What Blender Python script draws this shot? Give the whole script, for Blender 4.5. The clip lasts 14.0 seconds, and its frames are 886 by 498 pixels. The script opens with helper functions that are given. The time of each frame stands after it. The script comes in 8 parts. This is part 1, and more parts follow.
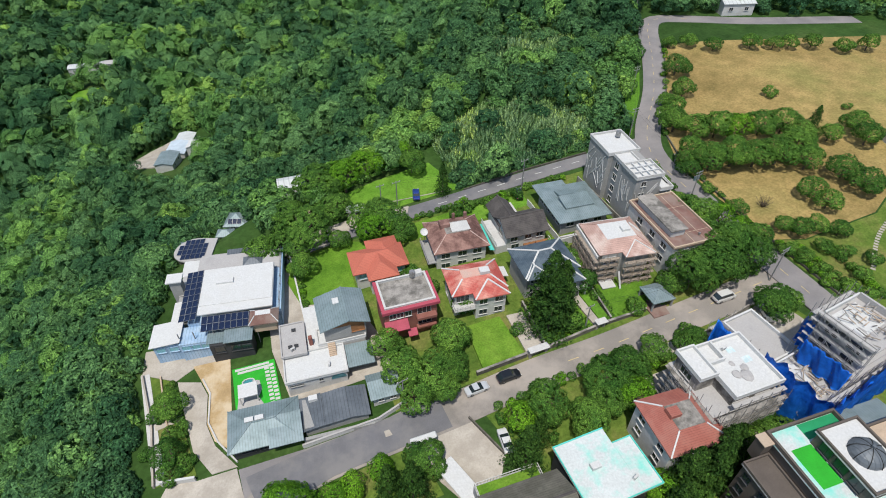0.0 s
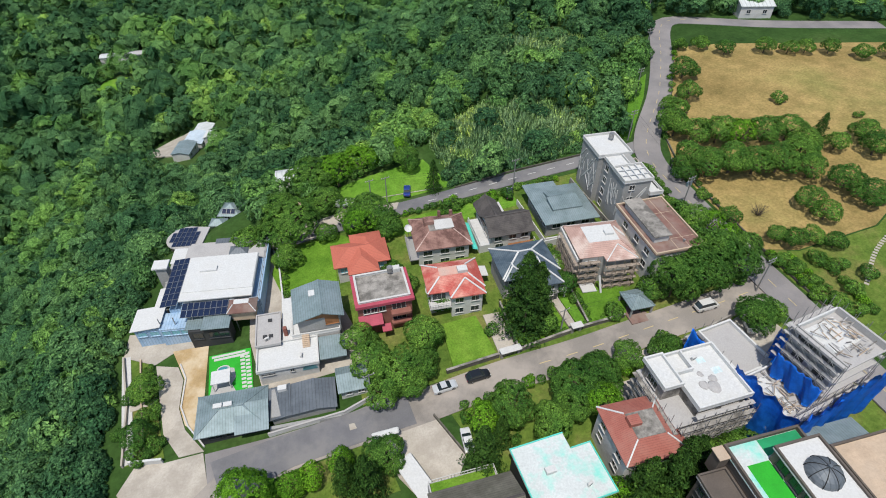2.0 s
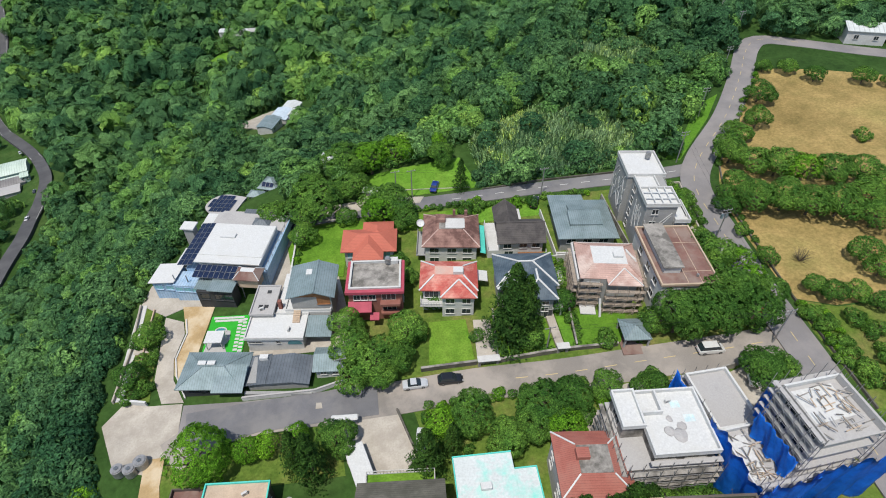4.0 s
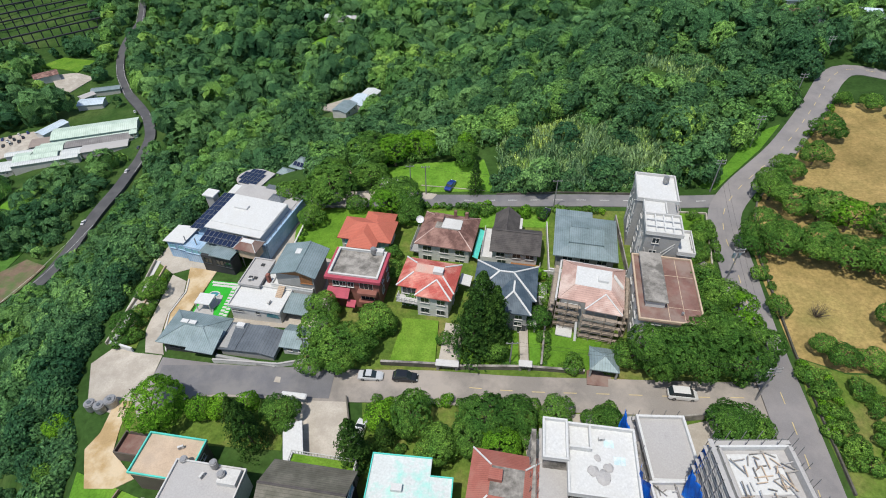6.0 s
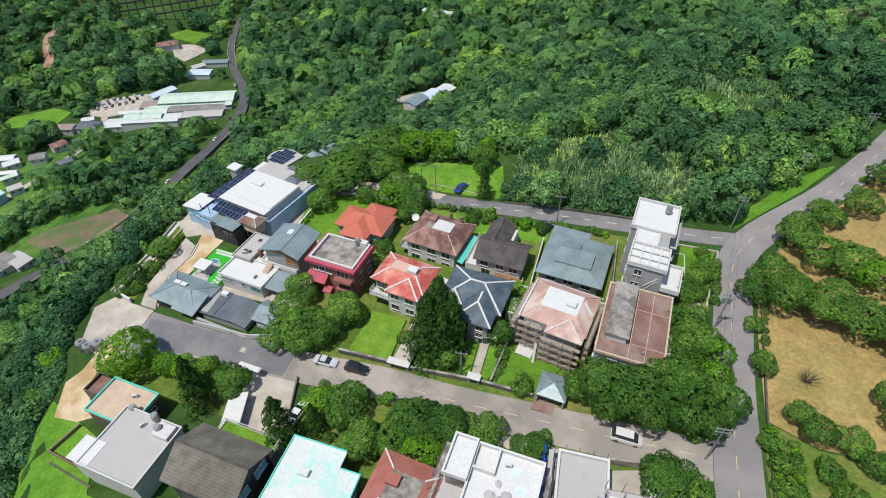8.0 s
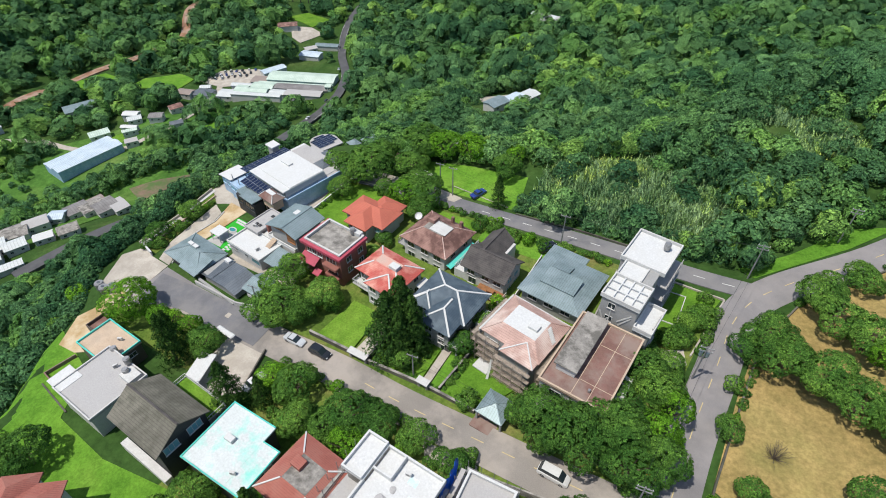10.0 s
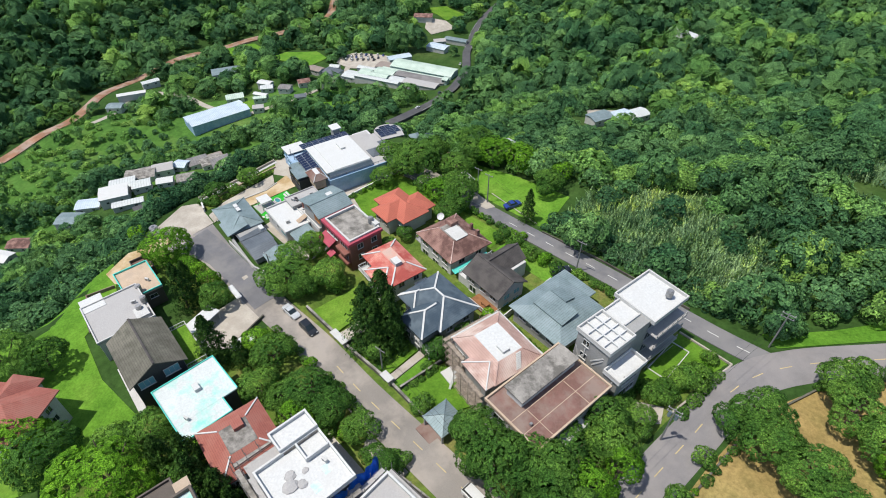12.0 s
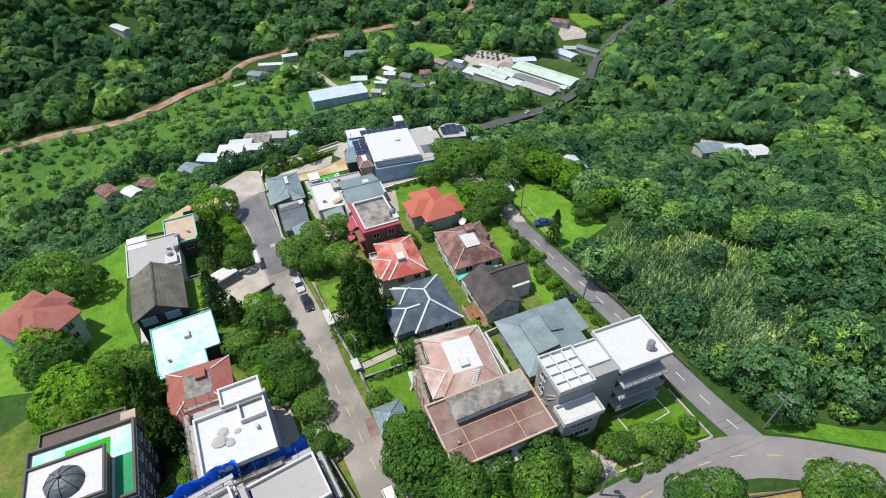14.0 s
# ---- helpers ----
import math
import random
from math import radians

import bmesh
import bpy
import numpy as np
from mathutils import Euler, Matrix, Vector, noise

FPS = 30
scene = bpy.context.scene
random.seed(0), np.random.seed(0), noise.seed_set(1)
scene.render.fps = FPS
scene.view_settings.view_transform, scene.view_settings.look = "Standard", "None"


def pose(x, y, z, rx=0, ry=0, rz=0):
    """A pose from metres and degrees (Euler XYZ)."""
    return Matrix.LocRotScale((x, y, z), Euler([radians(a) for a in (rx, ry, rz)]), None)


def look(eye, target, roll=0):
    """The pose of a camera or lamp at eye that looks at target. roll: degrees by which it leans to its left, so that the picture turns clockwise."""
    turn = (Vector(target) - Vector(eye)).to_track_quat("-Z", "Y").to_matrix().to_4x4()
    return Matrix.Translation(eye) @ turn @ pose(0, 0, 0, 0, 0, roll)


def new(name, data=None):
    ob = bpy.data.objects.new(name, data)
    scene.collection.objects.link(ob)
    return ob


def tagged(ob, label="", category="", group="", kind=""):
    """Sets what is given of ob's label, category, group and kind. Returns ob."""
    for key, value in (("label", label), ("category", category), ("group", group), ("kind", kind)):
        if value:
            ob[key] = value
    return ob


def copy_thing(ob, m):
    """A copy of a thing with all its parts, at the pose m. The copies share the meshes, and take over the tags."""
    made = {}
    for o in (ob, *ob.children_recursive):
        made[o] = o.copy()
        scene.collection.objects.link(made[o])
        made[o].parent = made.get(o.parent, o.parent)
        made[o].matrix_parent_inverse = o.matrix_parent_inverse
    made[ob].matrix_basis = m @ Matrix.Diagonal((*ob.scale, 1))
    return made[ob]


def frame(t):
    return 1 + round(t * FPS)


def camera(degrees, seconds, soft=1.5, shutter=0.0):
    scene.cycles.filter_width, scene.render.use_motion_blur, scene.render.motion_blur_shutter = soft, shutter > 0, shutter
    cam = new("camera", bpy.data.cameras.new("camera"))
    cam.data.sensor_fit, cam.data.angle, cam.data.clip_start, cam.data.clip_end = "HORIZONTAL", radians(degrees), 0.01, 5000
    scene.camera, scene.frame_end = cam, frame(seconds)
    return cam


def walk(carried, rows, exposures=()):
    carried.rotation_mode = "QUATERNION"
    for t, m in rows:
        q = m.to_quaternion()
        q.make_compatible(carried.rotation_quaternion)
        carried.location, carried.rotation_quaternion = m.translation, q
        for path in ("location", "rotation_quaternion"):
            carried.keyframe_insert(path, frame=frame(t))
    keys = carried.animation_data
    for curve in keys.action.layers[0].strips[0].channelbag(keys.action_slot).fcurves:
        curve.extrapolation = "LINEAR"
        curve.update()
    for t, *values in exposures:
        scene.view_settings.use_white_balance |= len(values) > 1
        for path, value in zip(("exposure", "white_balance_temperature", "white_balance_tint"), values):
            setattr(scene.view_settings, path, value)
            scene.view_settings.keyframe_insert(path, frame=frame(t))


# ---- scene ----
cam = camera(77.3, 14.0, soft=1.0)
METRES, EYE, TILT, LEAN, TURN = 133.0, 85.0, -41.75, -0.1, -30.0
ROWS = [
    (0.0, 0.0, 0.0, 0.0, 0.0, 0.0, -0.0),
    (0.5, 0.0094, -0.0001, -0.0002, 0.1, -0.02, -0.02),
    (1.0, 0.0249, 0.0001, -0.0003, 0.41, -0.06, -0.25),
    (1.5, 0.0459, 0.0007, -0.0002, 1.15, -0.16, -0.87),
    (2.0, 0.0711, 0.0021, 0.0007, 2.68, -0.28, -2.19),
    (2.5, 0.0998, 0.0047, 0.0027, 4.9, -0.51, -4.17),
    (3.0, 0.1322, 0.0089, 0.0058, 7.25, -0.76, -6.2),
    (5.5, 0.3075, 0.0564, 0.0431, 19.15, -3.26, -16.07),
    (6.0, 0.3421, 0.0707, 0.0549, 21.63, -4.0, -17.96),
    (6.5, 0.3757, 0.0861, 0.0686, 24.14, -4.85, -19.83),
    (7.0, 0.4083, 0.1026, 0.0837, 26.68, -5.8, -21.65),
    (7.5, 0.4401, 0.1205, 0.1001, 29.29, -6.84, -23.41),
    (8.0, 0.4708, 0.1397, 0.1175, 31.98, -7.97, -25.14),
    (10.5, 0.6005, 0.2528, 0.2219, 48.66, -16.3, -33.73),
    (11.0, 0.6203, 0.2781, 0.2462, 52.97, -18.78, -35.36),
    (11.5, 0.6376, 0.3043, 0.2711, 57.45, -21.44, -36.85),
    (12.0, 0.6526, 0.3313, 0.2965, 62.07, -24.28, -38.16),
    (12.5, 0.6653, 0.3591, 0.323, 66.88, -27.31, -39.3),
    (13.0, 0.6754, 0.3873, 0.3496, 71.8, -30.46, -40.26),
    (13.5, 0.6825, 0.4161, 0.3768, 76.86, -33.76, -41.0),
    (14.0, 0.687, 0.4452, 0.4045, 82.02, -37.18, -41.51),
]
walk(cam, [(t, pose(0, 0, EYE, TILT, LEAN, TURN) @ pose(METRES * x, METRES * y, METRES * z, 90 + pitch, roll, yaw)) for t, x, y, z, yaw, pitch, roll in ROWS], exposures=[(0.0, 0.09), (6.5, 0.15), (14.0, 0.27)])

# ---- sky and sun ----
SUN_ELEV, SUN_AZ = 68.0, 221.0     # azimuth: degrees clockwise from +y, where the sun stands
sky_world = bpy.data.worlds.new("sky")
sky_world.use_nodes = True
scene.world = sky_world
_nt = sky_world.node_tree
_sky = _nt.nodes.new("ShaderNodeTexSky")
_sky.sky_type, _sky.sun_disc = "NISHITA", False
_sky.sun_elevation, _sky.sun_rotation = radians(SUN_ELEV), radians(SUN_AZ)
_nt.links.new(_sky.outputs[0], _nt.nodes["Background"].inputs[0])
_nt.nodes["Background"].inputs[1].default_value = 0.13
_sun = bpy.data.lights.new("sun", "SUN")
_sun.energy, _sun.angle, _sun.color = 3.9, radians(0.6), (1.0, 0.95, 0.87)
sun_lamp = new("sun", _sun)
_a, _e = radians(SUN_AZ), radians(SUN_ELEV)
sun_lamp.matrix_world = look((0, 0, 300), (-math.sin(_a) * math.cos(_e) * 100, -math.cos(_a) * math.cos(_e) * 100, 300 - math.sin(_e) * 100))


# ---- materials ----
def nodes_of(name):
    m = bpy.data.materials.new(name)
    m.use_nodes = True
    return m, m.node_tree, m.node_tree.nodes["Principled BSDF"]


def link(nt, a, b):
    nt.links.new(a, b)


def noise_tex(nt, scale, detail=4.0, rough=0.6, coords="Object"):
    co = nt.nodes.new("ShaderNodeTexCoord")
    n = nt.nodes.new("ShaderNodeTexNoise")
    n.inputs["Scale"].default_value, n.inputs["Detail"].default_value, n.inputs["Roughness"].default_value = scale, detail, rough
    link(nt, co.outputs[coords], n.inputs["Vector"])
    return n


def ramp(nt, fac, stops):
    r = nt.nodes.new("ShaderNodeValToRGB")
    els = r.color_ramp.elements
    els[0].position, els[0].color = stops[0][0], (*stops[0][1], 1)
    els[1].position, els[1].color = stops[-1][0], (*stops[-1][1], 1)
    for p, c in stops[1:-1]:
        e = els.new(p)
        e.color = (*c, 1)
    link(nt, fac, r.inputs[0])
    return r


def mixc(nt, fac, a, b, mode="MIX"):
    m = nt.nodes.new("ShaderNodeMix")
    m.data_type, m.blend_type = "RGBA", mode
    for sock, v in ((m.inputs[0], fac), (m.inputs[6], a), (m.inputs[7], b)):
        if isinstance(v, (int, float)):
            sock.default_value = v
        elif isinstance(v, tuple):
            sock.default_value = (*v, 1)
        else:
            link(nt, v, sock)
    return m.outputs[2]


def surface(name, col, rough=0.8, var=0.25, big=0.25, fine=6.0, stain=None, stain_amt=0.5, stain_scale=0.35, bump=0.15, metal=0.0, courses=0.0, axis=0, island=0.0, stain_pos=0.5):
    """A weathered surface: base colour, variation at two scales, optional stains, optional courses (ribs or tile rows, metres apart)."""
    m, nt, b = nodes_of(name)
    n1, n2 = noise_tex(nt, big, 3.0), noise_tex(nt, fine, 5.0, 0.7)
    lo = tuple(c * (1 - var) for c in col)
    hi = tuple(min(1, c * (1 + var)) for c in col)
    c1 = ramp(nt, n1.outputs[0], [(0.3, lo), (0.7, hi)]).outputs[0]
    c2 = ramp(nt, n2.outputs[0], [(0.25, (0.72, 0.72, 0.72)), (0.75, (1.0, 1.0, 1.0))]).outputs[0]
    out = mixc(nt, 1.0, c1, c2, "MULTIPLY")
    if stain:
        n3 = noise_tex(nt, stain_scale, 6.0, 0.65)
        f = ramp(nt, n3.outputs[0], [(stain_pos - 0.07, (0, 0, 0)), (stain_pos + 0.1, (stain_amt,) * 3)])
        out = mixc(nt, f.outputs[0], out, stain)
    height = n2.outputs[0]
    if courses:
        co = nt.nodes.new("ShaderNodeTexCoord")
        w = nt.nodes.new("ShaderNodeTexWave")
        w.wave_type, w.bands_direction, w.wave_profile = "BANDS", ("X", "Y", "Z", "DIAGONAL")[axis], "SAW"
        w.inputs["Scale"].default_value = 0.314 / courses
        w.inputs["Distortion"].default_value = 0.4
        link(nt, co.outputs["Object"], w.inputs["Vector"])
        dk = ramp(nt, w.outputs["Fac"], [(0.0, (0.62, 0.62, 0.62)), (0.25, (1, 1, 1))])
        out = mixc(nt, 1.0, out, dk.outputs[0], "MULTIPLY")
        height = w.outputs["Fac"]
    if island:
        g = nt.nodes.new("ShaderNodeObjectInfo")
        dk = ramp(nt, g.outputs["Random"], [(0.0, (1 - island,) * 3), (1.0, (1.0, 1.0, 1.0))])
        out = mixc(nt, 1.0, out, dk.outputs[0], "MULTIPLY")
    link(nt, out, b.inputs["Base Color"])
    b.inputs["Roughness"].default_value, b.inputs["Metallic"].default_value = rough, metal
    b.inputs["Specular IOR Level"].default_value = 0.3
    bp = nt.nodes.new("ShaderNodeBump")
    bp.inputs["Strength"].default_value, bp.inputs["Distance"].default_value = bump, 0.05
    link(nt, height, bp.inputs["Height"])
    link(nt, bp.outputs[0], b.inputs["Normal"])
    return m


def leaf_material(name, dark, light, scale=0.05, trans=0.25, per_object=0.0, dapple_scale=2.2):
    """Foliage: colour drifts from stand to stand and from leaf clump to leaf clump, with sun dapple painted in; thin
    leaves let light through.
    """
    m, nt, b = nodes_of(name)
    geo = nt.nodes.new("ShaderNodeNewGeometry")
    n = nt.nodes.new("ShaderNodeTexNoise")
    n.inputs["Scale"].default_value, n.inputs["Detail"].default_value = scale, 3.0
    link(nt, geo.outputs["Position"], n.inputs["Vector"])
    c = ramp(nt, n.outputs[0], [(0.32, dark), (0.68, light)]).outputs[0]
    r = ramp(nt, geo.outputs["Random Per Island"], [(0.0, (0.62, 0.66, 0.62)), (1.0, (1.3, 1.25, 1.1))]).outputs[0]
    c = mixc(nt, 1.0, c, r, "MULTIPLY")
    att = nt.nodes.new("ShaderNodeAttribute")
    att.attribute_name = "tint"
    if per_object:
        oi = nt.nodes.new("ShaderNodeObjectInfo")
        r2 = ramp(nt, oi.outputs["Random"], [(0.0, (1 - per_object, 1 - per_object * 0.8, 1 - per_object)), (1.0, (1.0 + per_object, 1.0 + per_object * 0.6, 1.0))]).outputs[0]
    else:
        r2 = ramp(nt, att.outputs["Fac"], [(0.0, (0.42, 0.58, 0.62)), (0.35, (0.72, 0.82, 0.85)), (0.6, (1.05, 1.1, 0.95)), (0.8, (1.35, 1.4, 0.85)), (1.0, (2.0, 1.75, 1.0))]).outputs[0]
    c = mixc(nt, 1.0, c, r2, "MULTIPLY")
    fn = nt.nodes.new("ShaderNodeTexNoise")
    fn.inputs["Scale"].default_value, fn.inputs["Detail"].default_value, fn.inputs["Roughness"].default_value = dapple_scale, 4.0, 0.65
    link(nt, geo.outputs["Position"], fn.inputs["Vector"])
    # painted dapple: shaded gaps and sunlit leaf tops in the colour, matching the bump
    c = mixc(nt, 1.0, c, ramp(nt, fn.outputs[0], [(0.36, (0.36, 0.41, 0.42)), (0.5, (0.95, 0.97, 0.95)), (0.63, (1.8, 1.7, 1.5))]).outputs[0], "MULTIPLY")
    bp = nt.nodes.new("ShaderNodeBump")
    bp.inputs["Strength"].default_value, bp.inputs["Distance"].default_value = 0.8, 0.25
    link(nt, fn.outputs[0], bp.inputs["Height"])
    link(nt, bp.outputs[0], b.inputs["Normal"])
    link(nt, c, b.inputs["Base Color"])
    b.inputs["Roughness"].default_value, b.inputs["Specular IOR Level"].default_value = 0.7, 0.08
    t = nt.nodes.new("ShaderNodeBsdfTranslucent")
    link(nt, c, t.inputs[0])
    mx = nt.nodes.new("ShaderNodeMixShader")
    mx.inputs[0].default_value = trans
    link(nt, b.outputs[0], mx.inputs[1])
    link(nt, t.outputs[0], mx.inputs[2])
    fv = nt.nodes.new("ShaderNodeTexVoronoi")
    fv.inputs["Scale"].default_value = dapple_scale * 1.3
    link(nt, geo.outputs["Position"], fv.inputs["Vector"])
    hole = ramp(nt, fv.outputs["Distance"], [(0.6, (1, 1, 1)), (0.65, (0, 0, 0))])
    tr = nt.nodes.new("ShaderNodeBsdfTransparent")
    cut = nt.nodes.new("ShaderNodeMixShader")
    link(nt, hole.outputs[0], cut.inputs[0])
    link(nt, tr.outputs[0], cut.inputs[1])
    link(nt, mx.outputs[0], cut.inputs[2])
    link(nt, cut.outputs[0], nt.nodes["Material Output"].inputs[0])
    return m


def ground_material(name, cols, s1=0.05, s2=1.2, bump=0.4):
    m, nt, b = nodes_of(name)
    n1, n2, n3 = noise_tex(nt, s1, 5.0), noise_tex(nt, s2, 6.0, 0.7), noise_tex(nt, s1 * 6, 5.0, 0.65)
    c = ramp(nt, n1.outputs[0], [(0.3, cols[0]), (0.5, cols[1]), (0.7, cols[2])]).outputs[0]
    c = mixc(nt, 1.0, c, ramp(nt, n3.outputs[0], [(0.3, (0.68, 0.72, 0.6)), (0.7, (1.15, 1.1, 1.0))]).outputs[0], "MULTIPLY")
    c = mixc(nt, 1.0, c, ramp(nt, n2.outputs[0], [(0.3, (0.6, 0.6, 0.6)), (0.7, (1.1, 1.1, 1.1))]).outputs[0], "MULTIPLY")
    link(nt, c, b.inputs["Base Color"])
    b.inputs["Roughness"].default_value, b.inputs["Specular IOR Level"].default_value = 0.95, 0.1
    bp = nt.nodes.new("ShaderNodeBump")
    bp.inputs["Strength"].default_value, bp.inputs["Distance"].default_value = bump, 0.15
    link(nt, n2.outputs[0], bp.inputs["Height"])
    link(nt, bp.outputs[0], b.inputs["Normal"])
    return m


def glass_material(name, col=(0.02, 0.03, 0.035), rough=0.08):
    m, nt, b = nodes_of(name)
    b.inputs["Base Color"].default_value = (*col, 1)
    b.inputs["Roughness"].default_value, b.inputs["Specular IOR Level"].default_value = rough, 0.6
    return m


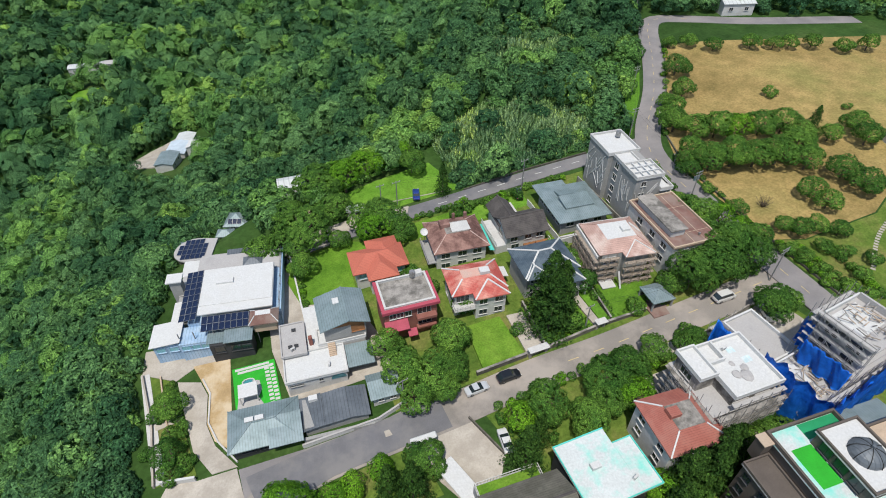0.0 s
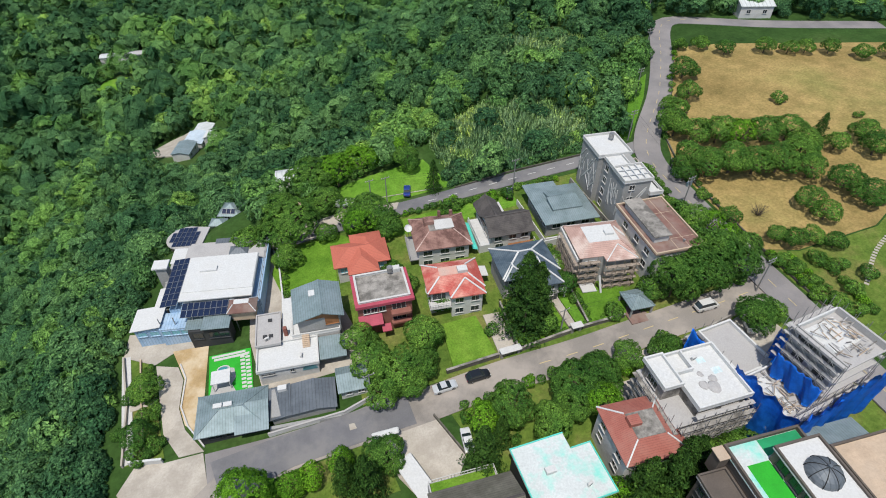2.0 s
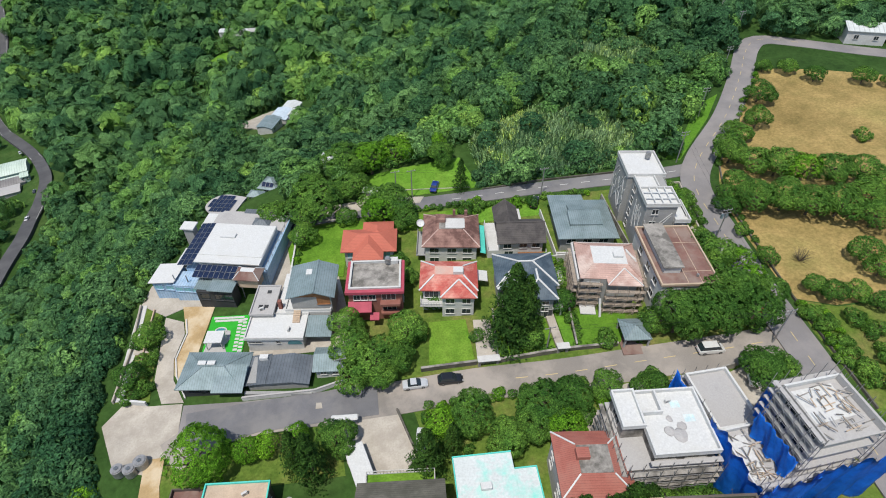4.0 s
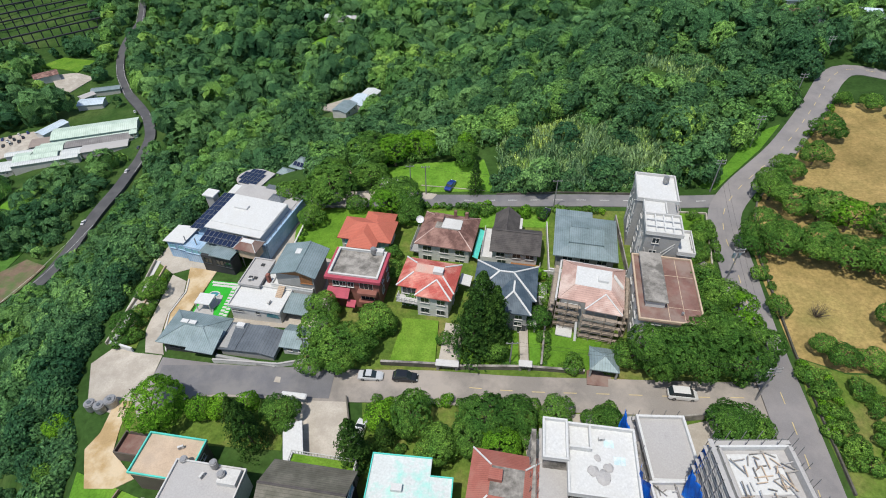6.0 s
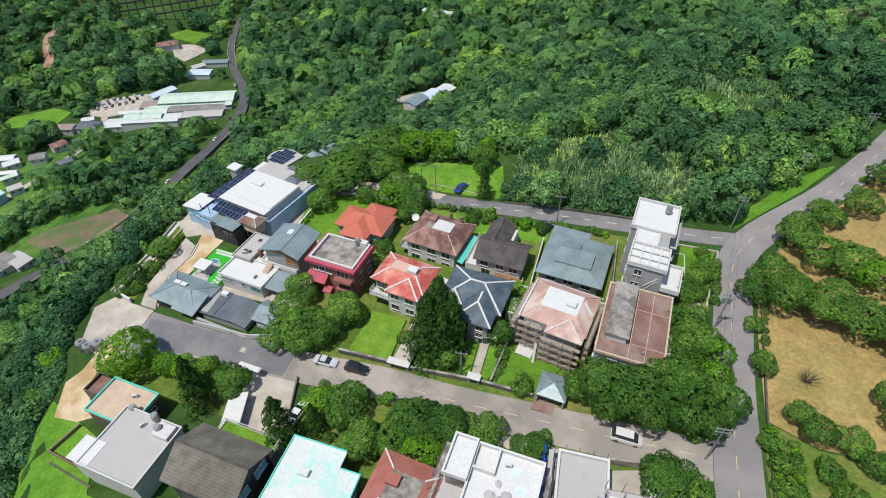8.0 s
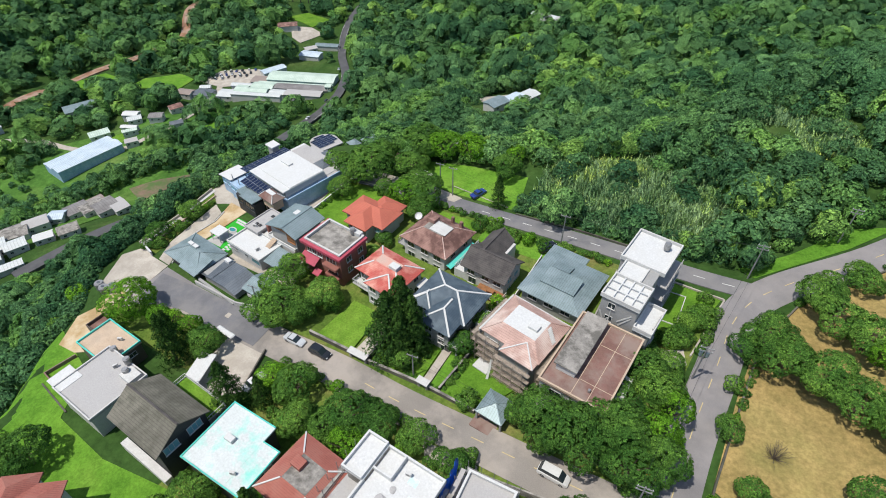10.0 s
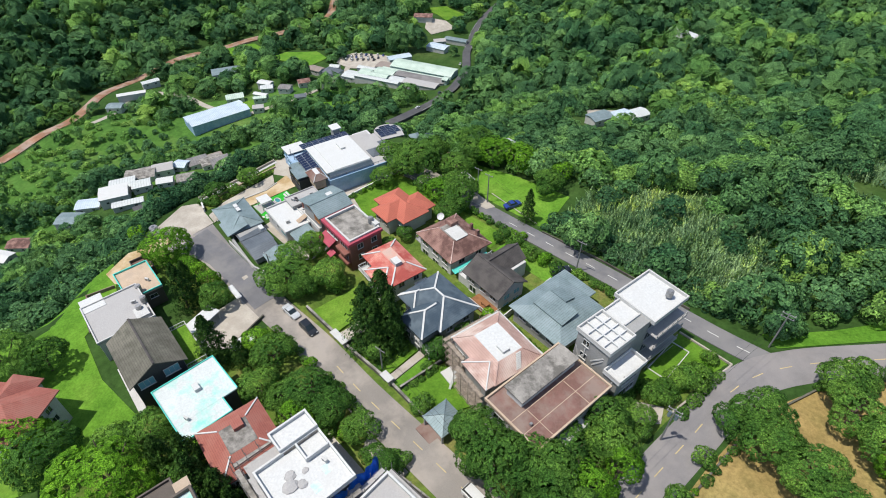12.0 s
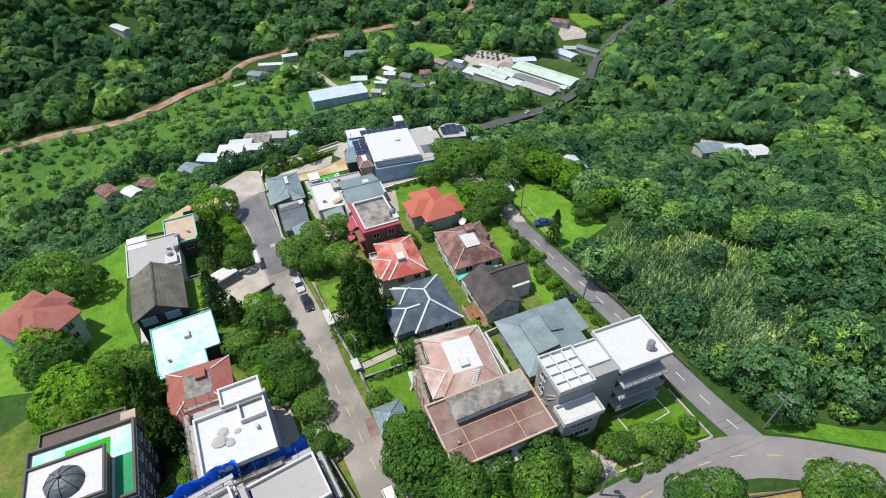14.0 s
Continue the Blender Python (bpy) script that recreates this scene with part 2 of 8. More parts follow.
M = dict(
    forest_floor=ground_material("forest_floor", [(0.03, 0.07, 0.018), (0.045, 0.1, 0.025), (0.08, 0.13, 0.04)], 0.03, 0.8),
    lawn=ground_material("lawn_grass", [(0.085, 0.2, 0.022), (0.13, 0.27, 0.03), (0.18, 0.31, 0.045)], 0.08, 3.0, 0.3),
    meadow=ground_material("meadow_grass", [(0.09, 0.23, 0.025), (0.135, 0.3, 0.035), (0.18, 0.32, 0.05)], 0.06, 2.0, 0.3),
    dry=ground_material("dry_grass", [(0.27, 0.2, 0.085), (0.38, 0.285, 0.125), (0.29, 0.27, 0.1)], 0.035, 1.5, 0.3),
    yard=ground_material("yard_grass", [(0.07, 0.14, 0.025), (0.13, 0.2, 0.04), (0.22, 0.21, 0.08)], 0.12, 2.0, 0.3),
    rough=ground_material("rough_pasture", [(0.05, 0.13, 0.03), (0.085, 0.2, 0.04), (0.13, 0.22, 0.06)], 0.03, 0.5, 0.5),
    sand=surface("bare_sand", (0.48, 0.34, 0.17), 0.95, 0.2, 0.2, 3.0, (0.55, 0.5, 0.4), 0.5, 0.2, 0.4),
    concrete=surface("pale_concrete", (0.46, 0.42, 0.36), 0.9, 0.15, 0.12, 3.0, (0.26, 0.23, 0.19), 0.5, 0.25),
    asphalt=surface("worn_asphalt", (0.22, 0.21, 0.21), 0.9, 0.12, 0.15, 8.0, (0.27, 0.25, 0.24), 0.6, 0.1, 0.2),
    street=surface("dusty_street_asphalt", (0.26, 0.238, 0.213), 0.9, 0.15, 0.08, 8.0, (0.36, 0.32, 0.28), 0.7, 0.12, 0.2),
    asphalt_dark=surface("patched_asphalt", (0.16, 0.16, 0.17), 0.9, 0.12, 0.15, 8.0, (0.24, 0.23, 0.22), 0.5, 0.12, 0.2),
    asphalt_valley=surface("dark_valley_asphalt", (0.085, 0.085, 0.09), 0.9, 0.12, 0.15, 8.0, (0.11, 0.11, 0.11), 0.5, 0.12, 0.2),
    yellow=surface("yellow_road_paint", (0.55, 0.44, 0.22), 0.8, 0.2, 1.0, 9.0),
    whitepaint=surface("white_road_paint", (0.65, 0.65, 0.62), 0.8, 0.2, 1.0, 9.0),
    white=surface("white_roof_paint", (0.63, 0.64, 0.63), 0.65, 0.06, 0.3, 3.0, (0.46, 0.46, 0.44), 0.5, 0.3, 0.05),
    white_wall=surface("white_wall_paint", (0.6, 0.6, 0.58), 0.8, 0.08, 0.4, 4.0, (0.36, 0.35, 0.33), 0.5, 0.4, 0.05),
    blue_wall=surface("pale_blue_wall_panels", (0.3, 0.45, 0.62), 0.6, 0.12, 0.4, 2.0, (0.45, 0.55, 0.65), 0.5, 0.3, 0.1, courses=0.6, axis=0),
    grey_wall=surface("grey_wall_render", (0.36, 0.36, 0.35), 0.85, 0.15, 0.4, 4.0, (0.2, 0.2, 0.19), 0.5, 0.4),
    slate_metal=surface("blue_grey_metal_roof", (0.22, 0.29, 0.3), 0.45, 0.12, 0.25, 2.0, (0.27, 0.33, 0.35), 0.5, 0.3, 0.25, 0.2, courses=0.45, axis=0),
    dark_metal=surface("dark_grey_metal_roof", (0.13, 0.15, 0.17), 0.5, 0.12, 0.25, 2.0, (0.18, 0.2, 0.22), 0.4, 0.3, 0.25, 0.2, courses=0.6, axis=0),
    red_tile=surface("red_roof_tiles", (0.48, 0.1, 0.08), 0.7, 0.18, 0.3, 5.0, (0.62, 0.33, 0.26), 0.75, 0.25, 0.3, courses=0.3, axis=1),
    coral_tile=surface("coral_roof_tiles", (0.52, 0.15, 0.1), 0.75, 0.12, 0.3, 4.0, (0.42, 0.12, 0.08), 0.5, 0.3, 0.3, courses=0.3, axis=1),
    maroon_tile=surface("weathered_maroon_roof", (0.17, 0.09, 0.075), 0.85, 0.3, 0.3, 4.0, (0.36, 0.22, 0.18), 0.6, 0.3, 0.3, courses=0.3, axis=1),
    pink_tile=surface("faded_pink_roof", (0.5, 0.33, 0.28), 0.8, 0.15, 0.3, 3.0, (0.62, 0.52, 0.46), 0.7, 0.16, 0.3, courses=0.35, axis=1),
    rust_tile=surface("faded_rust_roof_tiles", (0.38, 0.13, 0.1), 0.8, 0.15, 0.3, 4.0, (0.3, 0.14, 0.11), 0.6, 0.3, 0.3, courses=0.3, axis=1),
    faded_deck=surface("faded_pink_roof_paint", (0.6, 0.42, 0.35), 0.8, 0.12, 0.5, 4.0, (0.5, 0.2, 0.15), 0.5, 0.5, 0.2),
    brown_tile=surface("red_brown_roof_coating", (0.21, 0.115, 0.095), 0.85, 0.2, 0.3, 4.0, (0.25, 0.2, 0.17), 0.7, 0.2, 0.2),
    dark_shingle=surface("dark_brown_shingles", (0.075, 0.068, 0.066), 0.9, 0.25, 0.3, 4.0, (0.12, 0.11, 0.1), 0.5, 0.4, 0.3, courses=0.35, axis=1),
    old_tile=surface("mossy_grey_roof_tiles", (0.17, 0.16, 0.13), 0.9, 0.25, 0.3, 5.0, (0.08, 0.08, 0.06), 0.6, 0.5, 0.5, courses=0.4, axis=1),
    navy_tile=surface("navy_roof_tiles", (0.06, 0.09, 0.12), 0.6, 0.15, 0.3, 4.0, (0.13, 0.17, 0.2), 0.5, 0.4, 0.35, courses=0.33, axis=0),
    old_concrete=surface("stained_roof_concrete", (0.34, 0.32, 0.29), 0.95, 0.25, 0.4, 4.0, (0.09, 0.085, 0.075), 0.85, 0.35, 0.3),
    brick=surface("red_brown_brick", (0.28, 0.11, 0.085), 0.85, 0.2, 0.5, 10.0, (0.2, 0.1, 0.08), 0.4, 0.5, 0.2),
    pink_trim=surface("crimson_parapet_tiles", (0.42, 0.075, 0.11), 0.7, 0.12, 0.5, 5.0),
    dark_wall=surface("dark_slate_cladding", (0.045, 0.047, 0.05), 0.7, 0.2, 0.4, 4.0),
    turquoise=surface("turquoise_waterproof_coat", (0.6, 0.64, 0.63), 0.6, 0.06, 0.3, 3.0, (0.16, 0.6, 0.5), 0.95, 0.16, 0.05, stain_pos=0.55),
    turq_trim=surface("turquoise_parapet", (0.1, 0.6, 0.5), 0.6, 0.12, 0.4, 4.0),
    tarp=surface("blue_tarpaulin", (0.015, 0.2, 0.85), 0.45, 0.25, 0.6, 2.0, (0.03, 0.25, 0.75), 0.4, 0.6, 0.6),
    green_turf=surface("bright_artificial_turf", (0.03, 0.4, 0.03), 0.9, 0.12, 0.4, 6.0),
    green_paint=surface("green_terrace_paint", (0.02, 0.3, 0.12), 0.7, 0.12, 0.4, 6.0),
    cyan_stain=surface("pale_cyan_wash_on_screed", (0.5, 0.66, 0.68), 0.7, 0.12, 1.0, 3.0, (0.63, 0.64, 0.63), 0.9, 0.8),
    tan=surface("tan_roof_screed", (0.52, 0.4, 0.29), 0.9, 0.12, 0.4, 4.0, (0.4, 0.33, 0.26), 0.4, 0.3),
    taupe=surface("taupe_wall_tiles", (0.12, 0.1, 0.085), 0.7, 0.12, 0.4, 5.0),
    grey_roof=surface("grey_roof_slab", (0.45, 0.44, 0.43), 0.9, 0.12, 0.3, 4.0, (0.3, 0.29, 0.28), 0.5, 0.3),
    steel=surface("dull_steel", (0.35, 0.35, 0.35), 0.5, 0.2, 2.0, 8.0, metal=0.6),
    rust=surface("weathered_scaffold_timber", (0.3, 0.25, 0.2), 0.9, 0.3, 2.0, 8.0),
    yellow_steel=surface("yellow_painted_steel", (0.65, 0.33, 0.03), 0.5, 0.12, 1.0, 6.0),
    wood=surface("orange_brown_timber", (0.3, 0.14, 0.06), 0.7, 0.2, 1.0, 6.0),
    bark=surface("tree_bark", (0.12, 0.095, 0.07), 0.95, 0.3, 2.0, 8.0, bump=0.5),
    stone=surface("dark_stone_wall", (0.16, 0.145, 0.125), 0.95, 0.3, 0.8, 5.0, (0.07, 0.08, 0.05), 0.6, 0.5, 0.5, island=0.4),
    solar=surface("solar_cells", (0.015, 0.025, 0.06), 0.2, 0.15, 1.0, 4.0, bump=0.0),
    rubber=surface("black_rubber", (0.02, 0.02, 0.02), 0.8, 0.1),
    glass=glass_material("window_glass"),
    cyan_glass=glass_material("pale_cyan_glass", (0.18, 0.4, 0.45), 0.15),
    metal_pole=surface("galvanised_pole", (0.3, 0.3, 0.3), 0.6, 0.15, 1.0, 5.0, metal=0.4),
    water=glass_material("pool_water", (0.05, 0.22, 0.24), 0.05),
    earth=surface("red_brown_creek_bed", (0.28, 0.15, 0.09), 0.9, 0.3, 0.1, 1.0, (0.4, 0.33, 0.28), 0.6, 0.08),
    leaf=leaf_material("broad_leaves", (0.068, 0.18, 0.045), (0.14, 0.29, 0.068), 0.3, 0.34, per_object=0.4, dapple_scale=4.2),
    leaf_bright=leaf_material("bright_young_leaves", (0.1, 0.26, 0.024), (0.155, 0.35, 0.034), 0.4, 0.32, per_object=0.25, dapple_scale=4.2),
    needle=leaf_material("dark_conifer_needles", (0.03, 0.08, 0.02), (0.055, 0.125, 0.028), 0.5, 0.15, per_object=0.2, dapple_scale=3.5),
    forest=leaf_material("forest_leaves", (0.064, 0.155, 0.074), (0.158, 0.29, 0.122), 0.03, 0.32, dapple_scale=1.9),
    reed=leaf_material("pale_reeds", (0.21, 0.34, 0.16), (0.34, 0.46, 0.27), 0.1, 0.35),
)


# ---- building blocks ----
def mesh_from(bm, name, mat, smooth=False):
    me = bpy.data.meshes.new(name)
    bmesh.ops.recalc_face_normals(bm, faces=bm.faces)
    bm.to_mesh(me)
    bm.free()
    for mm in (mat if isinstance(mat, (list, tuple)) else [mat]):
        me.materials.append(mm)
    if smooth:
        for p in me.polygons:
            p.use_smooth = True
    return me


def part(name, bm, mat, parent, label="", smooth=False):
    ob = new(name, mesh_from(bm, name, mat, smooth))
    ob.parent = parent
    if label:
        tagged(ob, label)
    return ob


def thing(name, m, label, category, group="", kind=""):
    ob = new(name)
    ob.empty_display_size = 0.3
    ob.matrix_basis = m
    return tagged(ob, label, category, group, kind)


def box(bm, x0, y0, z0, x1, y1, z1, bev=0.0, m=None):
    """A box between two corners, its edges bevelled."""
    res = bmesh.ops.create_cube(bm, size=1.0)
    vs = res["verts"]
    mm = Matrix.Translation(((x0 + x1) / 2, (y0 + y1) / 2, (z0 + z1) / 2)) @ Matrix.Diagonal((abs(x1 - x0), abs(y1 - y0), abs(z1 - z0), 1))
    bmesh.ops.transform(bm, matrix=(m @ mm) if m else mm, verts=vs)
    if bev:
        es = list({e for v in vs for e in v.link_edges})
        bmesh.ops.bevel(bm, geom=es, offset=bev, segments=1, affect="EDGES")
    return bm


def bx(*a, **k):
    return box(bmesh.new(), *a, **k)


def bar(bm, a, b, r, n=6):
    """A round bar from a to b."""
    a, b = Vector(a), Vector(b)
    d = b - a
    res = bmesh.ops.create_cone(bm, cap_ends=True, segments=n, radius1=r, radius2=r, depth=d.length)
    q = Vector((0, 0, 1)).rotation_difference(d.normalized()).to_matrix().to_4x4()
    bmesh.ops.transform(bm, matrix=Matrix.Translation((a + b) / 2) @ q, verts=res["verts"])
    return bm


def flat_bar(bm, a, b, w, h):
    """A rectangular bar lying from a to b, w wide and h high."""
    a, b = Vector(a), Vector(b)
    d = b - a
    m = Matrix.Translation((a + b) / 2) @ d.to_track_quat("X", "Z").to_matrix().to_4x4()
    return box(bm, -d.length / 2, -w / 2, -h / 2, d.length / 2, w / 2, h / 2, m=m)


def solid(bm, top, drop):
    """A solid slab under a polygon of 3D points, thickened downwards."""
    a = [bm.verts.new(p) for p in top]
    b = [bm.verts.new((p[0], p[1], p[2] - drop)) for p in top]
    bm.faces.new(a)
    bm.faces.new(list(reversed(b)))
    n = len(a)
    for i in range(n):
        bm.faces.new((a[i], b[i], b[(i + 1) % n], a[(i + 1) % n]))
    return bm


# ---- terrain ----
EDGE = np.array([(-16, 42), (-24, 50), (-25, 75), (-22, 98), (-8, 111), (15, 119), (38, 124), (62, 124), (85, 134), (110, 160), (150, 205), (300, 270), (900, 400),
                 (900, -900), (200, -900), (60, -200), (12, -60), (-6, -20), (-13, 0), (-6, 14), (-13, 28)], float)
CTRL = np.array([(12, 262, -63), (1, 313, -84), (-35, 533, -110), (-165, 350, -128), (-272, 490, -158), (-266, 205, -131), (-226, 110, -123), (-152, 197, -123),
                 (-365, 89, -142), (-405, 272, -148), (37, 146, -9), (-355, -37, -138), (-300, 0, -133), (-150, 60, -98), (-150, 280, -122), (-360, 350, -150),
                 (-168, 345, -133), (-210, 340, -138), (-250, 325, -139), (-240, 436, -146), (-290, 500, -143), (-380, 205, -142), (134, 271, -21)], float)


def plateau(x, y):
    return -4.1 + 0.085 * np.clip(x, -30, 175) + 0.005 * np.clip(y, -100, 300)


def edge_distance(x, y):
    """Distance outside the rim of the plateau; negative within."""
    x, y = np.asarray(x, float), np.asarray(y, float)
    d = np.full(x.shape, 1e9)
    inside = np.zeros(x.shape, bool)
    n = len(EDGE)
    for i in range(n):
        (ax, ay), (bx_, by) = EDGE[i], EDGE[(i + 1) % n]
        vx, vy = bx_ - ax, by - ay
        t = np.clip(((x - ax) * vx + (y - ay) * vy) / (vx * vx + vy * vy), 0, 1)
        d = np.minimum(d, np.hypot(x - ax - t * vx, y - ay - t * vy))
        if ay != by:
            inside ^= ((ay > y) != (by > y)) & (x < (bx_ - ax) * (y - ay) / (by - ay) + ax)
    return np.where(inside, -d, d)


def slope_raw(x, y):
    s = np.maximum(edge_distance(x, y), 0)
    hills = 0.22 * np.maximum(-x - 430 - 0.12 * y, 0) + 0.10 * np.maximum(y - 620, 0)
    return plateau(x, y) - 130 * (1 - np.exp(-s / 115)) + np.minimum(hills, 260), s


_cx, _cy, _cz = CTRL.T
_res = _cz - slope_raw(_cx, _cy)[0]


def ground_z(x, y):
    x, y = np.asarray(x, float), np.asarray(y, float)
    z, s = slope_raw(x, y)
    num, den = np.zeros(x.shape), np.full(x.shape, 0.15)
    for cx, cy, r in zip(_cx, _cy, _res):
        w = np.exp(-((x - cx) ** 2 + (y - cy) ** 2) / (2 * 55.0 ** 2))
        num, den = num + w * r, den + w
    return z + num / den * (1 - np.exp(-s / 30))


def gz(x, y):
    return float(ground_z(x, y))


def lines(lo, a, b, hi, step, grow=1.18):
    mid = list(np.arange(a, b + step / 2, step))
    up, d = [], step
    while mid[-1] + sum(up[:0]) < hi and (not up or up[-1] < hi):
        d *= grow
        up.append((up[-1] if up else mid[-1]) + min(d, 120))
    dn, d = [], step
    while not dn or dn[-1] > lo:
        d *= grow
        dn.append((dn[-1] if dn else mid[0]) - min(d, 120))
    return np.array(dn[::-1] + mid + up)


def grid_mesh(name, X, Y, zf, mat):
    gx, gy = np.meshgrid(X, Y)
    zz = zf(gx, gy)
    vs = np.stack([gx, gy, zz], -1).reshape(-1, 3)
    nx, ny = len(X), len(Y)
    i = (np.arange(ny - 1)[:, None] * nx + np.arange(nx - 1)[None]).ravel()
    fs = np.stack([i, i + 1, i + nx + 1, i + nx], -1)
    me = bpy.data.meshes.new(name)
    me.from_pydata(vs.tolist(), [], fs.tolist())
    me.materials.append(mat)
    for p in me.polygons:
        p.use_smooth = True
    return new(name, me)


def terrain_z(x, y):
    z = ground_z(x, y)
    s = edge_distance(x, y)
    rough = 4.0 * np.sin(x * 0.043 + 1.3 * np.sin(y * 0.021)) * np.sin(y * 0.037 + np.sin(x * 0.027))
    return z + rough * np.clip((s - 25) / 60, 0, 1)


ground = grid_mesh("ground", lines(-2600, -34, 182, 2600, 3.0, 1.05), lines(-2400, -30, 150, 2800, 3.0, 1.05), terrain_z, M["forest_floor"])
tagged(ground, "hillside ground of dark soil and undergrowth", "ground", kind="structure")


def drape(bm, poly, dz, step=4.0, skirt=0.0, zf=terrain_z):
    """A polygon of the plan laid over the ground, cut into cells, with an optional skirt down its sides."""
    f = bm.faces.new([bm.verts.new((x, y, 0)) for x, y in poly])
    xs, ys = [p[0] for p in poly], [p[1] for p in poly]
    for k in range(2):
        lo, hi = (min(xs), max(xs)) if k == 0 else (min(ys), max(ys))
        for v in np.arange(math.ceil(lo / step) * step, hi, step):
            co = (v, 0, 0) if k == 0 else (0, v, 0)
            bmesh.ops.bisect_plane(bm, geom=bm.verts[:] + bm.edges[:] + bm.faces[:], plane_co=co, plane_no=(1 - k, k, 0))
    pts = np.array([v.co[:2] for v in bm.verts])
    zz = zf(pts[:, 0], pts[:, 1]) + dz
    for v, z in zip(bm.verts, zz):
        v.co.z = z
    if skirt:
        rim = [e for e in bm.edges if e.is_boundary]
        res = bmesh.ops.extrude_edge_only(bm, edges=rim)
        for v in res["geom"]:
            if isinstance(v, bmesh.types.BMVert):
                v.co.z -= skirt
    return bm


def patch(name, poly, dz, mat, label, category, skirt=0.3, step=4.0):
    ob = new(name, mesh_from(drape(bmesh.new(), poly, dz, step, skirt), name, mat))
    return tagged(ob, label, category, kind="structure")


def smooth_line(pts, step=3.0):
    """A line through the points, rounded at its bends (Catmull-Rom)."""
    p = [np.array(q, float) for q in pts]
    p = [2 * p[0] - p[1], *p, 2 * p[-1] - p[-2]]
    out = []
    for i in range(1, len(p) - 2):
        n = max(2, int(np.linalg.norm(p[i + 1] - p[i]) / step))
        for t in np.linspace(0, 1, n, endpoint=False):
            out.append(0.5 * (2 * p[i] + (p[i + 1] - p[i - 1]) * t + (2 * p[i - 1] - 5 * p[i] + 4 * p[i + 1] - p[i + 2]) * t * t + (3 * p[i] - p[i - 1] - 3 * p[i + 1] + p[i + 2]) * t ** 3))
    out.append(p[-2])
    return np.array(out)


def offsets(line):
    d = np.gradient(line, axis=0)
    d /= np.linalg.norm(d, axis=1, keepdims=True)
    return np.stack([-d[:, 1], d[:, 0]], -1)


def road_strip(name, pts, width, mat, label, dz=0.1, thick=0.25, smooth=True, category="road"):
    """A road along a line of the plan: a slab with a cambered top, its edges sunk into the ground."""
    ln = smooth_line(pts)
    nrm = offsets(ln)
    prof = [(-0.5, -thick), (-0.5, 0.0), (-0.25, 0.03), (0, 0.045), (0.25, 0.03), (0.5, 0.0), (0.5, -thick)]
    zc = terrain_z(ln[:, 0], ln[:, 1])
    vs, fs = [], []
    for i in range(len(ln)):
        for u, h in prof:
            x, y = ln[i] + nrm[i] * u * width
            z = max(zc[i], float(terrain_z(x, y)) * 0.6 + zc[i] * 0.4) + dz
            vs.append((x, y, z + h))
    k = len(prof)
    for i in range(len(ln) - 1):
        for j in range(k - 1):
            fs.append((i * k + j, i * k + j + 1, (i + 1) * k + j + 1, (i + 1) * k + j))
    me = bpy.data.meshes.new(name)
    me.from_pydata(vs, [], fs)
    me.materials.append(mat)
    return tagged(new(name, me), label, category, kind="structure")


# roads: the village street, the avenue at its end, the back road, the valley road
STREET = [(-9, 45.5), (-2, 48.6), (6, 48.9), (16, 47.6), (30, 45.6), (45, 43.9), (60, 41.2), (75, 39.2), (90, 37.2), (101, 36)]
AVENUE = [(97, -5), (99.8, 15), (102.1, 30), (104.9, 50), (108, 66), (111, 80), (118, 90), (136, 105.4), (153, 123.4), (166, 138.5), (174, 143), (184, 138), (205, 124), (240, 106)]
BACK = [(113, 87.5), (104, 88.5), (90, 91), (78, 93), (60, 95.6), (48, 97.5), (38, 99), (26, 100.5), (19, 101)]
VROAD = [(-180, 90), (-165, 148), (-153, 197), (-149, 235), (-146, 270), (-150, 300), (-152, 325), (-155, 348), (-165, 372), (-181, 402), (-204, 434), (-226, 470), (-247, 510), (-262, 560), (-268, 633), (-300, 760)]
road_strip("road", STREET, 6.8, M["street"], "grey worn asphalt village street", 0.10)
road_strip("road", AVENUE, 6.9, M["asphalt"], "grey asphalt avenue with yellow centre dashes", 0.13)
road_strip("road", BACK, 4.6, M["asphalt_dark"], "narrow dark asphalt back road", 0.16)
road_strip("road", VROAD, 7.5, M["asphalt_valley"], "two-lane asphalt valley road", 1.9, 3.0)


# ---- house parts ----
def house(cx, cy, yaw, label, sink=0.5, name="house", category="house"):
    """An empty house; z runs from the ground at its middle."""
    ob = thing(name, pose(cx, cy, gz(cx, cy), 0, 0, yaw), label, category)
    ob["g"] = gz(cx, cy)
    return ob


def walls(ob, x0, y0, x1, y1, top, mat, base=-1.2, name="wall"):
    return part(name, bx(x0, y0, base, x1, y1, top, 0.04), M[mat], ob)


def face_pose(side, rect):
    """A pose whose x runs along a wall of the rectangle, y out of it, and z up."""
    x0, y0, x1, y1 = rect
    return {"f": pose((x0 + x1) / 2, y0, 0, 0, 0, 180), "b": pose((x0 + x1) / 2, y1, 0, 0, 0, 0),
            "l": pose(x0, (y0 + y1) / 2, 0, 0, 0, 90), "r": pose(x1, (y0 + y1) / 2, 0, 0, 0, -90)}[side]


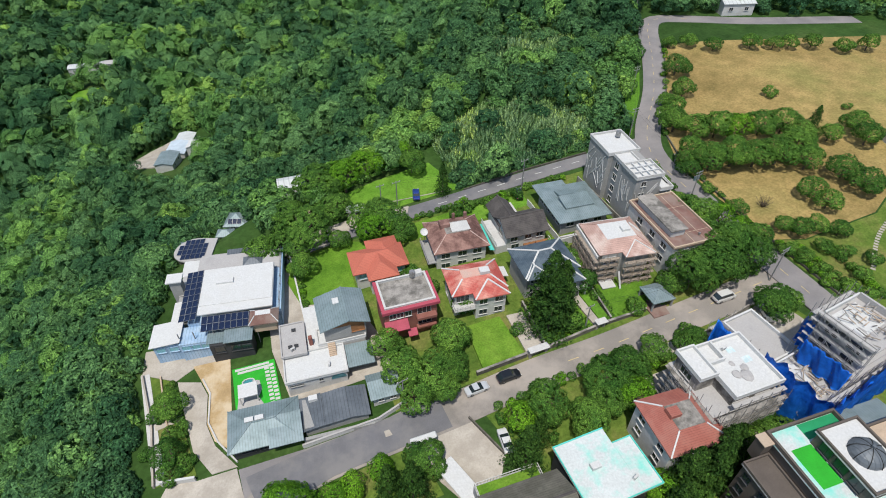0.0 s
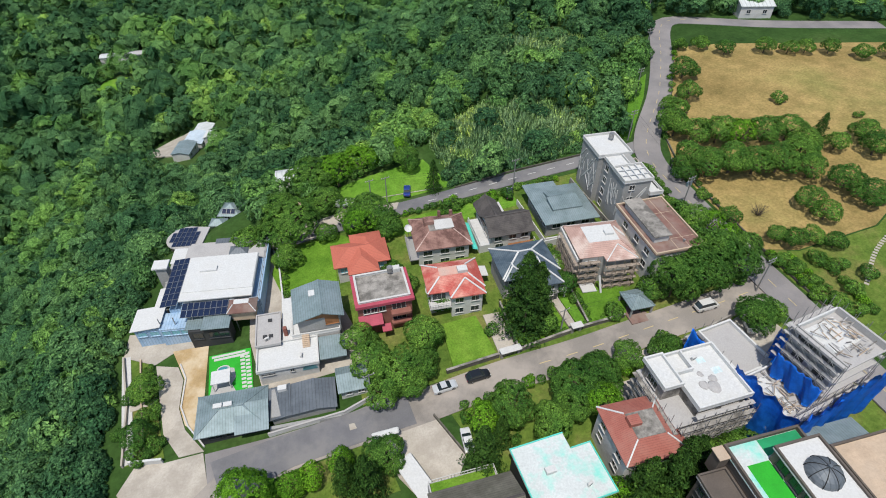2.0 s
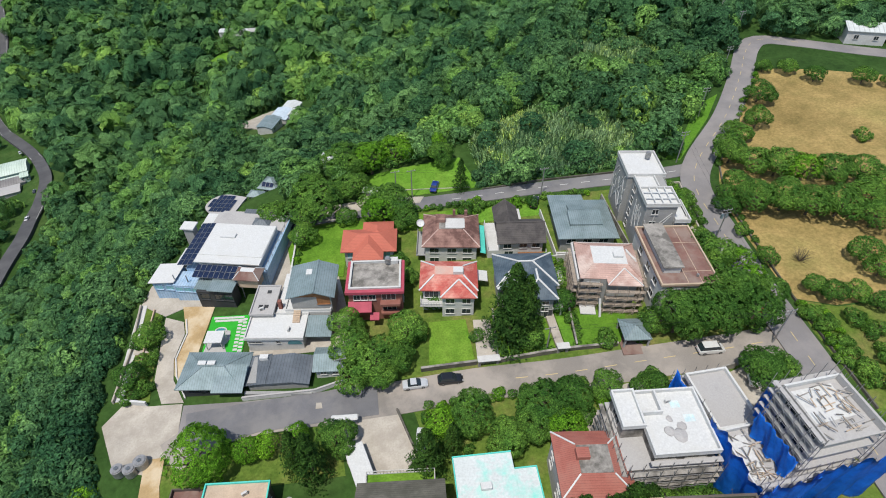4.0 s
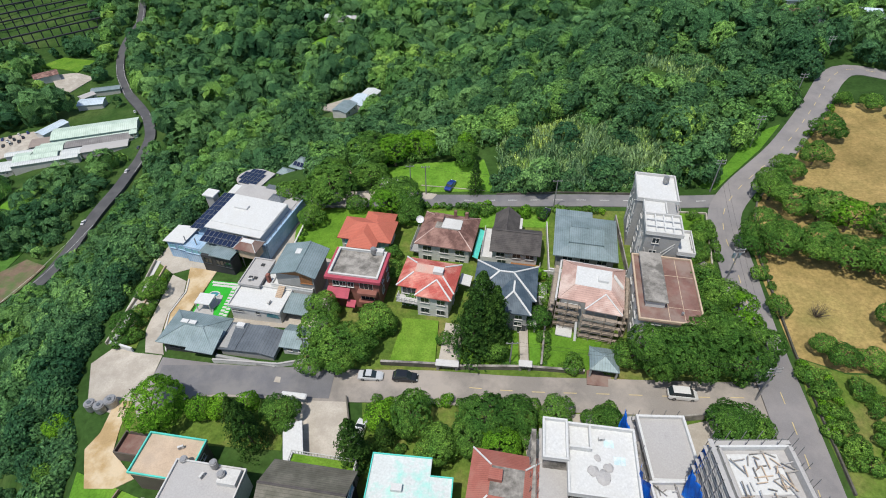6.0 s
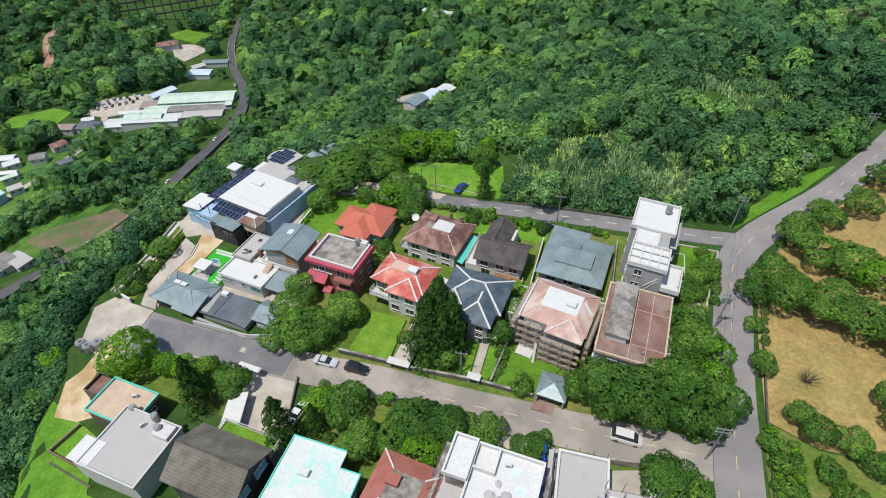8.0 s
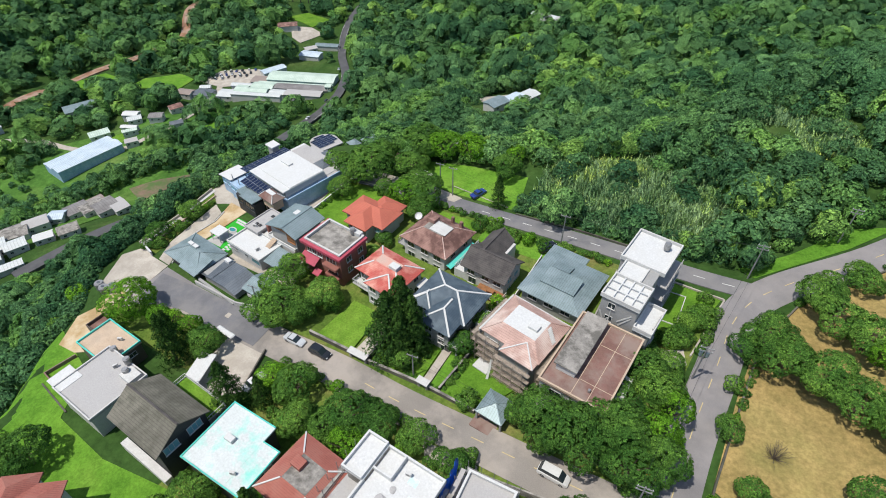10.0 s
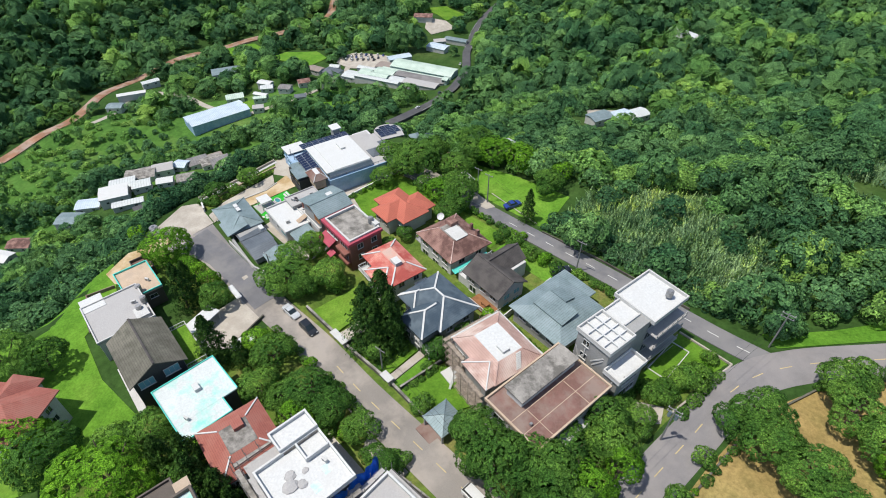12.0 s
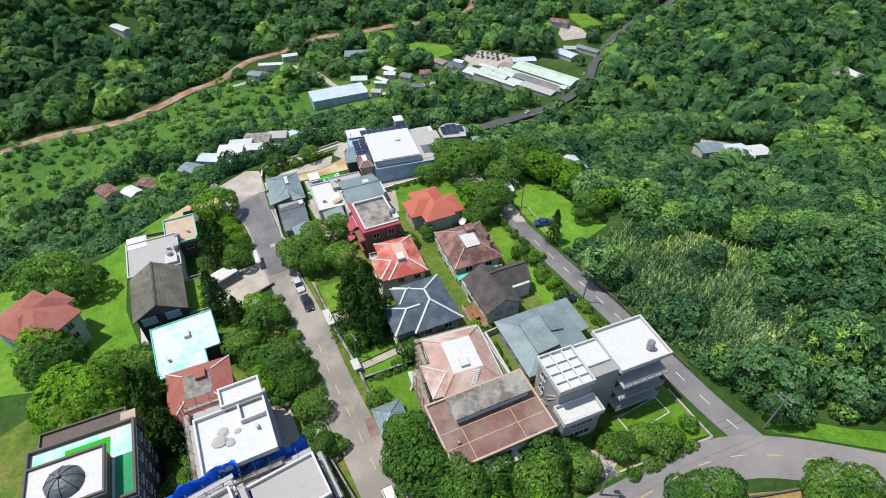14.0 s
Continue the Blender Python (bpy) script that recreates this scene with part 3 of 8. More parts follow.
def window(ob, side, rect, u, z, w, h, frame_mat="white_wall", pane_mat="glass", bars=1, sill=True):
    """A window in a wall: frame with mullions, set proud, its pane sunk into the frame."""
    m = face_pose(side, rect) @ pose(-u if side in "fl" and side == "f" else u, 0, z)
    bm = bmesh.new()
    t, dp = 0.07, 0.1
    rings = []
    for ww, wh, yy in ((w / 2 + t, h / 2 + t, -dp), (w / 2 + t, h / 2 + t, dp), (w / 2, h / 2, dp), (w / 2, h / 2, -dp)):
        rings.append([bm.verts.new(p) for p in ((-ww, yy, -wh), (ww, yy, -wh), (ww, yy, wh), (-ww, yy, wh))])
    for a, b in zip(rings, rings[1:] + rings[:1]):
        for i in range(4):
            bm.faces.new((a[i], a[(i + 1) % 4], b[(i + 1) % 4], b[i]))
    fr = part("window", bm, M[frame_mat], ob)
    fr.matrix_basis = m
    if sill:
        part("sill", bx(-w / 2 - 0.15, 0.103, -h / 2 - t, w / 2 + 0.15, 0.24, -h / 2), M[frame_mat], fr)
    for i in range(bars):
        x = -w / 2 + w * (i + 1) / (bars + 1)
        part("mullion", bx(x - 0.03, 0.033, -h / 2 + 0.002, x + 0.03, 0.08, h / 2 - 0.002), M[frame_mat], fr)
    part("pane", bx(-w / 2, -0.05, -h / 2, w / 2, 0.03, h / 2), M[pane_mat], fr)
    return fr


def windows(ob, side, rect, us, zs, w=1.5, h=1.3, *a, **k):
    for z in zs:
        for u in us:
            window(ob, side, rect, u, z, w, h, *a, **k)


def hip_bm(x0, y0, x1, y1, z, h, flat=0.0, th=0.22):
    """A hipped roof over a rectangle: closed, with a fascia of th; flat: half width of a flat top."""
    bm = bmesh.new()
    w, d = x1 - x0, y1 - y0
    k = min(w, d) / 2 - flat
    lo = [bm.verts.new((x, y, z - th)) for x, y in ((x0, y0), (x1, y0), (x1, y1), (x0, y1))]
    ev = [bm.verts.new((x, y, z)) for x, y in ((x0, y0), (x1, y0), (x1, y1), (x0, y1))]
    bm.faces.new(lo[::-1])
    for i in range(4):
        bm.faces.new((lo[i], lo[(i + 1) % 4], ev[(i + 1) % 4], ev[i]))
    if flat:
        tp = [bm.verts.new((x, y, z + h)) for x, y in ((x0 + k, y0 + k), (x1 - k, y0 + k), (x1 - k, y1 - k), (x0 + k, y1 - k))]
        bm.faces.new(tp)
        for i in range(4):
            bm.faces.new((ev[i], ev[(i + 1) % 4], tp[(i + 1) % 4], tp[i]))
        hips = [((ev[i].co.copy()), tp[i].co.copy()) for i in range(4)] + [(tp[i].co.copy(), tp[(i + 1) % 4].co.copy()) for i in range(4)]
    else:
        if w >= d:
            a, b = bm.verts.new((x0 + k, (y0 + y1) / 2, z + h)), bm.verts.new((x1 - k, (y0 + y1) / 2, z + h))
            fs = [(ev[0], ev[1], b, a), (ev[1], ev[2], b), (ev[2], ev[3], a, b), (ev[3], ev[0], a)]
            hips = [(ev[0], a), (ev[3], a), (ev[1], b), (ev[2], b), (a, b)]
        else:
            a, b = bm.verts.new(((x0 + x1) / 2, y0 + k, z + h)), bm.verts.new(((x0 + x1) / 2, y1 - k, z + h))
            fs = [(ev[0], ev[1], a), (ev[1], ev[2], b, a), (ev[2], ev[3], b), (ev[3], ev[0], a, b)]
            hips = [(ev[0], a), (ev[1], a), (ev[2], b), (ev[3], b), (a, b)]
        for f in fs:
            bm.faces.new(f)
        hips = [(p.co.copy(), q.co.copy()) for p, q in hips]
    return bm, hips


def hip_roof(ob, x0, y0, x1, y1, z, h, mat, flat=0.0, caps=None, skip=(), cw=0.3, top=None):
    bm, hips = hip_bm(x0, y0, x1, y1, z, h, flat)
    r = part("roof", bm, M[mat], ob)
    if caps:
        for i, (a, b) in enumerate(hips):
            if i not in skip and (b - a).length > 0.3:
                part("ridge_cap", flat_bar(bmesh.new(), a + Vector((0, 0, 0.05)), b + Vector((0, 0, 0.05)), cw, 0.14), M[caps], r)
    if top and flat:
        k = min(x1 - x0, y1 - y0) / 2 - flat
        part("roof_deck", bx(x0 + k + 0.1, y0 + k + 0.1, z + h + 0.005, x1 - k - 0.1, y1 - k - 0.1, z + h + 0.06), M[top], r)
    return r


def gable_roof(ob, x0, y0, x1, y1, z, h, mat, axis="x", th=0.2, off=0.0, cap=None, wall=None):
    """A gabled roof of two thick slabs; off shifts the ridge; wall fills the gables."""
    if axis == "x":
        c = (y0 + y1) / 2 + off
        ridge = [(x0, c, z + h), (x1, c, z + h)]
        s1 = [(x0, y0, z), (x1, y0, z), ridge[1], ridge[0]]
        s2 = [(x1, y1, z), (x0, y1, z), ridge[0], ridge[1]]
        tri = [[(x0 + 0.5, y0 + 0.5, z), (x0 + 0.5, y1 - 0.5, z), (x0 + 0.5, c, z + h - 0.2)], [(x1 - 0.5, y0 + 0.5, z), (x1 - 0.5, y1 - 0.5, z), (x1 - 0.5, c, z + h - 0.2)]]
    else:
        c = (x0 + x1) / 2 + off
        ridge = [(c, y0, z + h), (c, y1, z + h)]
        s1 = [(x0, y0, z), ridge[0], ridge[1], (x0, y1, z)]
        s2 = [ridge[0], (x1, y0, z), (x1, y1, z), ridge[1]]
        tri = [[(x0 + 0.5, y0 + 0.5, z), (x1 - 0.5, y0 + 0.5, z), (c, y0 + 0.5, z + h - 0.2)], [(x0 + 0.5, y1 - 0.5, z), (x1 - 0.5, y1 - 0.5, z), (c, y1 - 0.5, z + h - 0.2)]]
    for s in (s1, s2):
        part("roof", solid(bmesh.new(), s, th), M[mat], ob)
    if cap:
        part("ridge_cap", flat_bar(bmesh.new(), Vector(ridge[0]) + Vector((0, 0, 0.04)), Vector(ridge[1]) + Vector((0, 0, 0.04)), 0.35, 0.12), M[cap], ob)
    if wall:
        ax = Vector((0.2, 0, 0)) if axis == "x" else Vector((0, 0.2, 0))
        for i, t in enumerate(tri):
            bm = bmesh.new()
            sg = 1 if i == 0 else -1
            low = [Vector((p[0], p[1], z - 0.25)) for p in t[:2]]
            ring = [low[0], low[1], Vector(t[2])]
            a = [bm.verts.new(p) for p in ring]
            b = [bm.verts.new(p + ax * sg) for p in ring]
            bm.faces.new(a), bm.faces.new(b[::-1])
            for j in range(3):
                bm.faces.new((a[j], b[j], b[(j + 1) % 3], a[(j + 1) % 3]))
            part("gable_wall", bm, M[wall], ob)


def flat_roof(ob, x0, y0, x1, y1, z, deck, para, ph=0.7, pw=0.25, coping=None, skip=""):
    """A roof slab with a parapet on each side; z is the parapet's top."""
    r = part("roof", bx(x0, y0, z - ph - 0.3, x1, y1, z - ph, 0.03), M[deck], ob)
    sides = {"f": (x0, y0, x1, y0 + pw), "b": (x0, y1 - pw, x1, y1), "l": (x0, y0 + pw, x0 + pw, y1 - pw), "r": (x1 - pw, y0 + pw, x1, y1 - pw)}
    for s, (a, b, c, d) in sides.items():
        if s in skip:
            continue
        part("parapet", bx(a, b, z - ph + 0.003, c, d, z, 0.02), M[para], r)
        if coping:
            part("coping", bx(a - 0.06, b - 0.06 if s in "fb" else b + 0.07, z + 0.003, c + 0.06, d + 0.06 if s in "fb" else d - 0.07, z + 0.09, 0.02), M[coping], r)
    return r


def pbox(ob, name, mat, *a, bev=0.03, label=""):
    return part(name, bx(*a, bev), M[mat], ob, label)


def railing(ob, x0, y0, x1, y1, z, mat="white_wall", h=0.95, gap=0.5):
    """A balustrade: two rails and thin posts."""
    bm = bmesh.new()
    a, b = Vector((x0, y0, z)), Vector((x1, y1, z))
    n = max(2, int((b - a).length / gap))
    flat_bar(bm, a + Vector((0, 0, h)), b + Vector((0, 0, h)), 0.1, 0.09)
    flat_bar(bm, a + Vector((0, 0, 0.12)), b + Vector((0, 0, 0.12)), 0.08, 0.07)
    for i in range(n + 1):
        p = a.lerp(b, i / n)
        box(bm, p.x - 0.04, p.y - 0.04, z, p.x + 0.04, p.y + 0.04, z + h - 0.05)
    return part("railing", bm, M[mat], ob)


# ---- the brick house ----
h = house(31.2, 68.4, -12, "red-brown brick two-storey house with flat stained roof and crimson parapet")
Z = 7.6 - h["g"]
R = (-5.2, -4.0, 5.2, 4.0)
walls(h, *R, Z - 0.9, "brick")
flat_roof(h, -5.0, -3.8, 5.0, 3.9, Z + 0.05, "old_concrete", "white_wall", 0.55, 0.3, "white_wall")
for a in ((-5.7, -4.6, 5.7, -3.8), (4.97, -3.797, 5.7, 4.2), (-5.7, -3.797, -4.97, 4.2)):
    part("parapet", bx(a[0], a[1], Z - 1.0, a[2], a[3], Z - 0.25, 0.05), M["pink_trim"], h, "crimson tiled parapet band")
windows(h, "f", R, (-3.6, -2.2, -0.6), (Z - 2.3,), 1.2, 1.3)
windows(h, "f", R, (2.6,), (Z - 2.3, Z - 5.2), 2.6, 1.6, bars=2)
windows(h, "r", R, (-2, 1.5), (Z - 2.3, Z - 5.2), 1.3, 1.3)
windows(h, "l", R, (-1.5, 1.5), (Z - 2.3,), 1.3, 1.3)
pbox(h, "balcony", "brick", 0.9, -5.3, Z - 3.9, 4.9, -4.0, Z - 3.0, bev=0.15)
pbox(h, "balcony", "brick", 0.9, -5.0, Z - 6.6, 4.9, -4.0, Z - 5.9, bev=0.15)
part("awning", solid(bmesh.new(), [(-5.4, -6.0, Z - 4.4), (-0.8, -6.0, Z - 4.4), (-0.8, -4.0, Z - 3.4), (-5.4, -4.0, Z - 3.4)], 0.18), M["pink_trim"], h, "crimson tiled porch roof")
part("awning", solid(bmesh.new(), [(-1.2, -6.6, Z - 6.0), (0.6, -6.6, Z - 6.0), (0.6, -5.2, Z - 5.4), (-1.2, -5.2, Z - 5.4)], 0.18), M["pink_trim"], h)
pbox(h, "stair_head", "white_wall", 2.2, 3.2, Z - 0.5, 4.4, 4.4, Z + 0.5)

# ---- the red-roofed house ----
h = house(45.3, 65.1, -15, "white two-storey house with red tiled hip roof and white ridges")
Z = 6.0 - h["g"]
R = (-5.1, -2.6, 5.1, 4.5)
R2 = (-1.2, -4.6, 5.0, 0.0)
walls(h, *R, Z - 0.1, "white_wall")
walls(h, *R2, Z - 0.15, "white_wall")
hip_roof(h, -5.8, -3.3, 5.8, 5.1, Z, 1.5, "red_tile", 1.3, "white", skip=(4, 5, 6, 7), top="faded_deck")
hip_roof(h, -1.6, -5.2, 5.6, 2.4, Z + 0.02, 1.45, "red_tile", 0, "white", skip=(2, 3, 4))
windows(h, "f", R2, (-1.6, 1.6), (Z - 1.5, Z - 4.4), 1.6, 1.3)
windows(h, "f", R, (-3.4,), (Z - 1.6,), 2.6, 1.8, bars=2)
windows(h, "f", R, (-3.2,), (Z - 4.4,), 3.2, 1.8, bars=3)
windows(h, "r", R, (-2, 1.5), (Z - 1.5, Z - 4.4), 1.3, 1.2)
windows(h, "l", R, (-2, 1.5), (Z - 1.5, Z - 4.4), 1.3, 1.2)
pbox(h, "balcony", "white_wall", -5.6, -4.6, Z - 3.3, -1.2, -2.6, Z - 3.05)
railing(h, -5.5, -4.5, -1.3, -4.5, Z - 3.05)
railing(h, -5.5, -4.5, -5.5, -2.7, Z - 3.05)
pbox(h, "water_tank", "white", 0.9, -0.3, Z + 1.3, 2.9, 1.2, Z + 2.3, label="white box water heater on the ridge")
part("awning", solid(bmesh.new(), [(5.7, 2.0, Z - 2.2), (8.0, 2.0, Z - 2.6), (8.0, 5.0, Z - 2.6), (5.7, 5.0, Z - 2.2)], 0.12), M["white"], h, "white sheet canopy")

# ---- the maroon-roofed house ----
h = house(49.9, 80.6, -15, "old white-walled house with weathered maroon hip roof and stained deck")
Z = 5.0 - h["g"]
R = (-5.6, -5.0, 5.6, 4.9)
walls(h, *R, Z - 0.1, "white_wall")
hip_roof(h, -6.3, -5.6, 6.3, 5.6, Z, 2.0, "maroon_tile", 2.0, "pink_tile", skip=(4, 5, 6, 7), cw=0.2, top="old_concrete")
part("roof_patch", bx(-1.2, -1.6, Z + 2.06, 3.0, 1.6, Z + 2.1), M["white_wall"], h, "flaking white roof patch")
pbox(h, "stair_head", "maroon_tile", -3.4, 0.2, Z + 1.5, -1.2, 2.2, Z + 2.9)
pbox(h, "chimney", "maroon_tile", 3.0, 3.6, Z + 0.8, 3.7, 4.3, Z + 2.5)
pbox(h, "chimney", "maroon_tile", 0.4, 4.1, Z + 0.8, 1.0, 4.7, Z + 2.3)
windows(h, "f", R, (-3.6, 0.2, 3.6), (Z - 1.5, Z - 4.3), 1.9, 1.3)
windows(h, "r", R, (-2.5, 2.0), (Z - 1.5, Z - 4.3), 1.5, 1.2)
windows(h, "l", R, (-2.5, 2.0), (Z - 1.5,), 1.5, 1.2)
pbox(h, "balcony", "grey_wall", -7.6, -5.0, Z - 3.2, -5.6, 3.0, Z - 2.9)
railing(h, -7.5, -4.9, -7.5, 2.9, Z - 2.9, "grey_wall")
bm = bmesh.new()
bmesh.ops.create_uvsphere(bm, u_segments=14, v_segments=8, radius=0.9)
bmesh.ops.delete(bm, geom=[v for v in bm.verts if v.co.z > 0.12], context="VERTS")
bmesh.ops.transform(bm, matrix=pose(-6.8, 1.5, Z + 0.8, 35, 10, 0) @ Matrix.Diagonal((1, 1, 0.45, 1)), verts=bm.verts)
bmesh.ops.solidify(bm, geom=bm.faces[:], thickness=0.04)
part("satellite_dish", bm, M["white"], h, "white satellite dish")
part("dish_mast", bar(bmesh.new(), (-6.8, 1.5, Z - 2.9), (-6.8, 1.5, Z + 0.4), 0.05), M["steel"], h)
part("awning", solid(bmesh.new(), [(6.4, -5.4, Z - 1.6), (7.6, -5.4, Z - 2.0), (7.6, 4.0, Z - 2.0), (6.4, 4.0, Z - 1.6)], 0.08), M["turq_trim"], h, "green corrugated lean-to sheets")

# ---- the dark-roofed house ----
h = house(64.3, 76.3, -12, "white house with dark brown shingled gable roof and timber deck")
Z = 5.9 - h["g"]
R = (-4.7, -4.1, 4.7, 2.8)
walls(h, *R, Z - 0.1, "white_wall")
walls(h, -4.5, 2.8, 1.0, 7.4, Z - 0.15, "white_wall")
gable_roof(h, -5.3, -4.8, 5.3, 3.4, Z, 2.5, "dark_shingle", "x", cap="dark_shingle", wall="white_wall")
gable_roof(h, -5.2, -0.6, 0.4, 8.0, Z + 0.02, 2.3, "dark_shingle", "y", cap="dark_shingle", wall="white_wall")
windows(h, "f", R, (-3.0, 0.4, 3.2), (Z - 1.3,), 1.6, 1.1)
windows(h, "f", R, (-2.6,), (Z - 3.6,), 1.8, 1.6)
windows(h, "r", R, (-1.5, 1.2), (Z - 1.3, Z - 3.6), 1.5, 1.1, pane_mat="cyan_glass")
windows(h, "l", R, (0.0,), (Z - 1.4, Z - 3.8), 2.2, 1.3)
pbox(h, "terrace", "white_wall", -7.2, -4.0, -1.0, -4.7, 5.5, Z - 2.6)
railing(h, -7.1, -3.9, -7.1, 5.4, Z - 2.6)
for i in range(12):
    pbox(h, "deck_board", "wood", -0.6 + i * 0.5, -6.9, 0.9, -0.13 + i * 0.5, -4.2, 1.05, bev=0.01)
pbox(h, "deck_base", "wood", -0.6, -6.8, -0.8, 5.4, -4.2, 0.88)
railing(h, -0.6, -7.0, 5.4, -7.0, 0.9)
railing(h, 5.5, -7.0, 5.5, -4.2, 0.9)
t = thing("garden_table", h.matrix_basis @ pose(2.6, -5.5, 1.06), "orange-yellow wooden garden table on the timber deck", "table")
pbox(t, "tabletop", "wood", -0.8, -0.5, 0.68, 0.8, 0.5, 0.76)
for sx in (-0.7, 0.7):
    for sy in (-0.4, 0.4):
        pbox(t, "leg", "wood", sx - 0.05, sy - 0.05, 0, sx + 0.05, sy + 0.05, 0.68, bev=0.0)

# ---- the navy-roofed house ----
h = house(60.0, 61.2, -12, "grey two-storey house with navy tiled cross-hip roof and white ridges")
Z = 7.3 - h["g"]
R = (-5.4, -2.6, 5.4, 5.5)
R2 = (-1.2, -6.2, 4.6, -1.0)
walls(h, *R, Z - 0.1, "grey_wall")
walls(h, *R2, Z - 0.15, "grey_wall")
hip_roof(h, -6.1, -3.3, 6.1, 6.2, Z, 2.3, "navy_tile", 0, "white", cw=0.34)
hip_roof(h, -1.9, -6.9, 5.3, 3.0, Z + 0.02, 2.1, "navy_tile", 0, "white", skip=(2, 3), cw=0.34)
hip_roof(h, -6.0, -3.9, -1.0, 2.0, Z + 0.03, 1.4, "navy_tile", 0, "white", skip=(2, 3), cw=0.3)
windows(h, "f", R2, (-1.4, 1.4), (Z - 1.6, Z - 3.4), 1.3, 1.0)
windows(h, "f", R, (-3.8,), (Z - 1.6, Z - 4.2), 1.5, 1.3)
windows(h, "r", R, (-2, 2), (Z - 1.6, Z - 4.4), 1.4, 1.2)
window(h, "f", R2, 2.2, 1.3, 1.6, 2.2, "grey_wall")
pbox(h, "porch", "white_wall", 4.6, -6.4, 2.6, 6.6, -2.2, 2.85)
railing(h, 6.5, -6.3, 6.5, -2.3, 2.85)
pbox(h, "porch_post", "white_wall", 6.2, -6.3, -1, 6.5, -6.0, 2.6)
pbox(h, "terrace", "white_wall", 6.2, 0.5, 1.0, 8.2, 4.5, 3.4, label="white rendered side terrace")

# ---- the pink-roofed house in scaffolding ----
h = house(75.7, 58.1, -17, "house under repair with faded pink hip roof, wrapped in scaffolding")
Z = 9.6 - h["g"]
R = (-5.2, -4.4, 5.2, 5.0)
walls(h, *R, Z - 0.1, "grey_wall")
walls(h, -0.6, -5.4, 4.8, -4.4, Z - 0.15, "grey_wall")
hip_roof(h, -5.9, -4.4, 5.9, 5.9, Z, 1.5, "pink_tile", 2.6, "pink_tile", skip=(4, 5, 6, 7), cw=0.2, top="white")
hip_roof(h, -0.9, -6.1, 5.7, 1.0, Z + 0.02, 1.3, "pink_tile", 0, "white", skip=(2, 3, 4), cw=0.2)
pbox(h, "stair_head", "white", 0.8, -0.2, Z + 1.4, 2.6, 1.2, Z + 2.1)
pbox(h, "parapet", "white_wall", -6.4, -4.4, Z - 0.9, -6.05, 6.3, Z - 0.2)
pbox(h, "parapet", "white_wall", -6.4, 6.05, Z - 0.9, 6.2, 6.3, Z - 0.2)
for i in range(9):
    pbox(h, "step", "white_wall", 3.6 + i * 0.22, 1.6 - i * 0.16, Z + 1.4 - i * 0.15, 3.85 + i * 0.22, 2.6 - i * 0.16, Z + 1.5 - i * 0.15, bev=0.0)
windows(h, "f", R, (-3.2, 2.4), (Z - 1.8, Z - 4.8), 2.6, 1.6, bars=2)
windows(h, "l", R, (-2, 2), (Z - 1.8, Z - 4.8), 1.4, 1.3)
pbox(h, "porch", "white_wall", -5.2, -7.4, 0.0, -2.2, -4.4, 0.25, label="pale tiled porch slab")


def scaffold(ob, x0, x1, y, z0, z1, step=2.0, out=1.0, mat=None, along="x", plank="rust"):
    """Scaffolding along one wall: standards, ledgers, transoms, braces and plank decks, each bay's frame a part."""
    mat = mat or M["rust"]
    P = (lambda u, v, z: (u, v, z)) if along == "x" else (lambda u, v, z: (v, u, z))
    us = list(np.arange(x0, x1 + 0.1, step))
    zs = list(np.arange(z0, z1 + 0.1, 1.7))
    for i, u in enumerate(us):
        bm = bmesh.new()
        for v in (y, y + out):
            bar(bm, P(u, v, z0), P(u, v, z1 + 0.6), 0.05, 5)
        for z in zs:
            bar(bm, P(u, y, z), P(u, y + out, z), 0.04, 4)
            if i + 1 < len(us):
                for v in (y, y + out):
                    bar(bm, P(u, v, z), P(us[i + 1], v, z), 0.04, 4)
        if i + 1 < len(us):
            for z in zs[:-1]:
                bar(bm, P(u, y, z), P(us[i + 1], y, z + 1.7), 0.035, 4)
        part("scaffold_frame", bm, mat, ob)
    for z in zs[1:]:
        a, b = P(x0, y + 0.15, z + 0.06), P(x1, y + out - 0.15, z + 0.11)
        part("scaffold_deck", bx(min(a[0], b[0]), min(a[1], b[1]), a[2], max(a[0], b[0]), max(a[1], b[1]), b[2]), M[plank], ob)


s = thing("scaffolding", h.matrix_basis @ pose(0, 0, 0), "weathered pole and plank scaffolding round the pink-roofed house", "scaffolding")
scaffold(s, -1.2, 5.8, -7.4, -0.8, Z - 0.6)
scaffold(s, -6.0, -1.6, -5.6, -0.8, Z - 0.6)
scaffold(s, -5.4, 5.0, -7.3, -0.8, Z - 0.8, along="y")
scaffold(s, -5.4, 5.0, 6.1, -0.8, Z - 0.8, along="y", out=0.8)
part("ladder", flat_bar(bmesh.new(), (-1.5, -8.2, -0.5), (-1.9, -6.4, 3.6), 0.45, 0.06), M["white_wall"], s)

# ---- the brown flat-roofed house ----
h = house(87.9, 54.9, -12, "white-walled house with red-brown flat roof and grey stair house")
Z = 12.3 - h["g"]
R = (-5.2, -8.0, 5.2, 8.0)
walls(h, *R, Z - 0.5, "white_wall")
flat_roof(h, -5.5, -8.3, 5.5, 8.3, Z, "brown_tile", "tan", 0.4, 0.3)
for x in (-0.2, 2.4):
    part("roof_joint", bx(x - 0.05, -7.9, Z - 0.395, x + 0.05, 7.9, Z - 0.385), M["tan"], h)
for y in (-4.6, 3.4):
    part("roof_joint", bx(0.0, y - 0.05, Z - 0.395, 5.1, y + 0.05, Z - 0.38), M["tan"], h)
pbox(h, "stair_house", "white_wall", -4.1, -5.0, Z - 0.4, -0.9, 7.0, Z + 1.1)
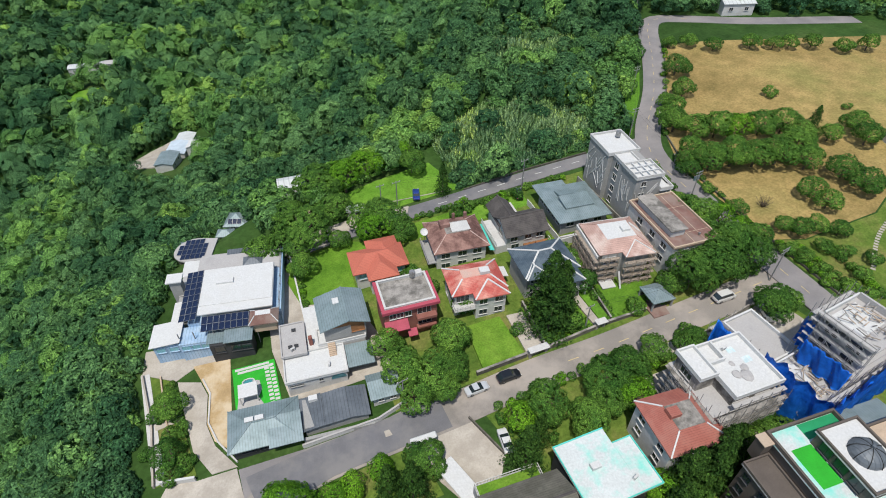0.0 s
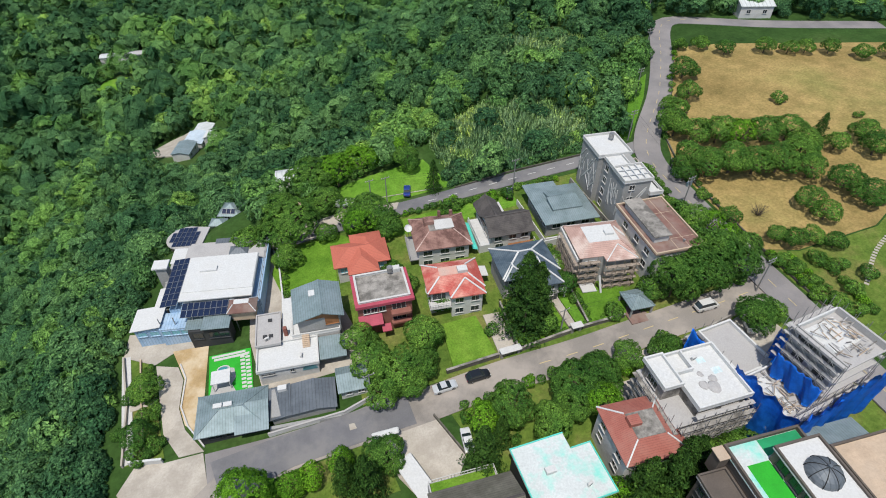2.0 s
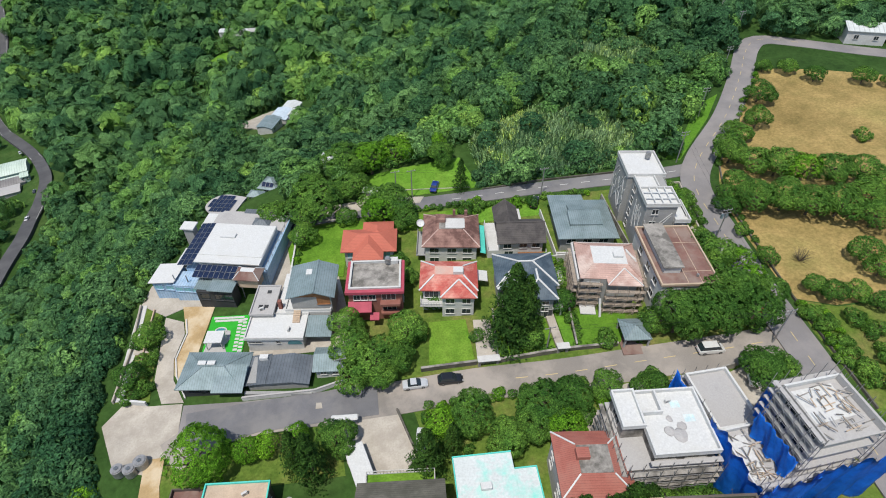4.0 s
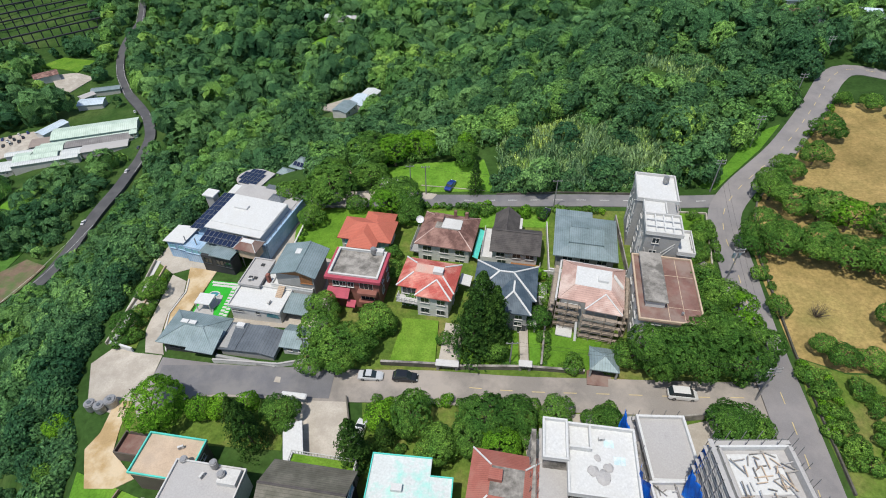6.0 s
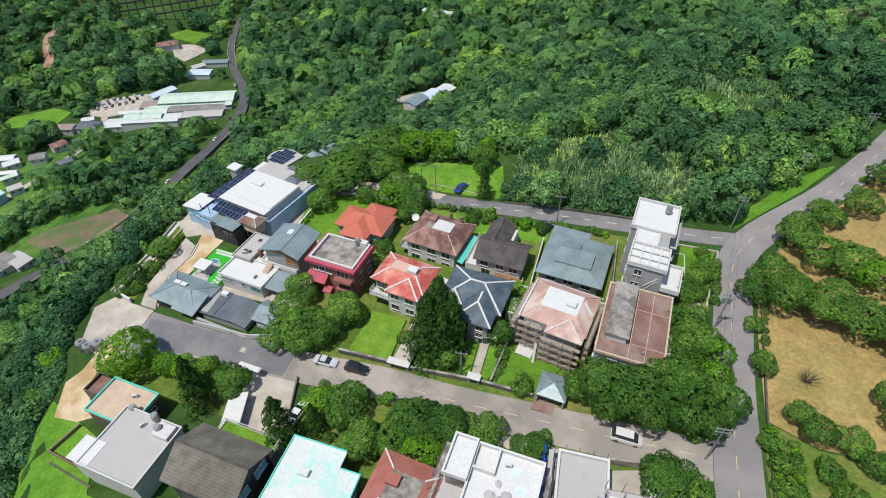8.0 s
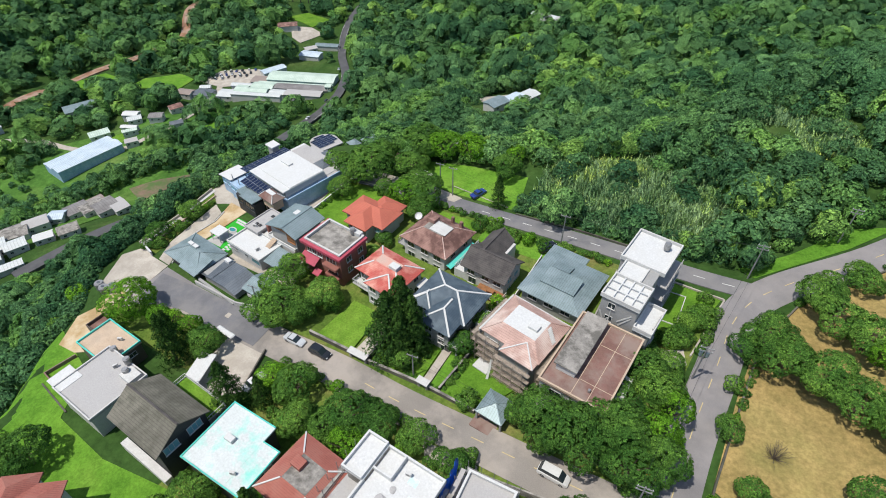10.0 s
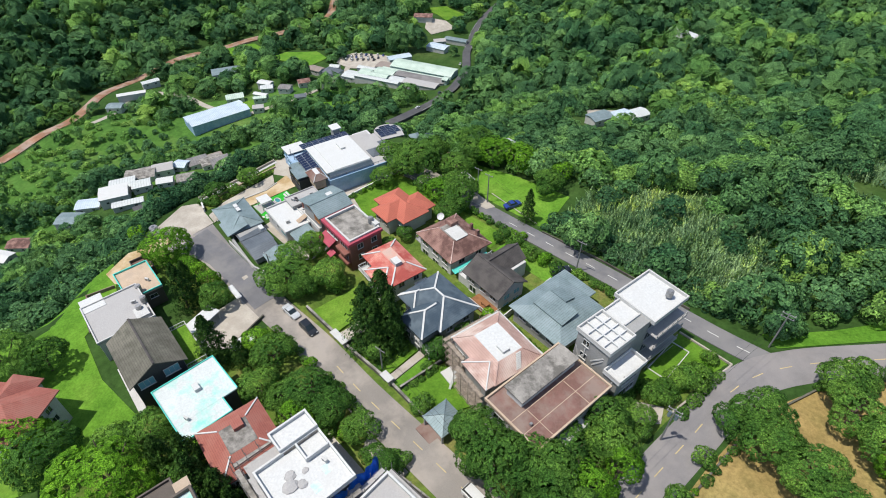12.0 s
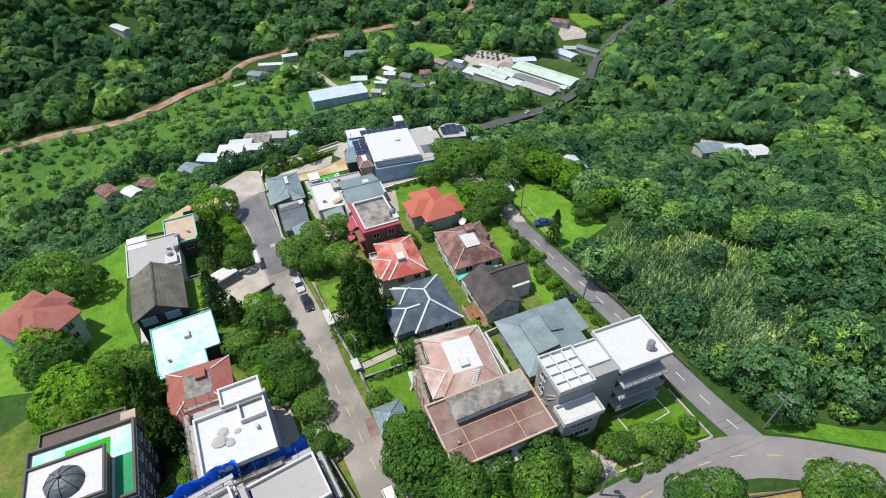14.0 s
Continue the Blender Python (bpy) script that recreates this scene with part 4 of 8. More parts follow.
pbox(h, "stair_roof", "old_concrete", -4.5, -5.3, Z + 1.1, -0.6, 7.4, Z + 1.4)
windows(h, "l", R, (-5, -1, 3.5), (Z - 2.2, Z - 5.4), 1.7, 1.3)
windows(h, "f", R, (-2.5, 2.5), (Z - 2.2, Z - 5.4), 1.9, 1.3)
windows(h, "r", R, (-5, 0, 5), (Z - 2.2, Z - 5.4), 1.9, 1.3)
pbox(h, "balcony", "white_wall", 5.2, -4.0, Z - 3.6, 6.6, 2.0, Z - 2.8)
pbox(h, "chimney", "steel", 1.8, -6.2, Z - 0.4, 2.2, -5.8, Z + 0.2)

# ---- the grey metal-roofed house ----
h = house(79.0, 75.6, -13, "house with broad blue-grey metal roof and raised clerestory")
Z = 6.6 - h["g"]
R = (-5.8, -6.2, 5.8, 5.6)
walls(h, *R, Z - 0.1, "grey_wall")
hip_roof(h, -6.6, -7.0, 6.6, 6.6, Z, 1.5, "slate_metal", 0, None)
part("roof", solid(bmesh.new(), [(-3.6, -3.6, Z + 1.15), (3.6, -3.6, Z + 1.15), (3.6, 0.6, Z + 1.75), (-3.6, 0.6, Z + 1.75)], 0.3), M["slate_metal"], h)
part("roof", solid(bmesh.new(), [(-3.2, 0.7, Z + 1.75), (0.4, 0.7, Z + 1.75), (0.4, 3.4, Z + 1.15), (-3.2, 3.4, Z + 1.15)], 0.3), M["slate_metal"], h)
pbox(h, "eave_wing", "slate_metal", -6.6, 6.6, Z - 0.25, 1.5, 8.6, Z + 0.05)
windows(h, "l", R, (-4.4, -2.2, 0, 2.2, 4.2), (Z - 1.3,), 1.5, 1.2)
windows(h, "f", R, (-3.5, 0, 3.5), (Z - 1.3,), 1.9, 1.2)
pbox(h, "terrace", "white_wall", -6.9, -8.8, -0.9, 7.0, -8.4, 1.2)

# ---- the grey apartment block ----
h = house(91.6, 74.4, -14, "grey four-storey apartment block with white roofs and white-lined west wall", name="apartment_building", category="building")
Z = 16.9 - h["g"]
part("wall", bx(-3.8, 0.4, -1.2, 3.0, 9.3, Z - 0.75, 0.04), M["grey_wall"], h)
part("wall", bx(-2.6, -10.0, -1.2, 3.7, -4.2, Z - 0.75, 0.04), M["grey_wall"], h)
part("wall", bx(-2.6, -4.2, -1.2, 1.4, 0.4, Z - 0.8, 0.04), M["grey_wall"], h)
part("wall", bx(3.7, -10.4, -1.2, 6.6, -4.0, 13.2 - h["g"] - 0.85, 0.04), M["grey_wall"], h)
flat_roof(h, -4.0, 0.2, 4.2, 9.5, Z, "white", "white_wall", 0.6, 0.25)
flat_roof(h, -2.9, -10.3, 4.0, -4.2, Z, "white", "white_wall", 0.6, 0.25)
flat_roof(h, -2.8, -4.15, 1.6, 0.15, Z - 0.1, "white", "white_wall", 0.5, 0.25, skip="fb")
flat_roof(h, 3.75, -10.7, 7.0, -3.8, 13.2 - h["g"], "white", "white_wall", 0.7, 0.22)
for i in range(1, 4):
    pbox(h, "pergola_beam", "white", -2.6 + i * 1.6, -10.0, Z - 0.35, -2.4 + i * 1.6, -4.5, Z - 0.12, bev=0.0)
for i in range(1, 3):
    pbox(h, "pergola_beam", "white", -2.6, -10.2 + i * 1.95, Z - 0.34, 3.7, -10.0 + i * 1.95, Z - 0.13, bev=0.0)
pbox(h, "stair_tower", "grey_wall", 1.45, -3.9, -1.0, 3.4, 0.38, Z - 0.5)
for k in range(4):
    zz = Z - 3.9 - k * 3.1
    if zz > -0.5:
        pbox(h, "balcony", "grey_roof", 3.0, 0.8, zz, 5.2, 9.2, zz + 0.25)
        railing(h, 5.1, 0.9, 5.1, 9.1, zz + 0.25, "grey_wall", 0.9, 1.2)
        windows(h, "r", (-3.8, 0.4, 3.0, 9.3), (-2.6, 2.4), (zz + 1.4,), 2.8, 1.9, bars=2)
        windows(h, "f", (-2.6, -10.0, 3.7, -4.2), (-1.2,), (zz + 1.6,), 1.2, 1.2)
        windows(h, "l", (-2.6, -4.2, 1.4, 0.4), (0.0,), (zz + 1.6,), 1.4, 1.5)
        windows(h, "r", (3.7, -10.4, 6.6, -4.0), (0.0,), (min(zz, 7.0) + 1.2,), 3.6, 1.4, bars=3)
rnd = random.Random(5)
for (xa, ya, xb, yb, n) in ((-3.82, 0.6, -3.82, 9.1, 20), (-2.62, -9.8, -2.62, -4.4, 12), (-2.4, -10.02, 3.5, -10.02, 16), (3.9, -10.42, 6.5, -10.42, 6)):
    for i in range(n):
        u, v = rnd.random(), rnd.random()
        du, dz = rnd.uniform(-0.35, 0.35), rnd.choice((-1, 1)) * rnd.uniform(2.0, 4.0)
        z0 = rnd.uniform(0.5, Z - 5.0) if xa < 3 else rnd.uniform(0.3, 4.5)
        u2 = min(1, max(0, u + du))
        a = (xa + (xb - xa) * u, ya + (yb - ya) * u, z0 + (abs(dz) if dz < 0 else 0))
        b = (xa + (xb - xa) * u2, ya + (yb - ya) * u2, z0 + (abs(dz) if dz > 0 else 0))
        part("wall_trim", flat_bar(bmesh.new(), a, b, 0.2, 0.2), M["white_wall"], h)

# ---- the teal-roofed house ----
h = house(18.9, 71.6, -12, "timber-gabled house with teal grey metal roof and skylight")
Z = 5.6 - h["g"]
walls(h, -4.0, -3.8, 3.9, 3.8, Z - 0.4, "grey_wall")
gable_roof(h, -4.7, -4.6, 4.8, 4.6, Z, 1.5, "slate_metal", "y", off=0.8, wall="wood", cap="slate_metal")
pbox(h, "skylight", "white", -1.3, 0.8, Z + 0.95, -0.1, 2.3, Z + 1.25)
window(h, "f", (-4.0, -3.8, 3.9, 3.8), 2.4, Z - 1.5, 2.4, 2.0, "wood", "wood", 3)

# ---- the coral-roofed house ----
h = house(32.0, 83.2, -12, "single-storey house with coral red cross-hip tiled roof")
Z = 3.6 - h["g"]
walls(h, -5.4, -3.0, 5.2, 3.4, Z, "white_wall")
walls(h, -2.8, -5.4, 2.6, -3.0, Z, "white_wall")
walls(h, -1.2, 3.4, 4.6, 5.8, Z, "white_wall")
hip_roof(h, -6.2, -3.6, 6.0, 4.0, Z, 2.0, "coral_tile")
hip_roof(h, -3.4, -6.2, 3.2, 3.0, Z + 0.02, 1.9, "coral_tile")
hip_roof(h, -1.8, -2.0, 5.2, 6.6, Z + 0.03, 1.85, "coral_tile")
windows(h, "f", (-2.8, -5.4, 2.6, -3.0), (-1.4, 1.4), (Z - 1.4,), 1.3, 1.3)
windows(h, "f", (-5.4, -3.0, 5.2, 3.4), (-4.0, 3.9), (Z - 1.4,), 1.4, 1.4, pane_mat="cyan_glass")
windows(h, "l", (-5.4, -3.0, 5.2, 3.4), (0,), (Z - 1.4,), 1.6, 1.4)

# ---- the blue-walled house with the big white roof ----
h = house(3.1, 89.9, -19, "large pale-blue panelled house with raised white roof and solar panels")
g = h["g"]
R = (-9.5, -8.2, 8.8, 9.5)
walls(h, -9.3, -6.2, 8.6, 13.0, 1.2 - g, "blue_wall", -6)
walls(h, -6.5, -5.4, 7.0, 7.0, 2.7 - g, "white_wall")
part("roof", bx(-7.0, -6.2, 3.0 - g, 7.4, 6.6, 3.35 - g, 0.06), M["white"], h, "raised flat white metal roof")
part("roof", bx(-6.8, -4.0, 3.35 - g, 7.3, 6.5, 3.55 - g, 0.06), M["white"], h)
pbox(h, "skylight", "white", -4.0, 1.5, 3.55 - g, -0.6, 2.9, 4.0 - g)
pbox(h, "roof_terrace", "grey_roof", -9.2, 7.05, 1.2 - g, 8.4, 13.05, 1.45 - g)
railing(h, 8.4, -6.0, 8.4, 12.9, 1.4 - g, "steel", 1.1, 2.2)
pbox(h, "parapet", "blue_wall", 8.6, -6.2, 0.0 - g, 8.85, 13.0, 1.9 - g)


def solar_panel(ob, x, y, z, w=1.0, d=1.65, tx=0.0, ty=0.0):
    p = part("solar_panel", bx(-w / 2, -d / 2, 0, w / 2, d / 2, 0.05, 0.0), M["solar"], ob)
    p.matrix_basis = pose(x, y, z, tx, ty, 0)
    bm = bmesh.new()
    for (a, b, c, e) in ((-w / 2 - 0.03, -d / 2 - 0.03, w / 2 + 0.03, -d / 2), (-w / 2 - 0.03, d / 2, w / 2 + 0.03, d / 2 + 0.03), (-w / 2 - 0.03, -d / 2, -w / 2, d / 2), (w / 2, -d / 2, w / 2 + 0.03, d / 2)):
        box(bm, a, b, -0.01, c, e, 0.07)
    f = part("frame", bm, M["steel"], p)
    return p


for i in range(3):
    for j in range(8):
        solar_panel(h, -10.0 + i * 1.12, -6.0 + j * 1.75, 2.9 - g - (2 - i) * 0.12, ty=-6)
for i in range(9):
    for j in range(2):
        solar_panel(h, -5.6 + i * 1.12, -7.2 - j * 1.75, 2.6 - g - j * 0.25, tx=8)
for x in (-10.4, -7.6, -4, 0, 4):
    part("post", bx(x - 0.08, -9.6, -1, x + 0.08, -9.44, 2.3 - g), M["steel"], h)
pbox(h, "turret", "tan", 3.6, -9.8, 0 - g, 8.0, -7.0, 2.8 - g)
hip_roof(h, 3.0, -10.4, 8.6, -6.5, 2.8 - g, 1.2, "brown_tile", 0.7, "white", skip=(4, 5, 6, 7), cw=0.15, top="white")
part("roof", bx(-1.8, -13.0, 1.6 - g, 3.6, -7.9, 1.85 - g, 0.04), M["slate_metal"], h, "blue-grey metal front roof")
part("roof", bx(-5.2, -12.0, 0.9 - g, -1.85, -8.2, 1.1 - g, 0.04), M["slate_metal"], h)
walls(h, -4.6, -12.4, 3.2, -9.6, 0.8 - g, "dark_wall", -2)
windows(h, "f", (-4.6, -12.4, 3.2, -9.6), (-2.2, 0.8, 2.8), (-0.6 - g,), 1.8, 1.6, "dark_wall")
# the lower white-roofed wing
part("roof", solid(bmesh.new(), [(-16.2, -10.4, 0.2 - g), (-10.3, -10.4, 0.9 - g), (-10.3, -4.4, 0.9 - g), (-16.2, -4.4, 0.2 - g)], 0.15), M["white"], h, "white sloping metal roof")
walls(h, -15.6, -10.0, -10.6, -4.8, 0.0 - g, "blue_wall", -5)
walls(h, -10.6, -10.6, -4.6, -6.2, 0.3 - g, "blue_wall", -5)
windows(h, "f", (-10.6, -10.6, -4.6, -6.2), (-1.8, 0, 1.8), (-0.8 - g,), 1.5, 1.1, "blue_wall", "cyan_glass")
windows(h, "f", (-15.6, -10.0, -10.6, -4.8), (-1.2, 1.2), (-1.2 - g,), 1.6, 1.1, "blue_wall", "cyan_glass")
pbox(h, "water_tower", "grey_wall", -14.0, 4.2, -3 - g, -11.8, 6.2, 3.2 - g)
pbox(h, "tower_roof", "white", -14.5, 3.8, 3.2 - g, -11.3, 6.6, 3.55 - g)
for i, (x0, y0, x1, y1, zz) in enumerate(((-13.2, 10.6, -9.8, 15.0, -1.2), (-9.4, 11.6, -4.0, 15.6, -0.6), (-3.6, 13.2, 2.6, 15.8, 0.2))):
    pbox(h, "annex", "grey_wall", x0, y0, -4, x1, y1, zz - g)
    pbox(h, "annex_roof", ("white", "grey_roof", "dark_metal")[i], x0 - 0.3, y0 - 0.3, zz - g, x1 + 0.3, y1 + 0.3, zz + 0.2 - g)
part("roof", solid(bmesh.new(), [(-13.4, -3.8, -0.6 - g), (-10.2, -3.8, -0.2 - g), (-10.2, 2.0, -0.2 - g), (-13.4, 2.0, -0.6 - g)], 0.12), M["white"], h)
part("roof", solid(bmesh.new(), [(-13.0, 4.0, -0.8 - g), (-9.8, 4.0, -0.4 - g), (-9.8, 10.0, -0.4 - g), (-13.0, 10.0, -0.8 - g)], 0.12), M["grey_roof"], h)
walls(h, -13.0, -3.5, -9.4, 10.0, -1.0 - g, "grey_wall", -5)
hip_roof(h, 0.2, 8.4, 4.4, 11.6, 1.5 - g, 0.8, "dark_metal")

# ---- the curved house with solar panels on its round roof ----
h = house(-1.9, 115.0, -25, "round-fronted stone house with curved roof of solar panels")
g = h["g"] + 6.8          # the house stands below the terrace
bm = bmesh.new()
ring = []
for i in range(13):
    a = radians(70 + 200 * i / 12)
    ring.append((4.6 * math.cos(a) - 0.3, 4.2 * math.sin(a), 0))
ring += [(4.6, -3.6, 0), (4.8, 3.4, 0)]
solid(bm, [(x * 0.92, y * 0.92, 3.0 - g + x * 0.06) for x, y, _ in ring], 6.5)
part("wall", bm, M["stone"], h)
part("roof", solid(bmesh.new(), [(x, y, 3.5 - g + x * 0.08) for x, y, _ in ring], 0.35), M["grey_roof"], h)
for i in range(6):
    for j in range(4):
        if abs(-3.3 + i * 1.15) + abs(-2.4 + j * 1.7) < 5.0:
            solar_panel(h, -3.3 + i * 1.15, -2.6 + j * 1.75, 3.6 - g + (-3.3 + i * 1.15) * 0.08, ty=-4.6)
hip_roof(h, -5.6, 2.6, -2.2, 6.0, 1.0 - g, 1.2, "slate_metal")
walls(h, -5.2, 3.0, -2.6, 5.6, 0.9 - g, "white_wall", -4)
hip_roof(h, 3.4, 5.2, 7.6, 8.4, 2.6 - g, 1.0, "slate_metal")
walls(h, 3.8, 5.6, 7.2, 8.0, 2.5 - g, "white_wall", -4)
g2 = house(10.1, 123.4, -28, "small gazebo with pyramid roof carrying solar panels", name="gazebo", category="gazebo")
Z = -4.7 - g2["g"]
walls(g2, -2.0, -2.0, 2.0, 2.0, Z, "white_wall", -6)
hip_roof(g2, -3.0, -3.0, 3.0, 3.0, Z, 2.0, "slate_metal")
windows(g2, "f", (-2.0, -2.0, 2.0, 2.0), (-0.9, 0.9), (Z - 1.2,), 1.2, 1.2)
for i in range(3):
    solar_panel(g2, -1.2 + i * 1.15, -1.9, Z + 0.85, 1.0, 1.3, tx=34)

# ---- the pale house with the arched window ----
h = house(11.0, 65.6, -14, "pale blue-white house with white roof terraces and arched blue window")
g = h["g"]
walls(h, -5.6, -2.8, 5.2, 3.2, 0.65 - g, "white_wall")
flat_roof(h, -5.9, -3.1, 5.5, 3.4, 1.2 - g, "white", "white_wall", 0.4, 0.25)
walls(h, 1.0, 3.4, 9.8, 5.6, 1.4 - g, "white_wall")
flat_roof(h, 0.8, 3.45, 10.0, 7.4, 2.0 - g, "white", "white_wall", 0.4, 0.22)
window(h, "f", (-5.6, -2.8, 5.2, 3.2), -3.8, -0.4 - g, 2.4, 0.4, "grey_wall")
window(h, "f", (-5.6, -2.8, 5.2, 3.2), 0.6, -0.3 - g, 0.6, 0.6, "grey_wall")
bm = bmesh.new()
pts = [(1.4 * math.cos(radians(a)), 1.4 * math.sin(radians(a))) for a in range(0, 181, 15)]
vs = [bm.verts.new((3.6 + x, -2.9, -0.9 - g + y)) for x, y in pts]
f = bm.faces.new(vs)
bmesh.ops.solidify(bm, geom=[f], thickness=0.12)
part("window", bm, M["cyan_glass"], h, "arched blue window")
part("roof", solid(bmesh.new(), [(5.6, -2.2, 0.5 - g), (10.6, -2.2, 0.5 - g), (10.6, 2.6, 1.3 - g), (5.6, 2.6, 1.3 - g)], 0.2), M["slate_metal"], h)
walls(h, 5.9, 0.2, 10.3, 2.4, 0.4 - g, "grey_wall")
for i in range(7):
    pbox(h, "step", "tan", 2.6, 1.0 + i * 0.35, 0.82 - g + i * 0.14, 4.0, 1.35 + i * 0.35, 0.94 - g + i * 0.14, bev=0.0)
# grey box between
h = house(9.0, 72.6, -14, "grey flat-roofed annex with small roof lights")
g = h["g"]
walls(h, -2.2, -3.9, 2.2, 3.8, 1.6 - g, "grey_wall")
flat_roof(h, -2.4, -4.1, 2.4, 4.0, 2.0 - g, "grey_roof", "grey_roof", 0.3, 0.25)
for x, y in ((-0.6, -1.8), (0.5, -1.8), (0.3, 2.2)):
    pbox(h, "roof_light", "dark_wall", x - 0.4, y - 0.4, 1.7 - g, x + 0.4, y + 0.4, 1.85 - g)
pbox(h, "chimney", "brick", 2.9, -1.8, -1, 3.6, -1.0, 3.0 - g)
pbox(h, "terrace", "white", 2.4, -3.0, -1.0, 7.4, 8.4, 0.9 - g, label="white painted terrace")

# ---- the slate-roofed sheds along the street ----
h = house(-1.0, 59.5, -14, "low shed with slate blue metal hip roof and skylights")
g = h["g"]
Z = -1.0 - g
walls(h, -5.4, -3.4, 5.4, 3.6, Z, "dark_wall")
hip_roof(h, -6.1, -4.2, 6.1, 4.2, Z, 1.3, "slate_metal", 0, "slate_metal", cw=0.15)
part("roof", solid(bmesh.new(), [(0.6, -4.9, Z + 0.05), (6.3, -4.9, Z + 0.05), (6.3, 0.4, Z + 1.25), (0.6, 0.4, Z + 1.25)], 0.15), M["slate_metal"], h)
for i in range(2):
    pbox(h, "skylight", "white", -3.0 + i * 1.7, 0.3, Z + 1.2, -1.5 + i * 1.7, 1.2, Z + 1.45)
windows(h, "f", (-5.4, -3.4, 5.4, 3.6), (-3, 0, 3), (Z - 1.2,), 2.2, 1.4, "dark_wall")
h = house(10.6, 56.2, -14, "low shed with dark grey metal roof and pale roof box")
g = h["g"]
Z = -0.9 - g
walls(h, -5.4, -2.4, 5.6, 3.4, Z - 0.1, "grey_wall")
part("roof", solid(bmesh.new(), [(-6.0, -2.8, Z - 0.5), (-2.0, -2.8, Z + 0.2), (-2.0, 3.8, Z + 0.4), (-6.0, 3.8, Z - 0.3)], 0.15), M["dark_metal"], h)
part("roof", solid(bmesh.new(), [(-1.97, -2.8, Z + 0.1), (2.4, -2.8, Z + 0.6), (2.4, 3.6, Z + 0.9), (-1.97, 3.6, Z + 0.3)], 0.15), M["dark_metal"], h)
part("roof", solid(bmesh.new(), [(2.43, -2.8, Z + 0.7), (6.0, -2.8, Z + 0.1), (6.0, 3.4, Z + 0.4), (2.43, 3.4, Z + 1.0)], 0.15), M["dark_metal"], h)
pbox(h, "roof_box", "white", -4.2, 2.4, Z, -2.6, 3.4, Z + 0.8)
part("wall", bx(-5.8, -4.0, -1.5, 6.5, -3.4, 0.9, 0.05), M["grey_wall"], h)
h = house(20.0, 55.9, -12, "small shed with teal metal roof and pale walls")
g = h["g"]
Z = 0.6 - g
walls(h, -2.4, -2.4, 2.4, 2.2, Z - 0.3, "white_wall")
gable_roof(h, -2.9, -2.9, 2.9, 2.7, Z - 0.3, 0.9, "slate_metal", "x", off=0.6, wall="white_wall")
windows(h, "f", (-2.4, -2.4, 2.4, 2.2), (-1.0, 1.2), (Z - 1.3,), 1.0, 0.8)

# ---- garden with the white canopy ----
c = thing("canopy", pose(-1.6, 68.0, gz(-1.6, 68), 0, 0, -12), "white square garden canopy on four posts", "canopy")
pbox(c, "roof", "white", -1.7, -1.5, 2.5, 1.7, 1.5, 2.75)
for sx in (-1.5, 1.5):
    for sy in (-1.3, 1.3):
        pbox(c, "post", "white_wall", sx - 0.08, sy - 0.08, 0, sx + 0.08, sy + 0.08, 2.5, bev=0.0)

# ---- the pavilion by the street ----
p = house(75.4, 44.6, -12, "street-side carport with blue-grey hipped metal roof", name="carport", category="carport")
hip_roof(p, -2.5, -2.2, 2.5, 2.8, 2.5, 1.2, "slate_metal", 0, "slate_metal", cw=0.15)
for sx in (-2.2, 2.2):
    for sy in (-1.9, 2.5):
        pbox(p, "post", "grey_wall", sx - 0.15, sy - 0.15, -0.6, sx + 0.15, sy + 0.15, 2.3, bev=0.0)
pbox(p, "back_wall", "stone", -2.1, 2.4, -0.6, 2.1, 2.6, 2.2)
pbox(p, "floor_slab", "brown_tile", -2.6, -3.6, -0.5, 2.6, 2.7, 0.12)

# ---- south side: black gabled house ----
h = house(27.2, 22.0, -11, "black-clad house with mossy grey gabled roof and pale window frames")
Z = 6.6 - h["g"]
R = (-5.8, -4.2, 5.8, 4.2)
walls(h, *R, Z - 0.1, "dark_wall")
gable_roof(h, -6.3, -4.9, 6.3, 4.9, Z, 3.0, "old_tile", "x", cap="dark_shingle", wall="dark_wall")
windows(h, "r", R, (-2.0, 2.2), (Z - 0.9,), 2.4, 1.6, "white_wall", "cyan_glass", 2)
pbox(h, "terrace", "grey_wall", -5.5, 4.3, -1.0, 5.0, 8.0, 3.0 - h["g"] - 0.1)
pbox(h, "turf", "lawn", -5.3, 4.4, 3.0 - h["g"] - 0.1, 4.8, 7.8, 3.0 - h["g"] - 0.05, bev=0.0)
railing(h, -5.4, 7.9, 4.9, 7.9, 3.0 - h["g"] - 0.1, h=0.9)
railing(h, 4.9, 7.9, 4.9, 4.4, 3.0 - h["g"] - 0.1, h=0.9)
railing(h, -5.4, 7.9, -5.4, 4.4, 3.0 - h["g"] - 0.1, h=0.9)
pbox(h, "side_walk", "white_wall", -6.0, -5.6, -1, 5.8, -4.3, 1.6)
# white flat annexes behind it
h = house(10.0, 24.5, -11, "white flat-roofed annex with grey terrace")
g = h["g"]
walls(h, -5.2, -5.4, 5.8, 5.0, 2.6 - g, "white_wall")
flat_roof(h, -5.4, -5.6, 6.0, 5.2, 3.0 - g, "grey_roof", "white_wall", 0.35, 0.25)
pbox(h, "roof_slab", "white", -7.6, -5.4, 2.4 - g, -3.4, -1.2, 2.75 - g)
pbox(h, "wall", "white_wall", -7.3, -5.2, -1.2, -5.4, -1.4, 2.4 - g)
pbox(h, "stair_head", "white_wall", 2.6, 2.2, 2.6 - g, 5.6, 4.6, 3.7 - g)
h = house(3.6, 31.6, -11, "tan-roofed house with turquoise parapet and taupe walls")
g = h["g"]
